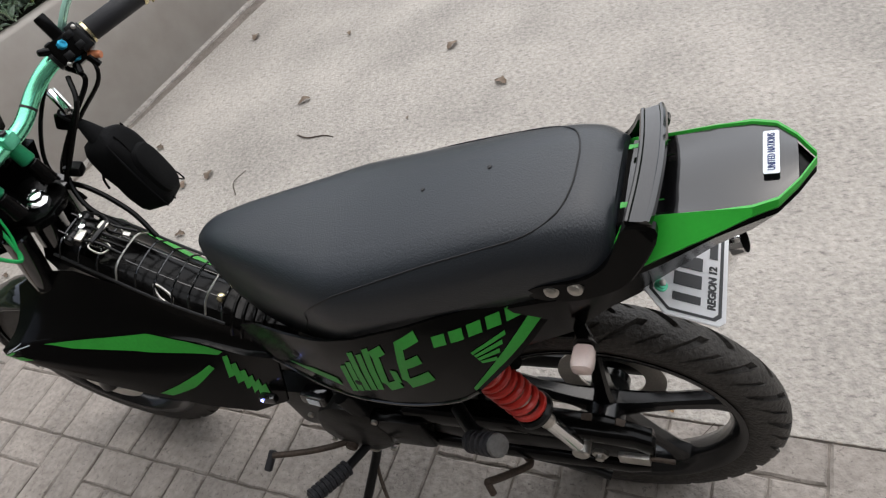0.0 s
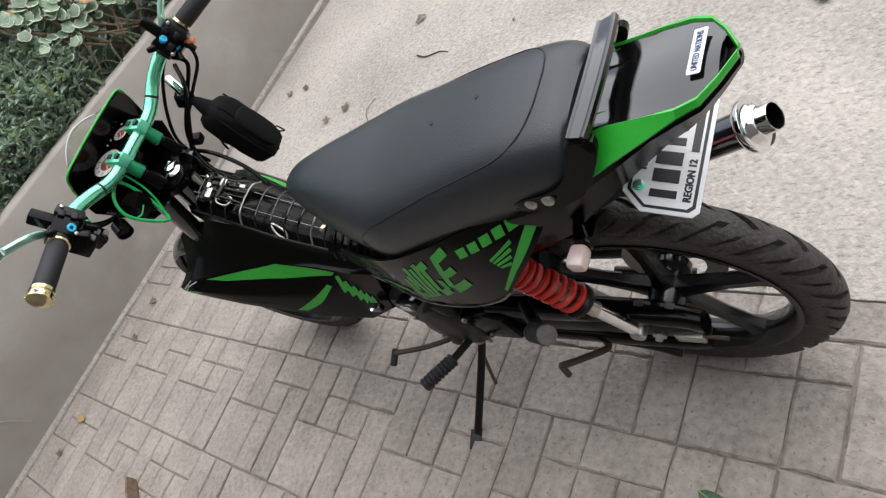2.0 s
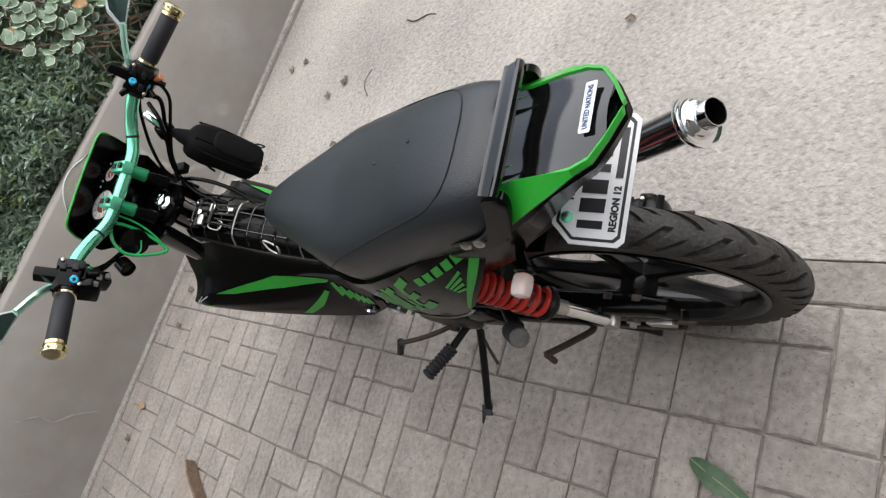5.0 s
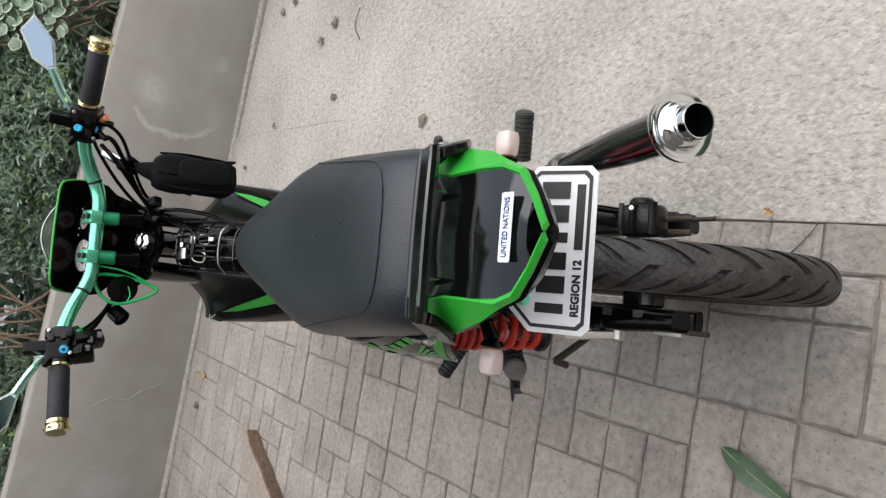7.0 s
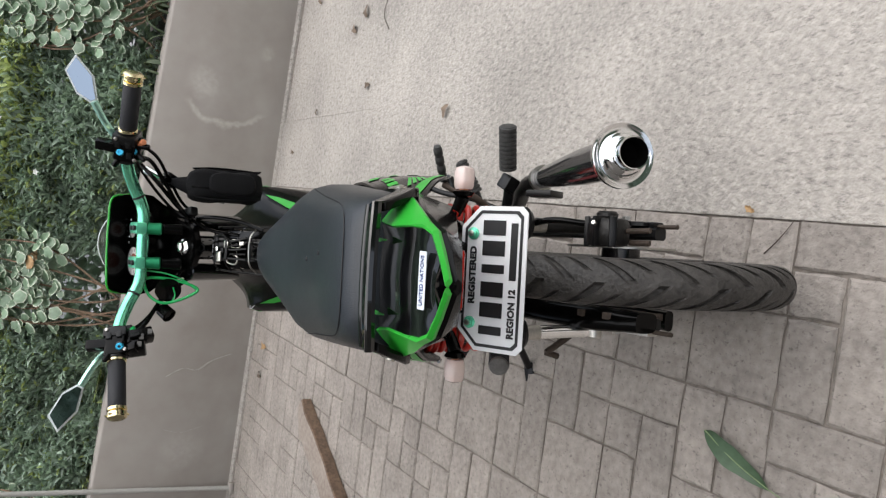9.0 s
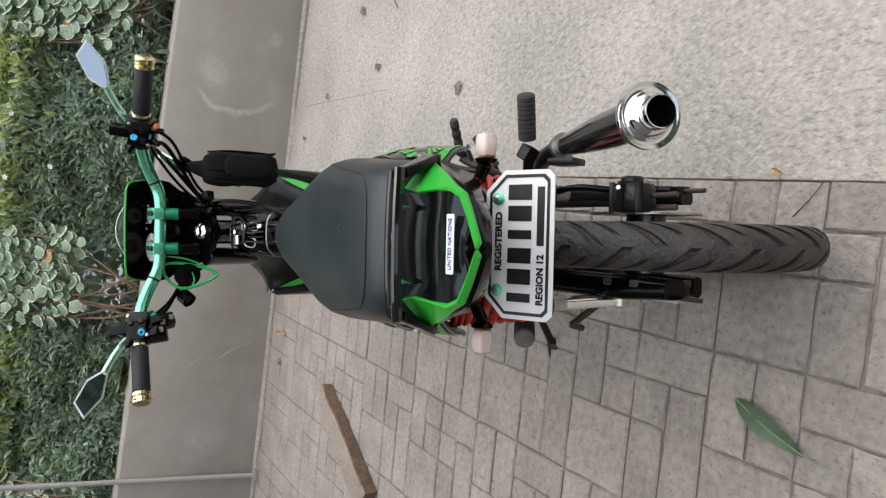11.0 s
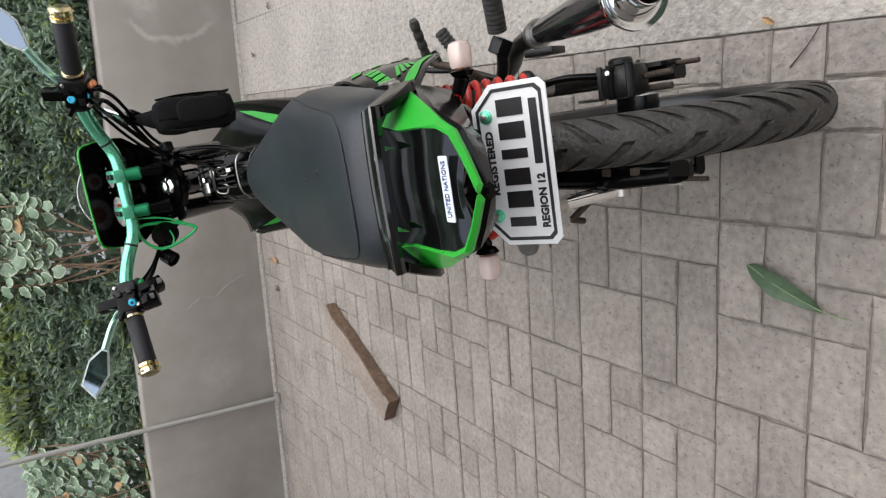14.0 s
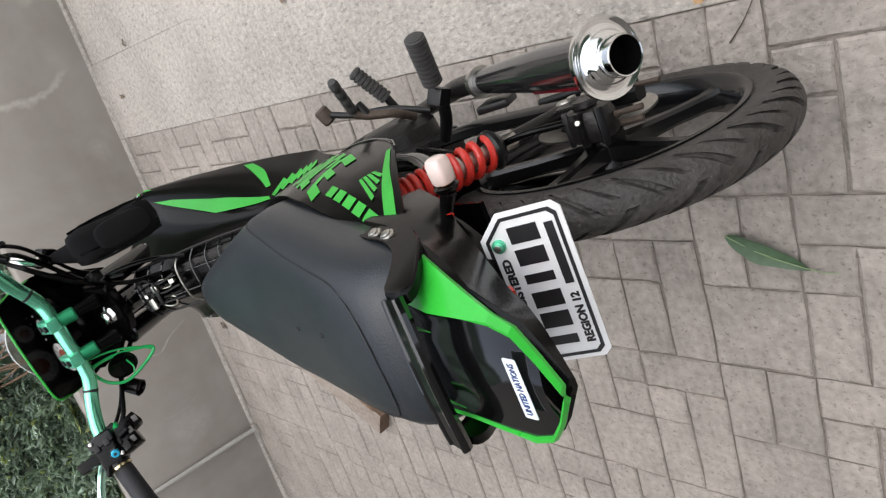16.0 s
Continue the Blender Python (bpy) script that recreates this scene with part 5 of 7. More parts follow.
bmesh.ops.delete(tip, geom=[f for f in tip.faces if len(f.verts) > 4], context="FACES_ONLY")
part("tail_pipe", tip, M_CHROME, exh, "chrome tail pipe")
liner = lathe(A, Bp, [(ln + 0.0335, 0.0213), (ln + 0.002, 0.0208), (ln + 0.001, 0.001)], 40)
bmesh.ops.delete(liner, geom=[f for f in liner.faces if len(f.verts) > 4 and (f.calc_center_median() - A).length > ln + 0.02], context="FACES_ONLY")
part("pipe_bore", liner, M_BORE, exh, "near-black bore")
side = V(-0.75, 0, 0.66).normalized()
# a thin maroon strip paints the red reflection along the silencer
part("silencer_reflection", tube([A + d * q + side * (0.0272 + 0.0028 * (q - 0.19) / 0.12) for q in (0.19, 0.23, 0.27, ln - 0.02)], 0.004, seg=10, flat=(0.0050, 0.0012)), M_RED_REFLECTION, exh, "dark red reflection laid on the silencer as a strip")
part("header_pipe", tube([(0.172, 0.132, 0.378), (0.162, 0.22, 0.335), (0.135, 0.36, 0.24), (0.10, 0.55, 0.17), (0.06, 0.78, 0.19), (0.02, 0.86, 0.30)], 0.0165, seg=16), M_ENGINE, exh)
part("silencer_bracket", box((0.012, 0.05, 0.05), (0.140, 0.07, 0.412), (20, 0, 0), 0.003), M_MATT, exh)
part("clamp", lathe(A, Bp, [(0.018, 0.019), (0.018, 0.0235), (0.032, 0.0245), (0.032, 0.020)], 28), M_STEEL, exh)

# ---- fork, front mudguard, head tube ----
STEM_T, STEM_B = V(0, 0.872, 0.850), V(0, 0.965, 0.665)
head = part("steering_head", rod(V(0, 0.878, 0.838), STEM_B, 0.030, seg=28, bevel=0.004), M_BLACK, bike, "black steering head with a chrome stem nut")
part("stem_nut", lathe(STEM_T - V(0, -0.003, 0.008), STEM_T + V(0, -0.45, 0.9), [(0, 0.021), (0.008, 0.021), (0.011, 0.017), (0.012, 0.0135), (0.020, 0.013), (0.022, 0.009)], 8), M_CHROME, head, "chrome stem nut")
part("top_bridge", slab_poly([(-0.07, 0.03), (-0.045, -0.03), (-0.02, -0.042), (0.02, -0.042), (0.045, -0.03), (0.07, 0.03), (0.03, 0.045), (-0.03, 0.045)], 0.02, basis((0, 0.880, 0.846), (1, 0, 0), (0, 0.9, 0.43)), 0.004), M_SATIN, head)


def fork(s):
    f = part("fork_leg", rod((s * 0.065, 0.93, 0.76), (s * 0.065, 1.06, 0.50), 0.015, seg=18), M_CHROME, bike, "front fork leg")
    part("fork_slider", rod((s * 0.065, 1.05, 0.52), (s * 0.065, 1.19, 0.275), 0.021, seg=18, bevel=0.004), M_MATT, f)
    part("fork_shroud", rod((s * 0.060, 0.895, 0.83), (s * 0.063, 0.965, 0.69), 0.023, 0.021, seg=18, bevel=0.003), M_BLACK, f)


both(fork)
mg = bmesh.new()
secs = []
for q in range(-5, 150, 8):
    a = radians(q)
    w = 0.052 * (0.6 + 0.4 * math.sin(max(0.1, min(math.pi, (q + 20) / 180 * math.pi))))
    o = [V(x * w, 1.215 + (0.306 - 0.02 * abs(x) ** 2.5) * math.cos(a), R_OUT + (0.306 - 0.02 * abs(x) ** 2.5) * math.sin(a)) for x in (-1, -0.7, -0.3, 0.3, 0.7, 1)]
    n = [V(p.x, 1.215 + (p.y - 1.215) * 0.985, R_OUT + (p.z - R_OUT) * 0.985) for p in o[::-1]]
    secs.append(o + n)
loft(secs, mg)
part("front_mudguard", mg, M_BLACK, bike, "glossy black front mudguard", angle=60)

# ---- handlebar ----
bar_pts = [(-0.352, 0.750, 0.994), (-0.30, 0.782, 0.992), (-0.235, 0.822, 0.989), (-0.185, 0.852, 0.982), (-0.140, 0.872, 0.964), (-0.095, 0.878, 0.943), (-0.06, 0.878, 0.937), (0.0, 0.878, 0.937), (0.06, 0.878, 0.937), (0.095, 0.878, 0.943), (0.140, 0.872, 0.964), (0.185, 0.852, 0.982), (0.235, 0.822, 0.989), (0.30, 0.782, 0.992), (0.352, 0.750, 0.994)]
hb = part("handlebar", tube(bar_pts, 0.0138, n=6, seg=20), M_ANOD, bike, "mint green anodised handlebar", angle=60)


def bar_at(x):
    C = curve_points(bar_pts, 10)
    return min(C, key=lambda p: abs(p.x - x))


def bar_side(s):
    d = (bar_at(s * 0.34) - bar_at(s * 0.27)).normalized()
    g0, g1 = bar_at(s * 0.262), bar_at(s * 0.350)
    part("grip", lathe(g0, g1, [(0, 0.0165), (0.003, 0.0185), ((g1 - g0).length - 0.003, 0.0185), ((g1 - g0).length, 0.0165)], 26), M_GRIP, hb, "black rubber grip")
    for c, n in ((g0 - d * 0.004, 0.010), (g1, 0.0)):
        part("grip_ring", lathe(c - d * 0.005, c + d, [(0, 0.0165), (0.002, 0.0205), (0.008, 0.0205), (0.010, 0.0165)], 26), M_GOLD, hb, "gold end ring")
    e = g1 + d * 0.004
    be = part("bar_end", lathe(e, e + d, [(0, 0.013), (0.003, 0.020), (0.015, 0.0205), (0.018, 0.016), (0.019, 0.008)], 16), M_GOLD, hb, "gold bar end weight")
    u = V(0, 0, 1)
    w = d.cross(u).normalized()
    for k in range(8):
        a = 2 * math.pi * k / 8
        r = w * math.cos(a) + u.cross(w).cross(w) * 0 + u * math.sin(a)
        part("knurl", box((0.004, 0.004, 0.008), tuple(e + d * 0.009 + r * 0.0205), (0, 0, 0), 0.001), M_GOLD, be)
    # clamp and riser
    c = V(s * 0.0405, 0.878, 0.937)
    cl = part("bar_clamp", box((0.027, 0.052, 0.024), (c.x, c.y + 0.004, c.z + 0.010), (8, 0, 0), 0.005), M_CLAMP, hb, "green bar clamp")
    # the slots are not cut: black pads give their dark depth by colour
    for q in (-0.012, 0.014):
        part("slot_shade", box((0.011, 0.013, 0.003), (c.x, c.y + q, c.z + 0.0235 + 0.14 * (q - 0.004)), (8, 0, 0), 0.0012), M_INK_RECESS, cl)
    for q in (-1, 1):
        part("clamp_bolt", lathe((c.x, c.y + 0.002 + q * 0.017, c.z + 0.0225), (c.x, c.y + q * 0.017 - 0.1, c.z + 1), [(0, 0.0062), (0.0025, 0.0062), (0.003, 0.0035)], 12), M_INK_RECESS if q < 0 else M_CLAMP, cl)
    part("riser", rod(c + V(0, -0.002, -0.006), c + V(0, -0.009, -0.040), 0.0135, 0.0145, seg=24, bevel=0.003), M_RISER, hb, "green handlebar riser")
    part("riser_base", rod(c + V(0, -0.009, -0.040), c + V(0, -0.014, -0.086), 0.0125, 0.0150, seg=24, bevel=0.003), M_SATIN, hb, "black riser base")
    part("bar_mark", lathe(bar_at(s * 0.112) - (bar_at(s * 0.125) - bar_at(s * 0.1)).normalized() * 0.002, bar_at(s * 0.13), [(0, 0.0138), (0.0002, 0.0141), (0.005, 0.0141), (0.0052, 0.0138)], 20), M_INK_RECESS, hb)


both(bar_side)


def switchgear(s):
    c = bar_at(s * 0.222)
    d = (bar_at(s * 0.25) - bar_at(s * 0.20)).normalized()
    m = basis(c, d * s, V(0, 0.45, 0.9))
    sw = bmesh.new()
    box((0.062, 0.044, 0.046), (0, 0, 0), (0, 0, 0), 0.007, sw)
    bmesh.ops.transform(sw, matrix=m, verts=sw.verts)
    ob = part("switch_housing", sw, M_SATIN, hb, "black switch housing with blue bolts")
    for q, nm, mt in (((-0.012, -0.012, 0.024), "switch_button", M_MATT), ((0.014, -0.010, 0.024), "switch_button", M_MATT), ((0.012, 0.012, 0.024), "switch_button", M_MATT)):
        b = box((0.015, 0.012, 0.008), q, (0, 0, 0), 0.002)
        bmesh.ops.transform(b, matrix=m, verts=b.verts)
        part(nm, b, mt, ob)
    back = V(0, -0.93, 0.37)
    for q in ((V(0.207, 0.817, 1.003), V(0.212, 0.816, 0.975)) if s > 0 else (m @ V(-0.016, -0.012, 0.025),)):
        part("blue_bolt", lathe(q - back * 0.006, q + back, [(0, 0.0085), (0.008, 0.0085), (0.010, 0.0068), (0.010, 0.0036), (0.008, 0.003)], 8), M_BLUEBOLT, ob, "bright blue bolt")
    for at_, sz in (((0.022, 0.0, 0.0), (0.022, 0.050, 0.054)), ((-0.024, 0.004, 0.0), (0.016, 0.040, 0.040)), ((0.004, -0.024, -0.004), (0.034, 0.016, 0.030)), ((-0.004, 0.006, -0.026), (0.040, 0.030, 0.016))):
        b = box(sz, at_, (0, 0, 0), 0.005)
        bmesh.ops.transform(b, matrix=m, verts=b.verts)
        part("switch_block", b, M_MATT if sz[0] < 0.03 else M_SATIN, ob)
    if s < 0:
        for at_, sz, rot in (((0.004, -0.036, -0.014), (0.052, 0.040, 0.044), (8, 0, 6)), ((0.026, -0.052, -0.026), (0.030, 0.034, 0.032), (20, 0, 18)), ((-0.016, -0.034, 0.010), (0.022, 0.024, 0.022), (-14, 10, 0)), ((0.034, -0.016, -0.012), (0.020, 0.032, 0.030), (0, 0, 12))):
            b = box(sz, at_, rot, 0.005)
            bmesh.ops.transform(b, matrix=m, verts=b.verts)
            part("switch_block", b, M_SATIN, ob)
        for q in ((0.010, -0.052, 0.004), (-0.008, -0.048, 0.004), (0.028, -0.066, -0.012)):
            b = box((0.013, 0.010, 0.010), q, (12, 0, 0), 0.002)
            bmesh.ops.transform(b, matrix=m, verts=b.verts)
            part("switch_button", b, M_PEGEND, ob, "small grey switch button")
    for x in (-0.034, 0.034):
        b = lathe((x - 0.004, 0, 0), (x + 1, 0, 0), [(0, 0.017), (0.001, 0.0215), (0.007, 0.0215), (0.008, 0.017)], 20)
        bmesh.ops.transform(b, matrix=m, verts=b.verts)
        part("switch_ring", b, M_MATT, ob)
    for q, tip_ in (((0.010, -0.030, 0.010), (0.014, -0.052, 0.012)), ((-0.014, -0.026, 0.006), (-0.020, -0.044, 0.016)), ((-0.030, 0.012, 0.016), (-0.046, 0.020, 0.022))):
        b = rod(q, tip_, 0.0075, 0.0055, seg=12, bevel=0.0015)
        bmesh.ops.transform(b, matrix=m, verts=b.verts)
        part("toggle", b, M_SATIN, ob)
    for q in ((-0.022, -0.022, 0.020), (0.026, 0.016, 0.027)):
        b = lathe(q, (q[0], q[1], q[2] + 1), [(0, 0.004), (0.003, 0.004), (0.004, 0.002)], 10)
        bmesh.ops.transform(b, matrix=m, verts=b.verts)
        part("switch_screw", b, M_STEEL, ob)
    # mirror bracket, stem, head
    b = box((0.022, 0.05, 0.024), (-0.002, 0.036, 0.010), (0, 0, 0), 0.004)
    bmesh.ops.transform(b, matrix=m, verts=b.verts)
    part("mirror_bracket", b, M_SATIN, ob)


both(switchgear)


def lever(s):
    p = bar_at(s * 0.20)
    q = [p + V(0, 0.02, -0.008), p + V(s * 0.02, 0.045, -0.012), p + V(s * 0.08, 0.025, -0.016), p + V(s * 0.15, -0.012, -0.018)]
    part("hand_lever" if s > 0 else "choke_lever", tube(q if s > 0 else q[:2] + [p + V(s * 0.05, 0.03, -0.014)], 0.0055, seg=10), M_MATT, hb, "black hand lever")


both(lever)


def mirror(s):
    base, neck = V(s * 0.245, 0.845, 1.010), V(s * 0.310, 0.812, 1.060)
    ob = part("mirror", tube([base - V(0, -0.02, 0.012), base, base.lerp(neck, 0.4) + V(0, 0, 0.004), neck], 0.0068, seg=10, flat=(0.0072, 0.005)), M_MINT, bike, "angular mirror with a mint green stem")
    a, u = (V(s * 0.420, 0.800, 1.130) - neck).normalized(), V(-s * 0.42, 0.25, 0.8)
    u = (u - a * u.dot(a)).normalized()
    hp = [(0.0, 0.006), (0.032, 0.0235), (0.086, 0.0205), (0.106, -0.015), (0.052, -0.0255), (0.0, -0.006)]
    pts = list(hp)
    m = basis(neck - a * 0.004, a, u if s < 0 else u)
    n = (m.to_3x3() @ V(0, 0, 1))
    if n.y > 0:
        m = m @ pose(0, 0, 0, 180, 0, 0)
        pts = [(x, -y) for x, y in pts]
        n = -n
    if s > 0:
        # this head is tipped up towards the open sky
        m = Matrix.Translation(neck) @ n.rotation_difference((n + V(0.13, 0, 0.05)).normalized()).to_matrix().to_4x4() @ Matrix.Translation(-neck) @ m
    hd = slab_poly(pts, 0.012, m, 0.003)
    bmesh.ops.recalc_face_normals(hd, faces=hd.faces)
    part("mirror_shell", hd, M_SILVER, ob, "pale silver mirror rim")
    cx, cy = 0.056, 0.0
    gp = [(cx + (x - cx) * 0.87, cy + (y - cy) * 0.84) for x, y in pts]
    part("mirror_glass", slab_poly(gp, 0.0012, m @ pose(0, 0, 0.0016)), M_MIRROR, ob, "bluish mirror glass")


both(mirror)

# ---- meter hood, dials, windscreen ----
RIM = [V(-0.124, 0.992, 0.915), V(-0.119, 0.955, 0.968), V(-0.106, 0.932, 0.997), V(-0.055, 0.928, 1.002), V(0.0, 0.927, 1.003), V(0.055, 0.928, 1.002), V(0.106, 0.932, 0.997), V(0.119, 0.955, 0.968), V(0.124, 0.992, 0.915)]
LOWR = [V(-0.112, 1.004, 0.905), V(-0.108, 1.006, 0.904), V(-0.095, 1.010, 0.904), V(-0.05, 1.014, 0.904), V(0, 1.015, 0.904), V(0.05, 1.014, 0.904), V(0.095, 1.010, 0.904), V(0.108, 1.006, 0.904), V(0.112, 1.004, 0.905)]
hood = bmesh.new()
ra, rb = add_ring(hood, RIM), add_ring(hood, LOWR)
rc = add_ring(hood, [p + V(p.x * 0.02, 0.006, 0.004) for p in RIM])
rm = add_ring(hood, [V(p.x * 1.0, p.y + 0.062 - 0.03 * abs(p.x) / 0.12, p.z - 0.055 + 0.03 * abs(p.x) / 0.12) for p in RIM])
rd = add_ring(hood, [V(p.x * 0.95, p.y + 0.055, p.z - 0.045) for p in LOWR])
low2 = add_ring(hood, [V(p.x * 0.6, p.y + 0.040, p.z - 0.14) for p in LOWR])
for p_, q_ in ((ra, rb), (rc, ra), (rm, rc), (rd, rm), (low2, rd)):
    bridge(hood, p_, q_, closed=False)
back = add_ring(hood, [V(p.x * 0.85, 0.905, 0.900) for p in LOWR])
bridge(hood, rb, back, closed=False)
back2 = add_ring(hood, [V(p.x * 0.6, 0.95, 0.79) for p in LOWR])
bridge(hood, back, back2, closed=False)
bridge(hood, back2, low2, closed=False)
ft = part("front_cowl", hood, M_SATIN, bike, "black front cowl round the meter", angle=30)
part("hood_edge", tube([p + V(0, 0.003, 0.003) for p in RIM], 0.0024, n=4, seg=8), M_GREEN, ft, "thin green edge line")
ws = bmesh.new()
rows = []
for k in range(5):
    t = k / 4
    row = []
    for q in range(13):
        x = -1 + q / 6
        row.append(V(x * (0.104 - 0.036 * t), 0.948 + 0.012 * x * x + 0.060 * t * (1 - 0.30 * x * x), 0.994 + 0.022 * t * (1 - x * x) - 0.004 * x * x))
    rows.append(row)
A_ = [[ws.verts.new(p) for p in r] for r in rows]
B_ = [[ws.verts.new(p + V(0, 0.0005, -0.0022)) for p in r] for r in rows]
for i in range(4):
    for j in range(12):
        ws.faces.new((A_[i][j], A_[i][j + 1], A_[i + 1][j + 1], A_[i + 1][j]))
        ws.faces.new((B_[i][j], B_[i + 1][j], B_[i + 1][j + 1], B_[i][j + 1]))
for j in range(12):
    ws.faces.new((A_[4][j], A_[4][j + 1], B_[4][j + 1], B_[4][j]))
part("windscreen", ws, M_SCREEN, ft, "small smoked clear windscreen", angle=60)
part("windscreen_edge", tube([rows[4][j] for j in range(13)], 0.0015, n=2, seg=6), M_SILVER, ft)
mt_m = basis((0, 0.938, 0.944), (1, 0, 0), (0, 0.97, 0.24))
meter = bmesh.new()
oval = [(0.082 * math.cos(t), 0.048 * math.sin(t)) for t in [2 * math.pi * q / 40 for q in range(40)]]
slab_poly(oval, 0.03, mt_m, 0.004, meter)
met = part("meter", meter, M_SATIN, ft, "round-ended black meter with two dials")


def dial(x, y, r):
    c = mt_m @ V(x, y, 0.0)
    n = mt_m.to_3x3() @ V(0, 0, 1)
    dd = part("dial", lathe(c, c + n, [(0, r), (0.0015, r), (0.002, r * 0.97), (0.0021, r * 0.5)], 36), M_DIAL, met, "white dial with a brown-red middle")
    part("dial_middle", lathe(c + n * 0.002, c + n * 2, [(0, r * 0.55), (0.001, r * 0.5)], 28), M_DIALRED, dd)
    part("dial_ring", lathe(c, c + n, [(0, r), (0, r * 1.14), (0.004, r * 1.12), (0.004, r)], 36, closed=True), M_BLACK, dd)
    for k in range(9):
        a = radians(-130 + 32 * k) + math.pi / 2
        p = c + mt_m.to_3x3() @ V(math.cos(a) * r * 0.78, math.sin(a) * r * 0.78, 0.0024)
        part("dial_tick", slab_poly([(-r * 0.13, -0.0006), (r * 0.13, -0.0006), (r * 0.13, 0.0006), (-r * 0.13, 0.0006)], 0.0003, basis(p, mt_m.to_3x3() @ V(math.cos(a), math.sin(a), 0), mt_m.to_3x3() @ V(-math.sin(a), math.cos(a), 0))), M_INK_RECESS, dd)
    part("needle", slab_poly([(-0.002, -0.0009), (r * 0.8, -0.0004), (r * 0.8, 0.0004), (-0.002, 0.0009)], 0.0005, mt_m @ pose(x, y, 0.0036, 0, 0, 215)), M_WHITE, dd)


dial(-0.040, -0.002, 0.034)
dial(0.034, 0.008, 0.018)
for k in range(5):
    c = mt_m @ V(0.004 + 0.014 * k, 0.034 - 0.002 * k, 0.0)
    part("tell_tale", lathe(c, c + mt_m.to_3x3() @ V(0, 0, 1), [(0, 0.0024), (0.001, 0.002)], 10), M_STICK, met)

# ---- cables, front brake cylinder, green wire guard, horn ----
part("brake_cylinder", rod((0.181, 0.898, 0.935), (0.159, 0.863, 0.903), 0.0105, seg=18, bevel=0.003), M_CHROME, bike, "bright metal cylinder under the handlebar")
# black disc on the cylinder's end paints the dark of its hollow
part("bore_shade", lathe((0.1595, 0.864, 0.904), (0.1375, 0.829, 0.872), [(0, 0.0066), (0.0016, 0.0066), (0.0018, 0.0042), (0.0005, 0.004)], 16), M_INK_RECESS, bike)
part("brake_reservoir", box((0.032, 0.036, 0.030), (0.160, 0.888, 0.884), (10, 30, 0), 0.006), M_SATIN, bike)
cables = [
    [(0.200, 0.845, 0.965), (0.195, 0.815, 0.940), (0.150, 0.845, 0.900), (0.085, 0.870, 0.850), (0.045, 0.850, 0.790), (0.035, 0.80, 0.735)],
    [(0.215, 0.865, 0.972), (0.180, 0.900, 0.945), (0.120, 0.915, 0.895), (0.075, 0.905, 0.845), (0.060, 0.86, 0.785)],
    [(0.185, 0.835, 0.955), (0.150, 0.815, 0.925), (0.105, 0.835, 0.880), (0.060, 0.865, 0.830)],
    [(0.215, 0.85, 0.975), (0.225, 0.81, 0.965), (0.205, 0.80, 0.93), (0.16, 0.85, 0.89), (0.10, 0.90, 0.84), (0.06, 0.93, 0.76)],
    [(-0.205, 0.84, 0.965), (-0.185, 0.85, 0.93), (-0.13, 0.91, 0.88), (-0.07, 0.95, 0.80)],
    [(-0.20, 0.85, 0.96), (-0.165, 0.875, 0.915), (-0.10, 0.90, 0.87), (-0.05, 0.90, 0.83)],
    [(0.055, 0.91, 0.84), (0.075, 0.86, 0.80), (0.07, 0.80, 0.74), (0.05, 0.76, 0.69)],
]
for k, c in enumerate(cables):
    part("cable", tube(c, 0.0038 if k % 2 else 0.0048, seg=8), M_SATIN, bike, "black control cable")
part("connector", box((0.022, 0.03, 0.02), (0.085, 0.86, 0.835), (20, 0, 15), 0.004), M_MATT, bike)
part("switch_knob", rod((0.228, 0.806, 0.966), (0.232, 0.785, 0.960), 0.0066, seg=12, bevel=0.001), M_AMBER, bike, "small orange switch knob")
GP = V(-0.072, 0.888, 0.918)


def near_head(pts, k=0.80):
    return [GP + (V(*p) - GP) * k for p in pts]


gd = part("wire_guard", tube(near_head([(-0.082, 0.885, 0.928), (-0.124, 0.880, 0.920), (-0.150, 0.866, 0.885), (-0.142, 0.856, 0.838), (-0.112, 0.846, 0.785), (-0.092, 0.858, 0.815), (-0.078, 0.875, 0.875)]), 0.0036, closed=True, seg=10), M_HOSE, bike, "green wire guard loop under the handlebar")
part("guard_wire", tube(near_head([(-0.056, 0.885, 0.922), (-0.064, 0.868, 0.87), (-0.085, 0.855, 0.82), (-0.113, 0.846, 0.785)]), 0.0022, seg=8), M_HOSE, gd)
part("guard_wire", tube(near_head([(-0.146, 0.860, 0.855), (-0.128, 0.866, 0.846), (-0.104, 0.868, 0.852)]), 0.0018, seg=8), M_HOSE, gd)
part("guard_cup", lathe((-0.100, 0.888, 0.874), (-0.132, 0.803, 0.884), [(0, 0.016), (0.010, 0.029), (0.014, 0.030), (0.012, 0.024), (0.005, 0.010)], 28), M_SATIN, gd, "black cup behind the guard")
part("horn", lathe((-0.150, 0.90, 0.885), (-0.172, 0.865, 0.865), [(0, 0.010), (0.006, 0.0165), (0.034, 0.0175), (0.036, 0.014), (0.030, 0.012)], 24), M_SATIN, bike, "small black cylindrical lamp")
part("green_knob", rod((-0.190, 0.845, 0.955), (-0.196, 0.828, 0.958), 0.0068, seg=12, bevel=0.001), M_HOSE, bike, "green adjuster knob")

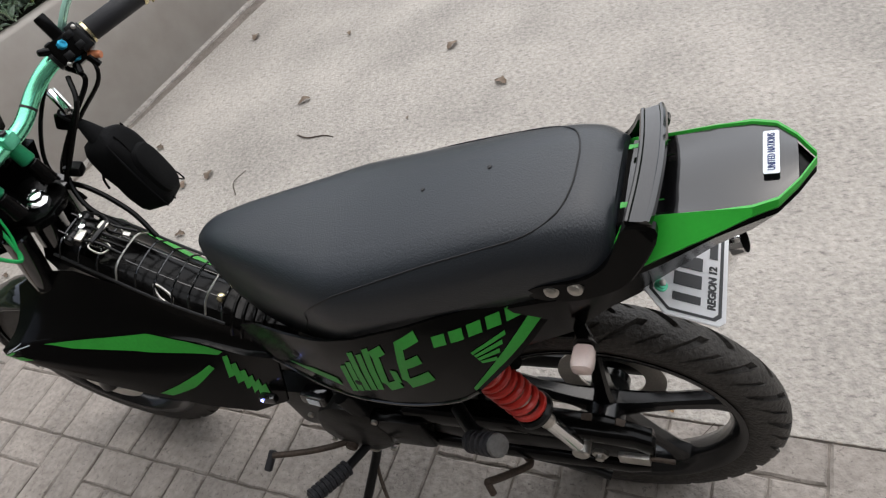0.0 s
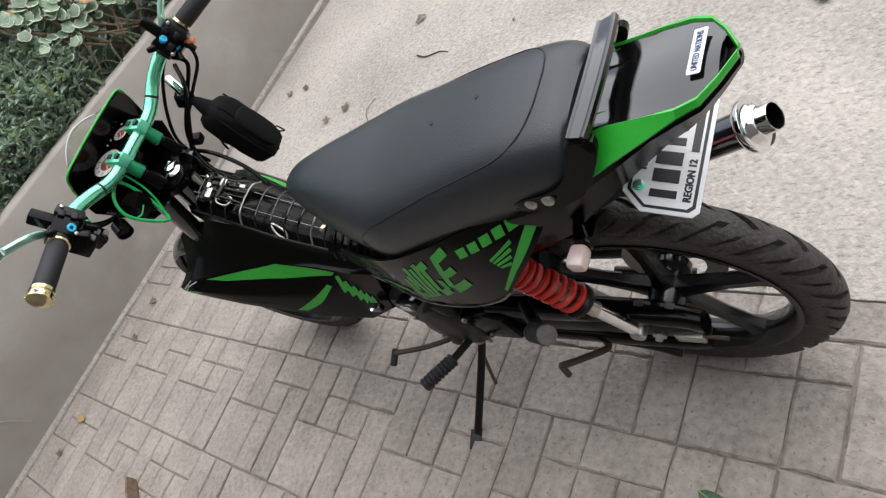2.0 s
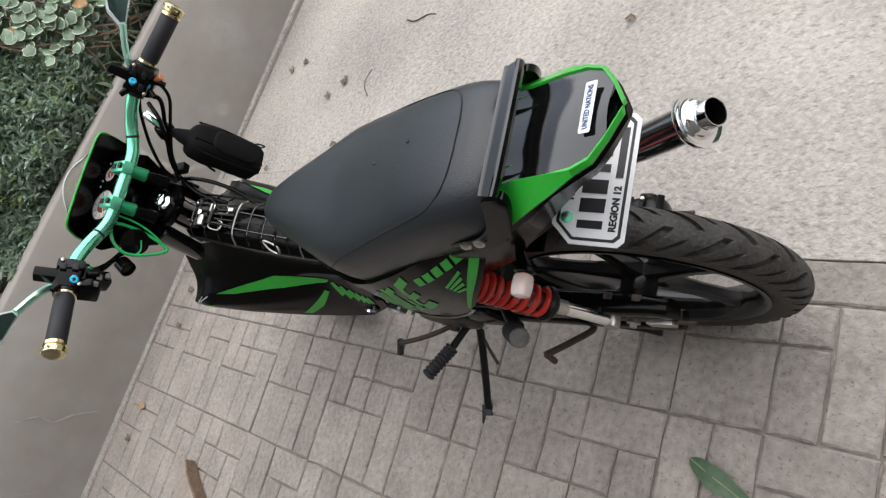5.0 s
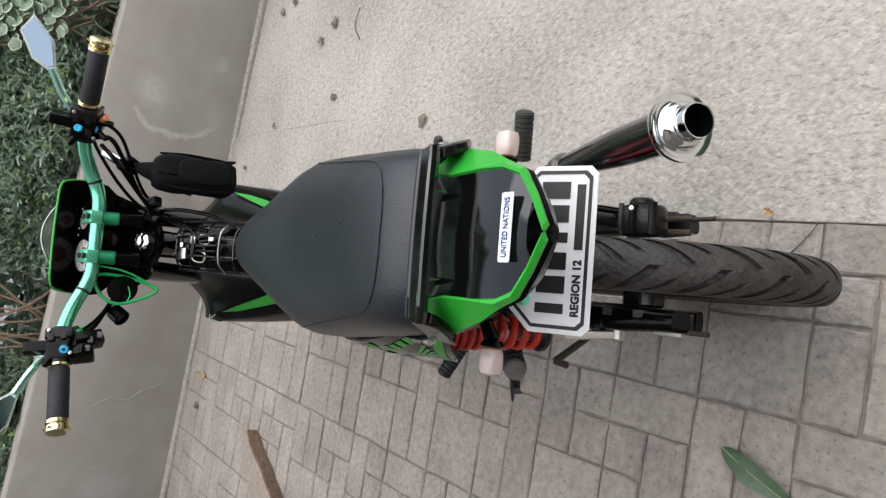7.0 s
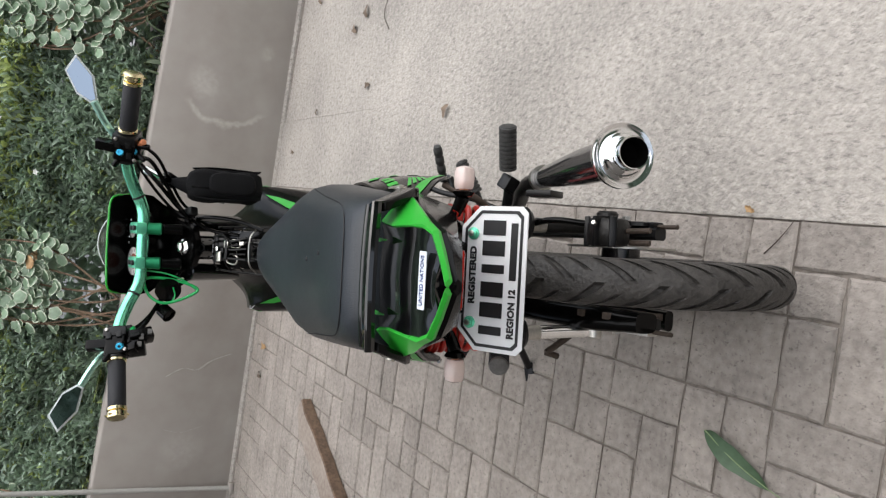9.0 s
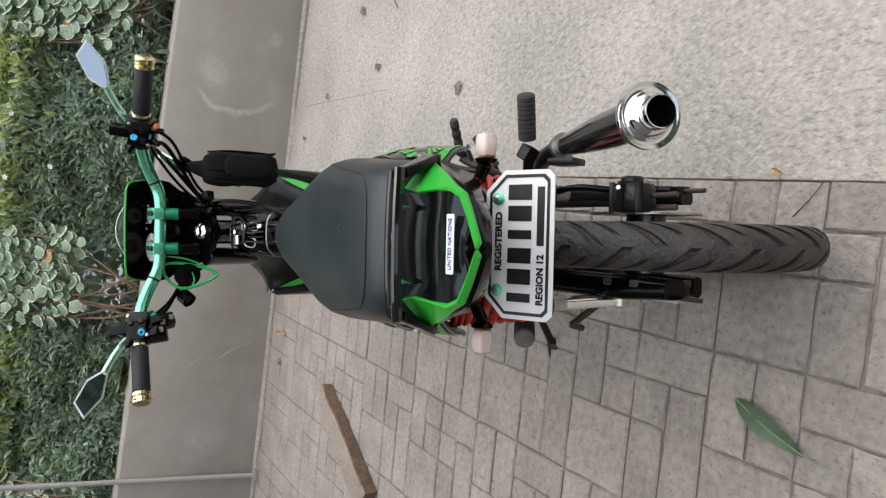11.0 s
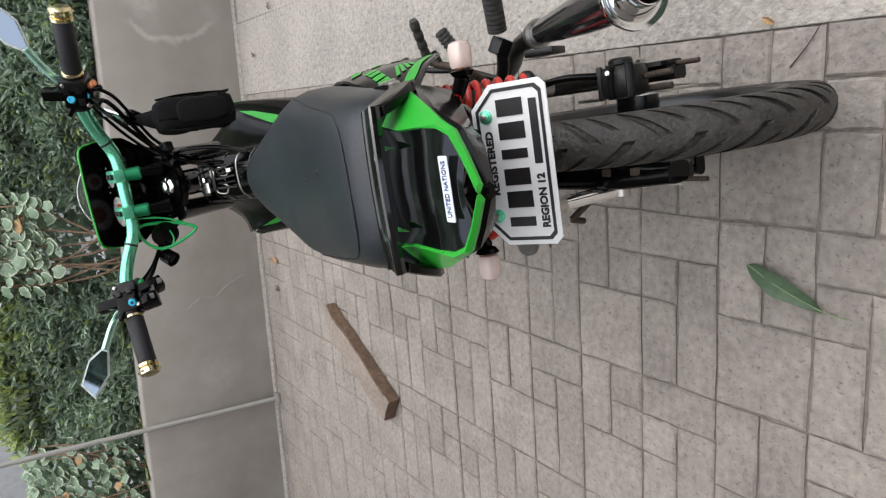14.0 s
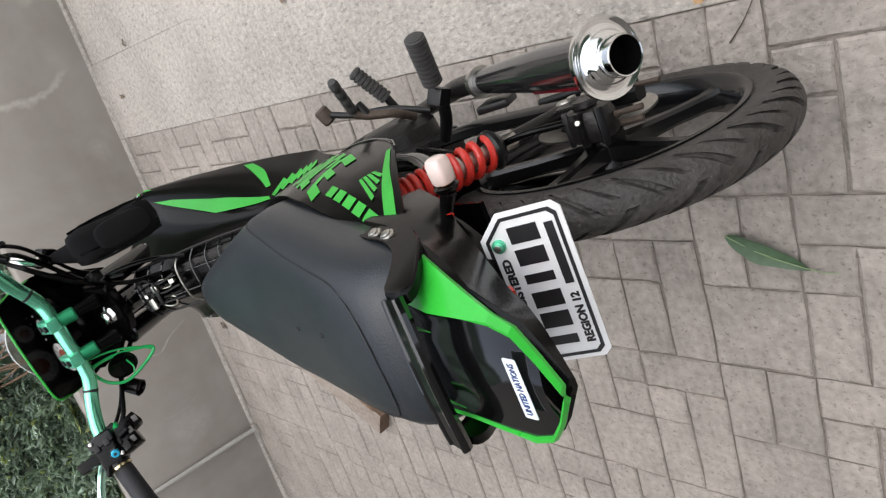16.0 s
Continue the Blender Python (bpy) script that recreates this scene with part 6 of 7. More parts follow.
# ---- pouch on the handlebar ----
pouch = bmesh.new()
sec = []
L_ = 0.205
for k in range(17):
    t = k / 16
    e = (1 - abs(2 * t - 1) ** 6.0) ** 0.40
    sec.append([V(math.copysign(abs(math.cos(a)) ** 0.50, math.cos(a)) * 0.036 * e * (1 + 0.06 * math.sin(9 * t + 2 * a) + 0.03 * math.sin(23 * t + 5 * a)), (t - 0.5) * L_, math.copysign(abs(math.sin(a)) ** 0.50, math.sin(a)) * 0.060 * e * (1 + 0.05 * math.sin(7 * t + 3 * a))) for a in [2 * math.pi * q / 28 for q in range(28)]])
loft(sec, pouch)
POUCH = basis((0.113, 0.819, 0.776), (1, 0.12, 0.05), (-0.10, 0.10, 1)) @ Matrix.Diagonal((1.0, 0.90, 0.74, 1.0))
bag = whole("pouch", pouch, M_CLOTH, "small black nylon pouch hanging from the handlebar", "bag", m=POUCH, angle=60)
part("zip", tube([(0.0365, -0.085, 0.028), (0.039, -0.04, 0.031), (0.040, 0.03, 0.031), (0.036, 0.085, 0.027)], 0.0022, seg=6), M_SATIN, bag)
part("zip", tube([(-0.012, -0.09, 0.050), (-0.014, -0.03, 0.056), (-0.012, 0.05, 0.056), (-0.010, 0.088, 0.048)], 0.0022, seg=6), M_SATIN, bag)
part("neck", tube([(0.0, 0.080, -0.004), (0.002, 0.098, -0.012), (0.007, 0.118, -0.026), (0.011, 0.132, -0.036)], (0.026, 0.0065), seg=12), M_CLOTH, bag, "gathered cloth neck")
part("strap", tube([(0.011, 0.130, -0.036), (0.022, 0.144, -0.044), (0.018, 0.162, -0.058), (0.006, 0.160, -0.060), (0.004, 0.142, -0.046)], 0.0028, seg=8, closed=True), M_CLOTH, bag, "black nylon loop")
part("strap_end", tube([(-0.02, 0.03, -0.054), (-0.025, 0.012, -0.072), (-0.028, -0.01, -0.078)], 0.003, seg=6), M_CLOTH, bag)
part("piping", tube([(-0.030, -0.088, 0.040), (-0.036, -0.03, 0.046), (-0.036, 0.04, 0.046), (-0.030, 0.086, 0.040)], 0.0024, seg=6), M_CLOTH, bag)
part("front_pocket", loft([[V(math.copysign(abs(math.cos(a)) ** 0.6, math.cos(a)) * 0.027 * k, -0.012 + math.copysign(abs(math.sin(a)) ** 0.6, math.sin(a)) * 0.060 * k, z) for a in [2 * math.pi * q / 20 for q in range(20)]] for z, k in ((0.045, 1.0), (0.062, 1.0), (0.071, 0.93), (0.075, 0.75))]), M_CLOTH, bag, "black zipped front pocket")
part("zip_pull", tube([(0.03, -0.07, 0.04), (0.036, -0.085, 0.052), (0.032, -0.06, 0.055)], 0.0018, seg=6, closed=True), M_CLOTH, bag)
part("side_pocket", box((0.012, 0.12, 0.06), (0.036, 0.0, -0.008), (0, 0, 0), 0.006), M_CLOTH, bag)

# ---- fallen leaves, wood, pole ----


def blade(length, width, curl, n=14, tip=1.5, wave=0.06):
    """A leaf along +x with a folded midrib and thin edge."""
    bm = bmesh.new()
    rows = []
    for i in range(n + 1):
        t = i / n
        w = width * (math.sin(math.pi * t ** 0.8) ** 0.8 if 0 < t < 1 else 0.02) * (1 + wave * math.sin(17 * t))
        z = 0.004 + curl * math.sin(math.pi * t) * (0.6 + 0.4 * math.sin(5 * t))
        rows.append([V(t * length, -w, z + 0.004), V(t * length, -w * 0.5, z + 0.0015), V(t * length, 0, z), V(t * length, w * 0.5, z + 0.0015), V(t * length, w, z + 0.003)])
    A = [[bm.verts.new(p) for p in r] for r in rows]
    B = [[bm.verts.new(p - V(0, 0, 0.0007)) for p in r] for r in rows]
    for i in range(n):
        for j in range(4):
            bm.faces.new((A[i][j], A[i + 1][j], A[i + 1][j + 1], A[i][j + 1]))
            bm.faces.new((B[i][j], B[i][j + 1], B[i + 1][j + 1], B[i + 1][j]))
        for j in (0, 4):
            bm.faces.new((A[i][j], B[i][j], B[i + 1][j], A[i + 1][j]))
    return bm


leaf_ang = math.degrees(math.atan2(-0.145, -0.075))
big = whole("fallen_leaf", blade(0.162, 0.0215, 0.014), M_MANGO, "long green fallen leaf lying on the paving", "leaf", m=pose(-0.300, -0.010, 0.002, 0, 0, leaf_ang), angle=60)
part("midrib", tube([(0, 0, 0.006), (0.08, 0, 0.0165), (0.158, 0, 0.006), (0.19, 0.006, 0.003), (0.205, 0.014, 0.003)], (0.0016, 0.0008), seg=6), M_MIDRIB, big, "pale midrib and stalk")

random.seed(5)


def crumpled(x, y, size, ang, mat=M_DRY, label="small dry brown leaf on the concrete"):
    return whole("dry_leaf", blade(size, size * 0.26, size * 0.22, 8, wave=0.25), mat, label, "leaf", group="dry leaves on the ground", m=pose(x, y, 0.0015, 0, 0, ang), angle=60)


for x, y, sz, an in ((0.932, 1.845, 0.055, 40), (0.679, 1.665, 0.045, 100), (0.511, 1.06, 0.05, 150), (1.172, 2.28, 0.05, 20), (0.46, 2.45, 0.04, 70), (2.05, 2.12, 0.07, 10), (1.465, 1.49, 0.06, 130), (1.413, 0.60, 0.06, 60), (1.70, 0.92, 0.065, -20), (1.203, 2.15, 0.05, 75), (0.975, 1.75, 0.06, 15), (0.86, 0.32, 0.035, 80), (1.95, 1.5, 0.04, 30), (1.25, 0.95, 0.02, 10), (0.62, 2.2, 0.03, 10), (-0.15, 2.5, 0.05, 80), (0.03, 2.5, 0.06, 95)):
    crumpled(x, y, sz, an)
crumpled(0.14, -0.075, 0.024, 60, M_TAN, "small tan dry leaf on the paving joint")
crumpled(0.963, -0.119, 0.07, 30, M_MANGO, "small green leaf on the concrete")
crumpled(-0.538, 2.564, 0.07, 85, M_TAN, "brown dry leaf beside the wall")
crumpled(-0.70, 2.60, 0.05, 60)
crumpled(0.296, 0.354, 0.055, 100, M_BIGLEAF, "small yellow-green leaf on the concrete")


def twig(pts, r=0.0016):
    whole("twig", tube(pts, (r, r * 0.5), seg=6), M_RUST, "thin dry twig lying on the ground", "twig", group="twigs on the ground")


twig([(1.215, 1.43, 0.004), (1.19, 1.37, 0.006), (1.20, 1.30, 0.004), (1.185, 1.25, 0.004)], 0.0035)
twig([(0.06, -0.10, 0.004), (0.09, -0.13, 0.006), (0.125, -0.155, 0.004)], 0.0015)
twig([(0.88, 1.55, 0.004), (0.95, 1.60, 0.006), (1.02, 1.58, 0.004)], 0.002)

plank = bmesh.new()
a, b = V(-0.668, 1.950, 0), V(-0.978, 1.462, 0)
dd = (b - a)
ln = dd.length
secs = []
for k in range(17):
    t = k / 16
    h = 0.050 + 0.0025 * math.sin(7 * t + 1) - 0.010 * max(0.0, 0.12 - t) / 0.12
    left = -0.104 - 0.020 * math.sin(2.2 * t + 0.3) + 0.003 * math.sin(31 * t)
    right = 0.004 * math.sin(5 * t) + 0.002 * math.sin(23 * t)
    slant = 0.05 * (1 - t) ** 6
    secs.append([V(t * ln + slant, left, 0.001), V(t * ln + slant, left, h * 0.82), V(t * ln + slant, left + 0.006, h * 0.96), V(t * ln, left * 0.5, h + 0.0015 * math.sin(19 * t)), V(t * ln, right - 0.007, h), V(t * ln, right - 0.001, h * 0.93), V(t * ln, right, 0.001)])
loft(secs, plank)
for f in plank.faces:
    c = f.calc_center_median()
    f.material_index = 1 if c.y > -0.008 or (len(f.verts) > 4 and c.x > 0.3) else 0
whole("wood_offcut", plank, (M_WOOD, M_BARK), "weathered wooden offcut with a dark brown edge on the paving", "wood", m=pose(a.x, a.y, 0.002, 0, 0, math.degrees(math.atan2(dd.y, dd.x))), angle=30)
pole = whole("pole", rod((-1.365, 2.885, 0.0), (-1.225, 2.93, 2.2), 0.0125, seg=18), M_POLE, "thin grey pipe standing against the planter wall", "pipe")
part("pole_foot", box((0.06, 0.05, 0.02), (-1.365, 2.885, 0.012), (0, 0, 10), 0.004), M_WALL, pole)

# ---- planting behind the wall ----
WALL_I = WALL


def fast_leaves(name, specs, mats, label, category, kind="stuff", parent=None):
    """Many small leaves in one mesh: specs of (centre, direction, normal, length, width, material)."""
    verts, faces, mis = [], [], []
    for c, d, n, ln, w, mi in specs:
        s = d.cross(n).normalized()
        k = len(verts)
        for t, q, lift in ((0, 0, 0), (0.35, -1, 0.10), (0.35, 0, -0.02), (0.35, 1, 0.10), (0.72, -0.75, 0.05), (0.72, 0, -0.06), (0.72, 0.75, 0.05), (1.0, 0, -0.2)):
            verts.append(c + d * (ln * t) + s * (w * q) + n * (lift * ln))
        for f in ((0, 2, 1), (0, 3, 2), (1, 2, 5, 4), (2, 3, 6, 5), (4, 5, 7), (5, 6, 7)):
            faces.append([k + i for i in f])
            mis.append(mi)
    me = bpy.data.meshes.new(name)
    me.from_pydata(verts, [], faces)
    for m in mats:
        me.materials.append(m)
    me.polygons.foreach_set("material_index", mis)
    me.polygons.foreach_set("use_smooth", [True] * len(faces))
    ob = new(name, me)
    ob.matrix_world = WALL_I
    if parent is None:
        tagged(ob, label, category, kind=kind)
    return ob


def rnd_dir(rng, up=0.3):
    a, z = rng.uniform(0, 2 * math.pi), rng.uniform(-0.5 + up, 1)
    r = math.sqrt(max(0, 1 - min(1, z * z)))
    return V(r * math.cos(a), r * math.sin(a), z).normalized()


def hedge_height(x, y):
    """Top of the hedge over the planter soil."""
    return 0.20 * noise.noise(V(x * 1.3, y * 2, 3)) + 0.10 * noise.noise(V(x * 4, y * 4, 7))


def in_gap(x):
    """Stretches of the bed held by the round-leaved plants instead."""
    return -0.56 < x < -0.14 or 0.85 < x < 1.36 or -2.0 < x < -1.42


def hedge(rng, x0, x1, n):
    specs = []
    while len(specs) < n:
        x = rng.uniform(x0, x1)
        if in_gap(x) and rng.random() < 0.93:
            continue
        front = rng.random() < 0.62
        if front:
            z = rng.uniform(0.60, 1.30)
            y = 0.16 + 0.42 * ((z - 0.6) / 0.8) ** 1.3 + 0.09 * noise.noise(V(x * 3.2, z * 3.2, 1)) + 0.05 * noise.noise(V(x * 9, z * 9, 4)) + rng.uniform(-0.05, 0.05)
            out = V(rng.uniform(-0.5, 0.5), -0.75, 0.55)
        else:
            y = rng.uniform(0.35, 1.0)
            z = 1.22 + 0.5 * hedge_height(x, y) + rng.uniform(-0.10, 0.03)
            out = V(rng.uniform(-0.5, 0.5), rng.uniform(-0.5, 0.2), 0.9)
        d = (out + rnd_dir(rng) * 1.1).normalized()
        nn = (V(0, -0.3, 1) + rnd_dir(rng) * 0.8)
        nn = (nn - d * nn.dot(d)).normalized()
        young = rng.random() < (0.05 + 0.62 * max(0, (z - 1.04) / 0.22))
        specs.append((V(x, y, z), d, nn, rng.uniform(0.038, 0.070), rng.uniform(0.0072, 0.0118), 1 if young else 0))
    return specs


rng = random.Random(11)
for k, (x0, x1, n) in enumerate(((-4.0, -1.95, 6000), (-1.5, -0.50, 22000), (-0.20, 0.92, 25000), (1.28, 2.6, 17000), (2.6, 4.2, 4500))):
    fast_leaves("hedge", hedge(rng, x0, x1, n), (M_LEAF, M_LEAFY), "dense green hedge of narrow leaves with yellow-green tips", "hedge")


inner = []
while len(inner) < 9000:
    x, y, z = rng.uniform(-4, 4.2), rng.uniform(0.45, 1.1), rng.uniform(0.55, 1.22)
    d = rnd_dir(rng)
    n_ = rnd_dir(rng)
    n_ = (n_ - d * n_.dot(d)).normalized()
    inner.append((V(x, y, z), d, n_, rng.uniform(0.07, 0.12), rng.uniform(0.016, 0.026), 0))
fast_leaves("hedge", inner, (M_LEAF, M_LEAFY), "shaded inner leaves of the green hedge", "hedge")


def disc_leaf(bm, c, n, r, rng, mi=0):
    """A round wavy leaf with a cream margin."""
    d, s, u = axes(n)
    k = 14
    ph = rng.uniform(0, 6)
    inner, outer = [], []
    for i in range(k):
        a = 2 * math.pi * i / k
        w = 1 + 0.10 * math.sin(5 * a + ph) + 0.05 * math.sin(3 * a)
        inner.append(c + (s * math.cos(a) + u * math.sin(a)) * r * 0.88 * w + d * 0.10 * r)
        outer.append(c + (s * math.cos(a) + u * math.sin(a)) * r * w + d * (0.02 + 0.10 * math.sin(5 * a + ph)) * r)
    ce = bm.verts.new(c - d * 0.05 * r)
    ri, ro = add_ring(bm, inner), add_ring(bm, outer)
    for i in range(k):
        j = (i + 1) % k
        f = bm.faces.new((ce, ri[i], ri[j]))
        f.material_index = mi
        f = bm.faces.new((ri[i], ro[i], ro[j], ri[j]))
        f.material_index = mi or 1


def round_plant(rng, x0, x1, n, z0=0.72, z1=1.38, y0=0.12, y1=0.42):
    root = thing("round_leaved_shrub", "shrub with round green leaves edged in cream behind the wall", "shrub", group="round-leaved shrubs in the planter", m=WALL @ pose((x0 + x1) / 2, 0.45, 0.52))
    inv = root.matrix_world.inverted() @ WALL
    bm = bmesh.new()
    for i in range(n):
        z = z0 + (z1 - z0) * rng.random() ** 0.8
        x = rng.uniform(x0, x1)
        y = y0 + (y1 - y0) * ((z - z0) / (z1 - z0)) + rng.uniform(-0.05, 0.10)
        nn = (V(rng.uniform(-0.6, 0.6), -0.7, 0.75) + rnd_dir(rng) * 0.35).normalized()
        disc_leaf(bm, inv @ V(x, y, z), nn, rng.uniform(0.019, 0.034), rng, 2 if i % 53 == 7 else 0)
    part("leaves", bm, (M_ROUND, M_ROUNDEDGE, M_TAN), root, "round leaves with cream margins", angle=70)
    for i in range(10):
        xb, xt = rng.uniform(x0, x1), rng.uniform(x0, x1)
        pts = [(xb, 0.20, 0.55), ((xb + xt) / 2 + rng.uniform(-0.05, 0.05), 0.16, 0.72), (xt, 0.24, 1.0), (xt + rng.uniform(-0.08, 0.08), 0.40, 1.25)]
        part("stem", tube([inv @ V(*p) for p in pts], (0.007, 0.0035), seg=7, n=4), M_TWIG, root, "pale brown stem")


round_plant(rng, -0.58, -0.10, 330, 0.92, 1.36, 0.18, 0.42)
round_plant(rng, 0.80, 1.38, 600, 0.78, 1.36)
round_plant(rng, -2.05, -1.38, 420, 0.76, 1.26)
round_plant(rng, 2.1, 2.5, 50, 0.8, 1.3)


def strap_tuft(rng, x, y, z, n):
    root = thing("strap_leaved_plant", "tuft of thin arching leaves hanging over the wall", "plant", group="strap-leaved plants in the planter", m=WALL @ pose(x, y, z))
    for i in range(n):
        a = rng.uniform(-math.pi, 0.2)
        l = rng.uniform(0.12, 0.24)
        d = V(math.cos(a), math.sin(a) * 0.7, 0)
        pts = [V(0, 0, 0), d * l * 0.4 + V(0, 0, l * 0.45), d * l * 0.8 + V(0, 0, l * 0.40), d * l + V(0, 0, l * 0.12)]
        part("blade", tube(pts, 0.004, seg=6, n=4, flat=(0.0055, 0.0009)), M_STRAP, root)


for x in (0.80, 0.95, 1.1, 1.3):
    strap_tuft(rng, x, 0.17, 0.60, 7)
bigp = thing("broad_leaved_plant", "low plant with broad yellow-green leaves by the wall top", "plant", m=WALL @ pose(-0.80, 0.18, 0.60))
for ang, l in ((200, 0.15), (255, 0.17), (300, 0.13), (160, 0.12), (340, 0.12)):
    b = blade(l, l * 0.26, 0.03, 10)
    bmesh.ops.transform(b, matrix=pose(0, 0, 0.05, 0, -28, ang), verts=b.verts)
    part("leaf", b, M_BIGLEAF, bigp, "broad yellow-green leaf", angle=60)
bigq = thing("broad_leaved_plant", "low plant with broad yellow-green leaves by the wall top", "plant", m=WALL @ pose(-1.62, 0.16, 0.62))
for ang, l in ((210, 0.14), (265, 0.16), (315, 0.12), (180, 0.12)):
    b = blade(l, l * 0.34, 0.03, 10)
    bmesh.ops.transform(b, matrix=pose(0, 0, 0.04, 0, -24, ang), verts=b.verts)
    part("leaf", b, M_BIGLEAF, bigq, "broad yellow-green leaf", angle=60)


def flower(x, y, z):
    root = thing("flower", "small white five-petalled flower on the hedge", "flower", group="white flowers on the hedge", m=WALL @ pose(x, y, z, 55, 0, rng.uniform(-30, 30)))
    for k in range(5):
        b = blade(0.018, 0.0065, 0.002, 5, wave=0)
        bmesh.ops.transform(b, matrix=pose(0, 0, 0, 0, -12, 72 * k), verts=b.verts)
        part("petal", b, M_PETAL, root)


for x, y, z in ((0.42, 0.42, 1.25), (0.46, 0.44, 1.28), (0.30, 0.48, 1.38), (0.12, 0.40, 1.30), (-0.55, 0.45, 1.28), (-0.62, 0.40, 1.20), (-0.95, 0.48, 1.36), (0.52, 0.52, 1.40), (1.42, 0.50, 1.36), (-0.85, 0.5, 1.38), (0.2, 0.3, 1.08), (1.55, 0.4, 1.2)):
    flower(x, y - 0.06, min(z, 1.26))

# ---- paving blocks ----
random.seed(21)
MESHES = {}


def block_mesh(w, h):
    """A block with a worn, slightly uneven outline; four kinds for each size."""
    key = (round(w, 3), round(h, 3), random.randrange(4))
    if key not in MESHES:
        own = bmesh.new()
        n = 4
        outline = []
        for (ax, ay), (bx, by) in (((-1, -1), (1, -1)), ((1, -1), (1, 1)), ((1, 1), (-1, 1)), ((-1, 1), (-1, -1))):
            for i in range(n):
                t = i / n
                j = 0.0028 if i else 0.0040
                outline.append(V((ax + (bx - ax) * t) * w / 2 + random.uniform(-j, j) * 0.7, (ay + (by - ay) * t) * h / 2 + random.uniform(-j, j) * 0.7, 0))
        low = add_ring(own, [V(p.x, p.y, -0.012) for p in outline])
        mid = add_ring(own, [V(p.x, p.y, -0.0040 + random.uniform(-0.0006, 0.0008)) for p in outline])
        worn = [random.uniform(0.005, 0.012) for _ in outline]
        top = add_ring(own, [V(p.x * (1 - k / w), p.y * (1 - k / h), 0) for p, k in zip(outline, worn)])
        bridge(own, low, mid, 1)
        bridge(own, mid, top)
        cap(own, top)
        me = bpy.data.meshes.new("paving_block")
        own.to_mesh(me)
        own.free()
        me.materials.append(M_PAVER)
        me.materials.append(M_JOINT)
        MESHES[key] = me
    return MESHES[key]


paving = thing("pavement_blocks", "stamped concrete paving blocks of mixed sizes with dark joints", "pavement", kind="structure", m=PAVE)
U = 0.0975
GAP = 0.0044
LANES = [0.0, -0.355] + [-0.355 - 0.392 * k for k in range(1, 7)]
pieces, dusted = [], []
# the stamped mat, four columns wide and eight rows long: column, row, width, length; it repeats in every lane
MAT = "0012 1031 1111 2121 0221 0321 2222 0412 1431 1511 2521 0611 1611 0721 2622"


def fill_lane(out, x1, x0, y0, y1, rng2):
    """The mat laid end to end between two long joints, each cross joint a little off."""
    q = (x1 - x0) / 4
    y = y0
    while y < y1 - 0.01:
        skew = [0.0] + [rng2.uniform(-0.04, 0.04) * q for _ in range(3)] + [0.0]
        for code in MAT.split():
            cx, cy, w, h = (int(c) for c in code)
            if y + (cy + h) * U < y1:
                out.append((x1 - (cx + w) * q + skew[cx + w], x1 - cx * q + skew[cx], y + cy * U, y + (cy + h) * U))
        y += 8 * U


rng3 = random.Random(8)
FIRST = -0.358 - 8 * U * 7
for x1, x0 in zip(LANES, LANES[1:]):
    fill_lane(pieces, x1, x0, FIRST, 2.95 - 0.06 * x0, rng3)
fill_lane(dusted, 0.335, 0.0, -0.358 + 16 * U, 2.78, rng3)
WINV = WALL.inverted()
near, far = [], []
for p in pieces:
    cx, cy = (p[0] + p[1]) / 2, (p[2] + p[3]) / 2
    # blocks at the wall are cut along its foot
    over = (WINV @ (PAVE @ V(cx, p[3], 0))).y + 0.03
    if over > 0:
        p = (p[0], p[1], p[2], p[3] - over)
        if p[3] - p[2] < 0.02:
            continue
    (near if (-0.6 < cy < 1.7 and cx > -1.3) else far).append(p)
near.sort(key=lambda p: p[2] - 0.5 * p[0])
far = near[290:] + far
near = near[:290]
for p in near:
    w, h = p[1] - p[0] - GAP, p[3] - p[2] - GAP
    ob = new("block", block_mesh(w, h))
    ob.parent = paving
    ob.location = ((p[0] + p[1]) / 2, (p[2] + p[3]) / 2, random.uniform(-0.0012, 0.0012))
    ob.rotation_euler = (random.uniform(-0.004, 0.004), random.uniform(-0.004, 0.004), random.uniform(-0.006, 0.006))
vs, fs = [], []
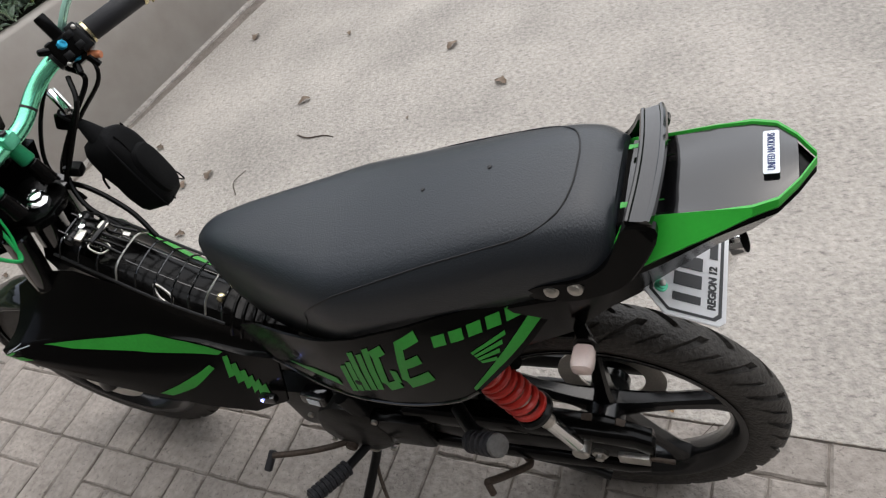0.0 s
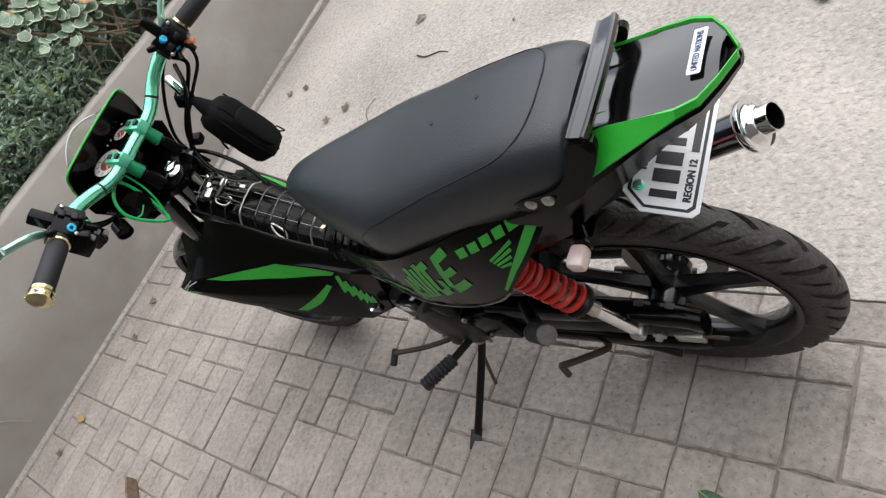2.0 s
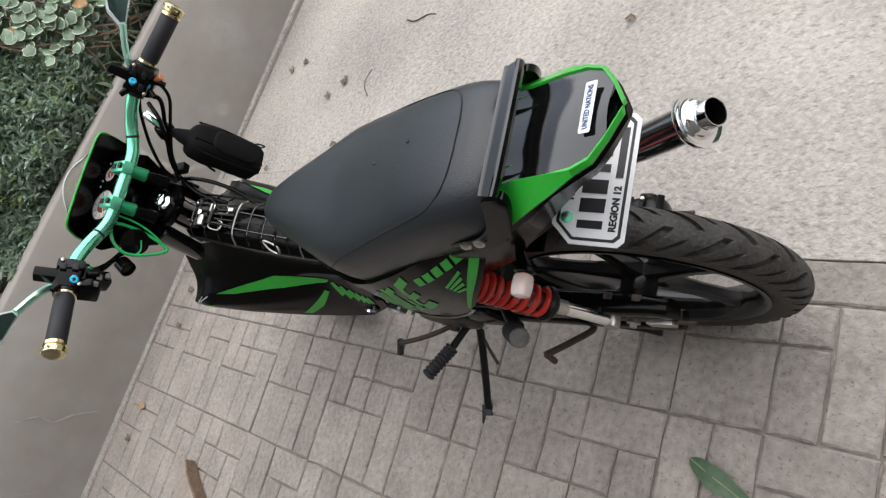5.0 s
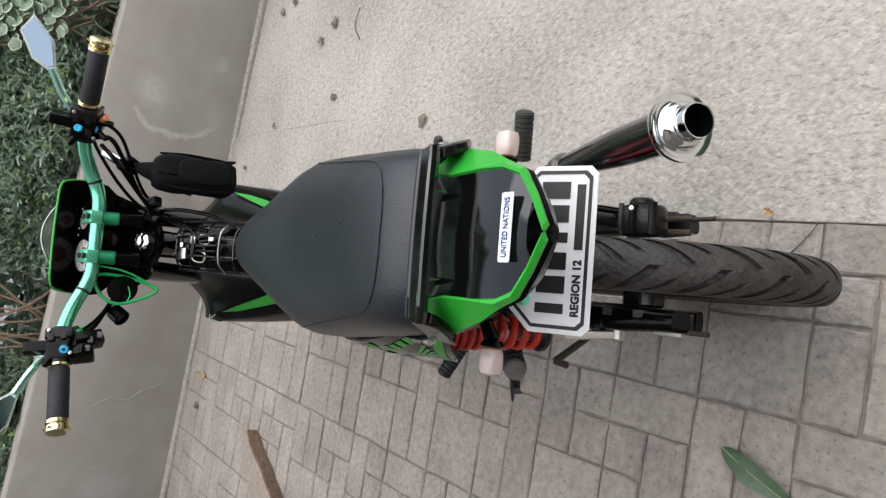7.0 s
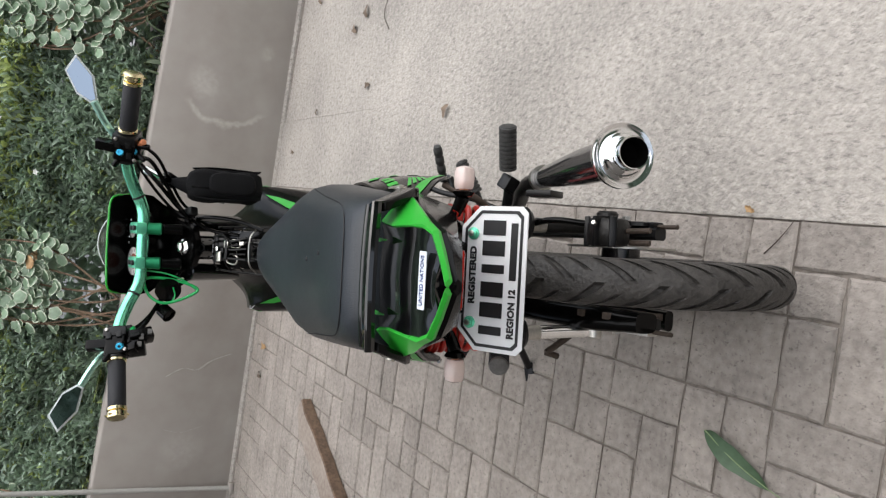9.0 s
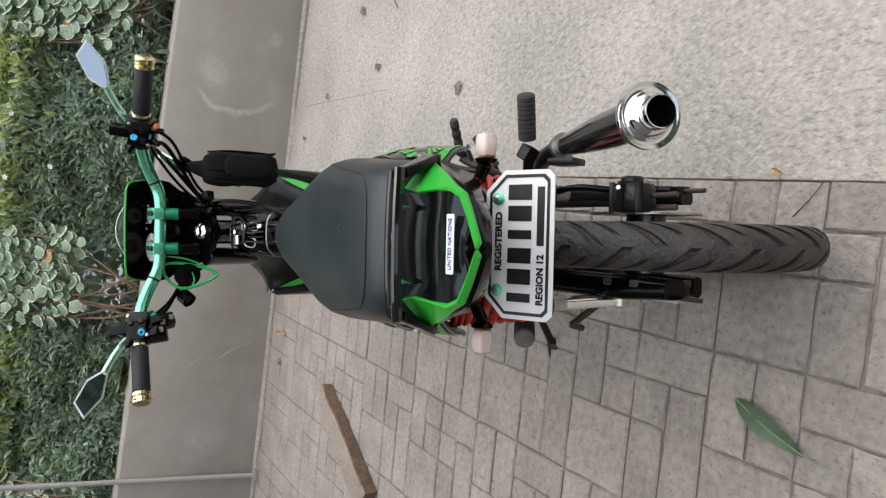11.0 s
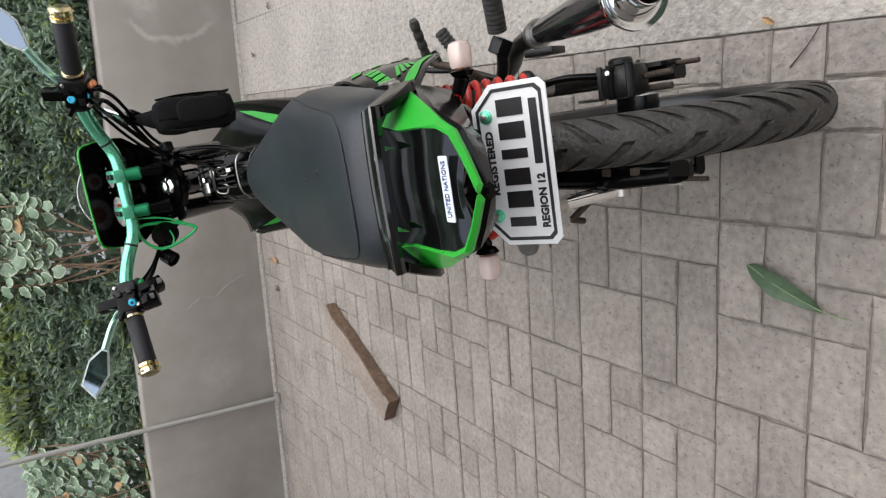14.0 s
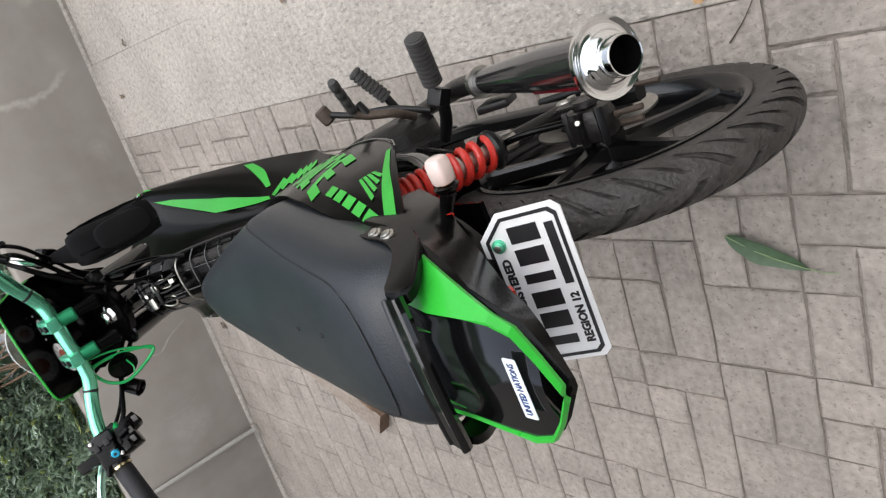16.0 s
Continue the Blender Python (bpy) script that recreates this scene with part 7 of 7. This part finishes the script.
for p in far:
    w, h = (p[1] - p[0] - GAP) / 2, (p[3] - p[2] - GAP) / 2
    cx, cy, z = (p[0] + p[1]) / 2, (p[2] + p[3]) / 2, random.uniform(-0.0012, 0.0012)
    k = len(vs)
    vs += [(cx + a * w, cy + b * h, z - 0.02) for a, b in ((-1, -1), (1, -1), (1, 1), (-1, 1))]
    vs += [(cx + a * w, cy + b * h, z - 0.0045) for a, b in ((-1, -1), (1, -1), (1, 1), (-1, 1))]
    vs += [(cx + a * (w - 0.0045), cy + b * (h - 0.0045), z) for a, b in ((-1, -1), (1, -1), (1, 1), (-1, 1))]
    for o in (0, 4):
        fs += [(k + o + i, k + o + (i + 1) % 4, k + o + 4 + (i + 1) % 4, k + o + 4 + i) for i in range(4)]
    fs.append((k + 8, k + 9, k + 10, k + 11))
me = bpy.data.meshes.new("far_blocks")
me.from_pydata(vs, [], fs)
me.materials.append(M_PAVER)
me.materials.append(M_JOINT)
me.polygons.foreach_set("material_index", [0 if i % 9 > 3 else 1 for i in range(len(fs))])
fb = new("far_blocks", me)
fb.parent = paving
tagged(fb, kind="stuff")
# blocks under a skim of cement beyond the long joint, level with the slab
old = thing("pavement_dusted", "paving blocks skimmed over with pale cement, their joints nearly filled", "pavement", kind="structure", m=PAVE)
for p in dusted:
    if (WINV @ (PAVE @ V((p[0] + p[1]) / 2, p[3], 0))).y > -0.03:
        continue
    w, h = p[1] - p[0] - 0.002, p[3] - p[2] - 0.002
    own = bmesh.new()
    slab_poly([(-w / 2, -h / 2), (w / 2, -h / 2), (w / 2, h / 2), (-w / 2, h / 2)], 0.006, bevel=0.0022, bm=own)
    ob = part("block", own, M_SLAB, old)
    ob.location = ((p[0] + p[1]) / 2, (p[2] + p[3]) / 2, 0.0006 + random.uniform(-0.0005, 0.0005))
skim = whole("pavement_bed", box((0.336, 1.62, 0.004), (0.1675, 2.012, -0.0018), (0, 0, 0), 0.0), M_SLAB, "pale cement filling the joints between the skimmed blocks", "pavement", kind="structure", m=PAVE)
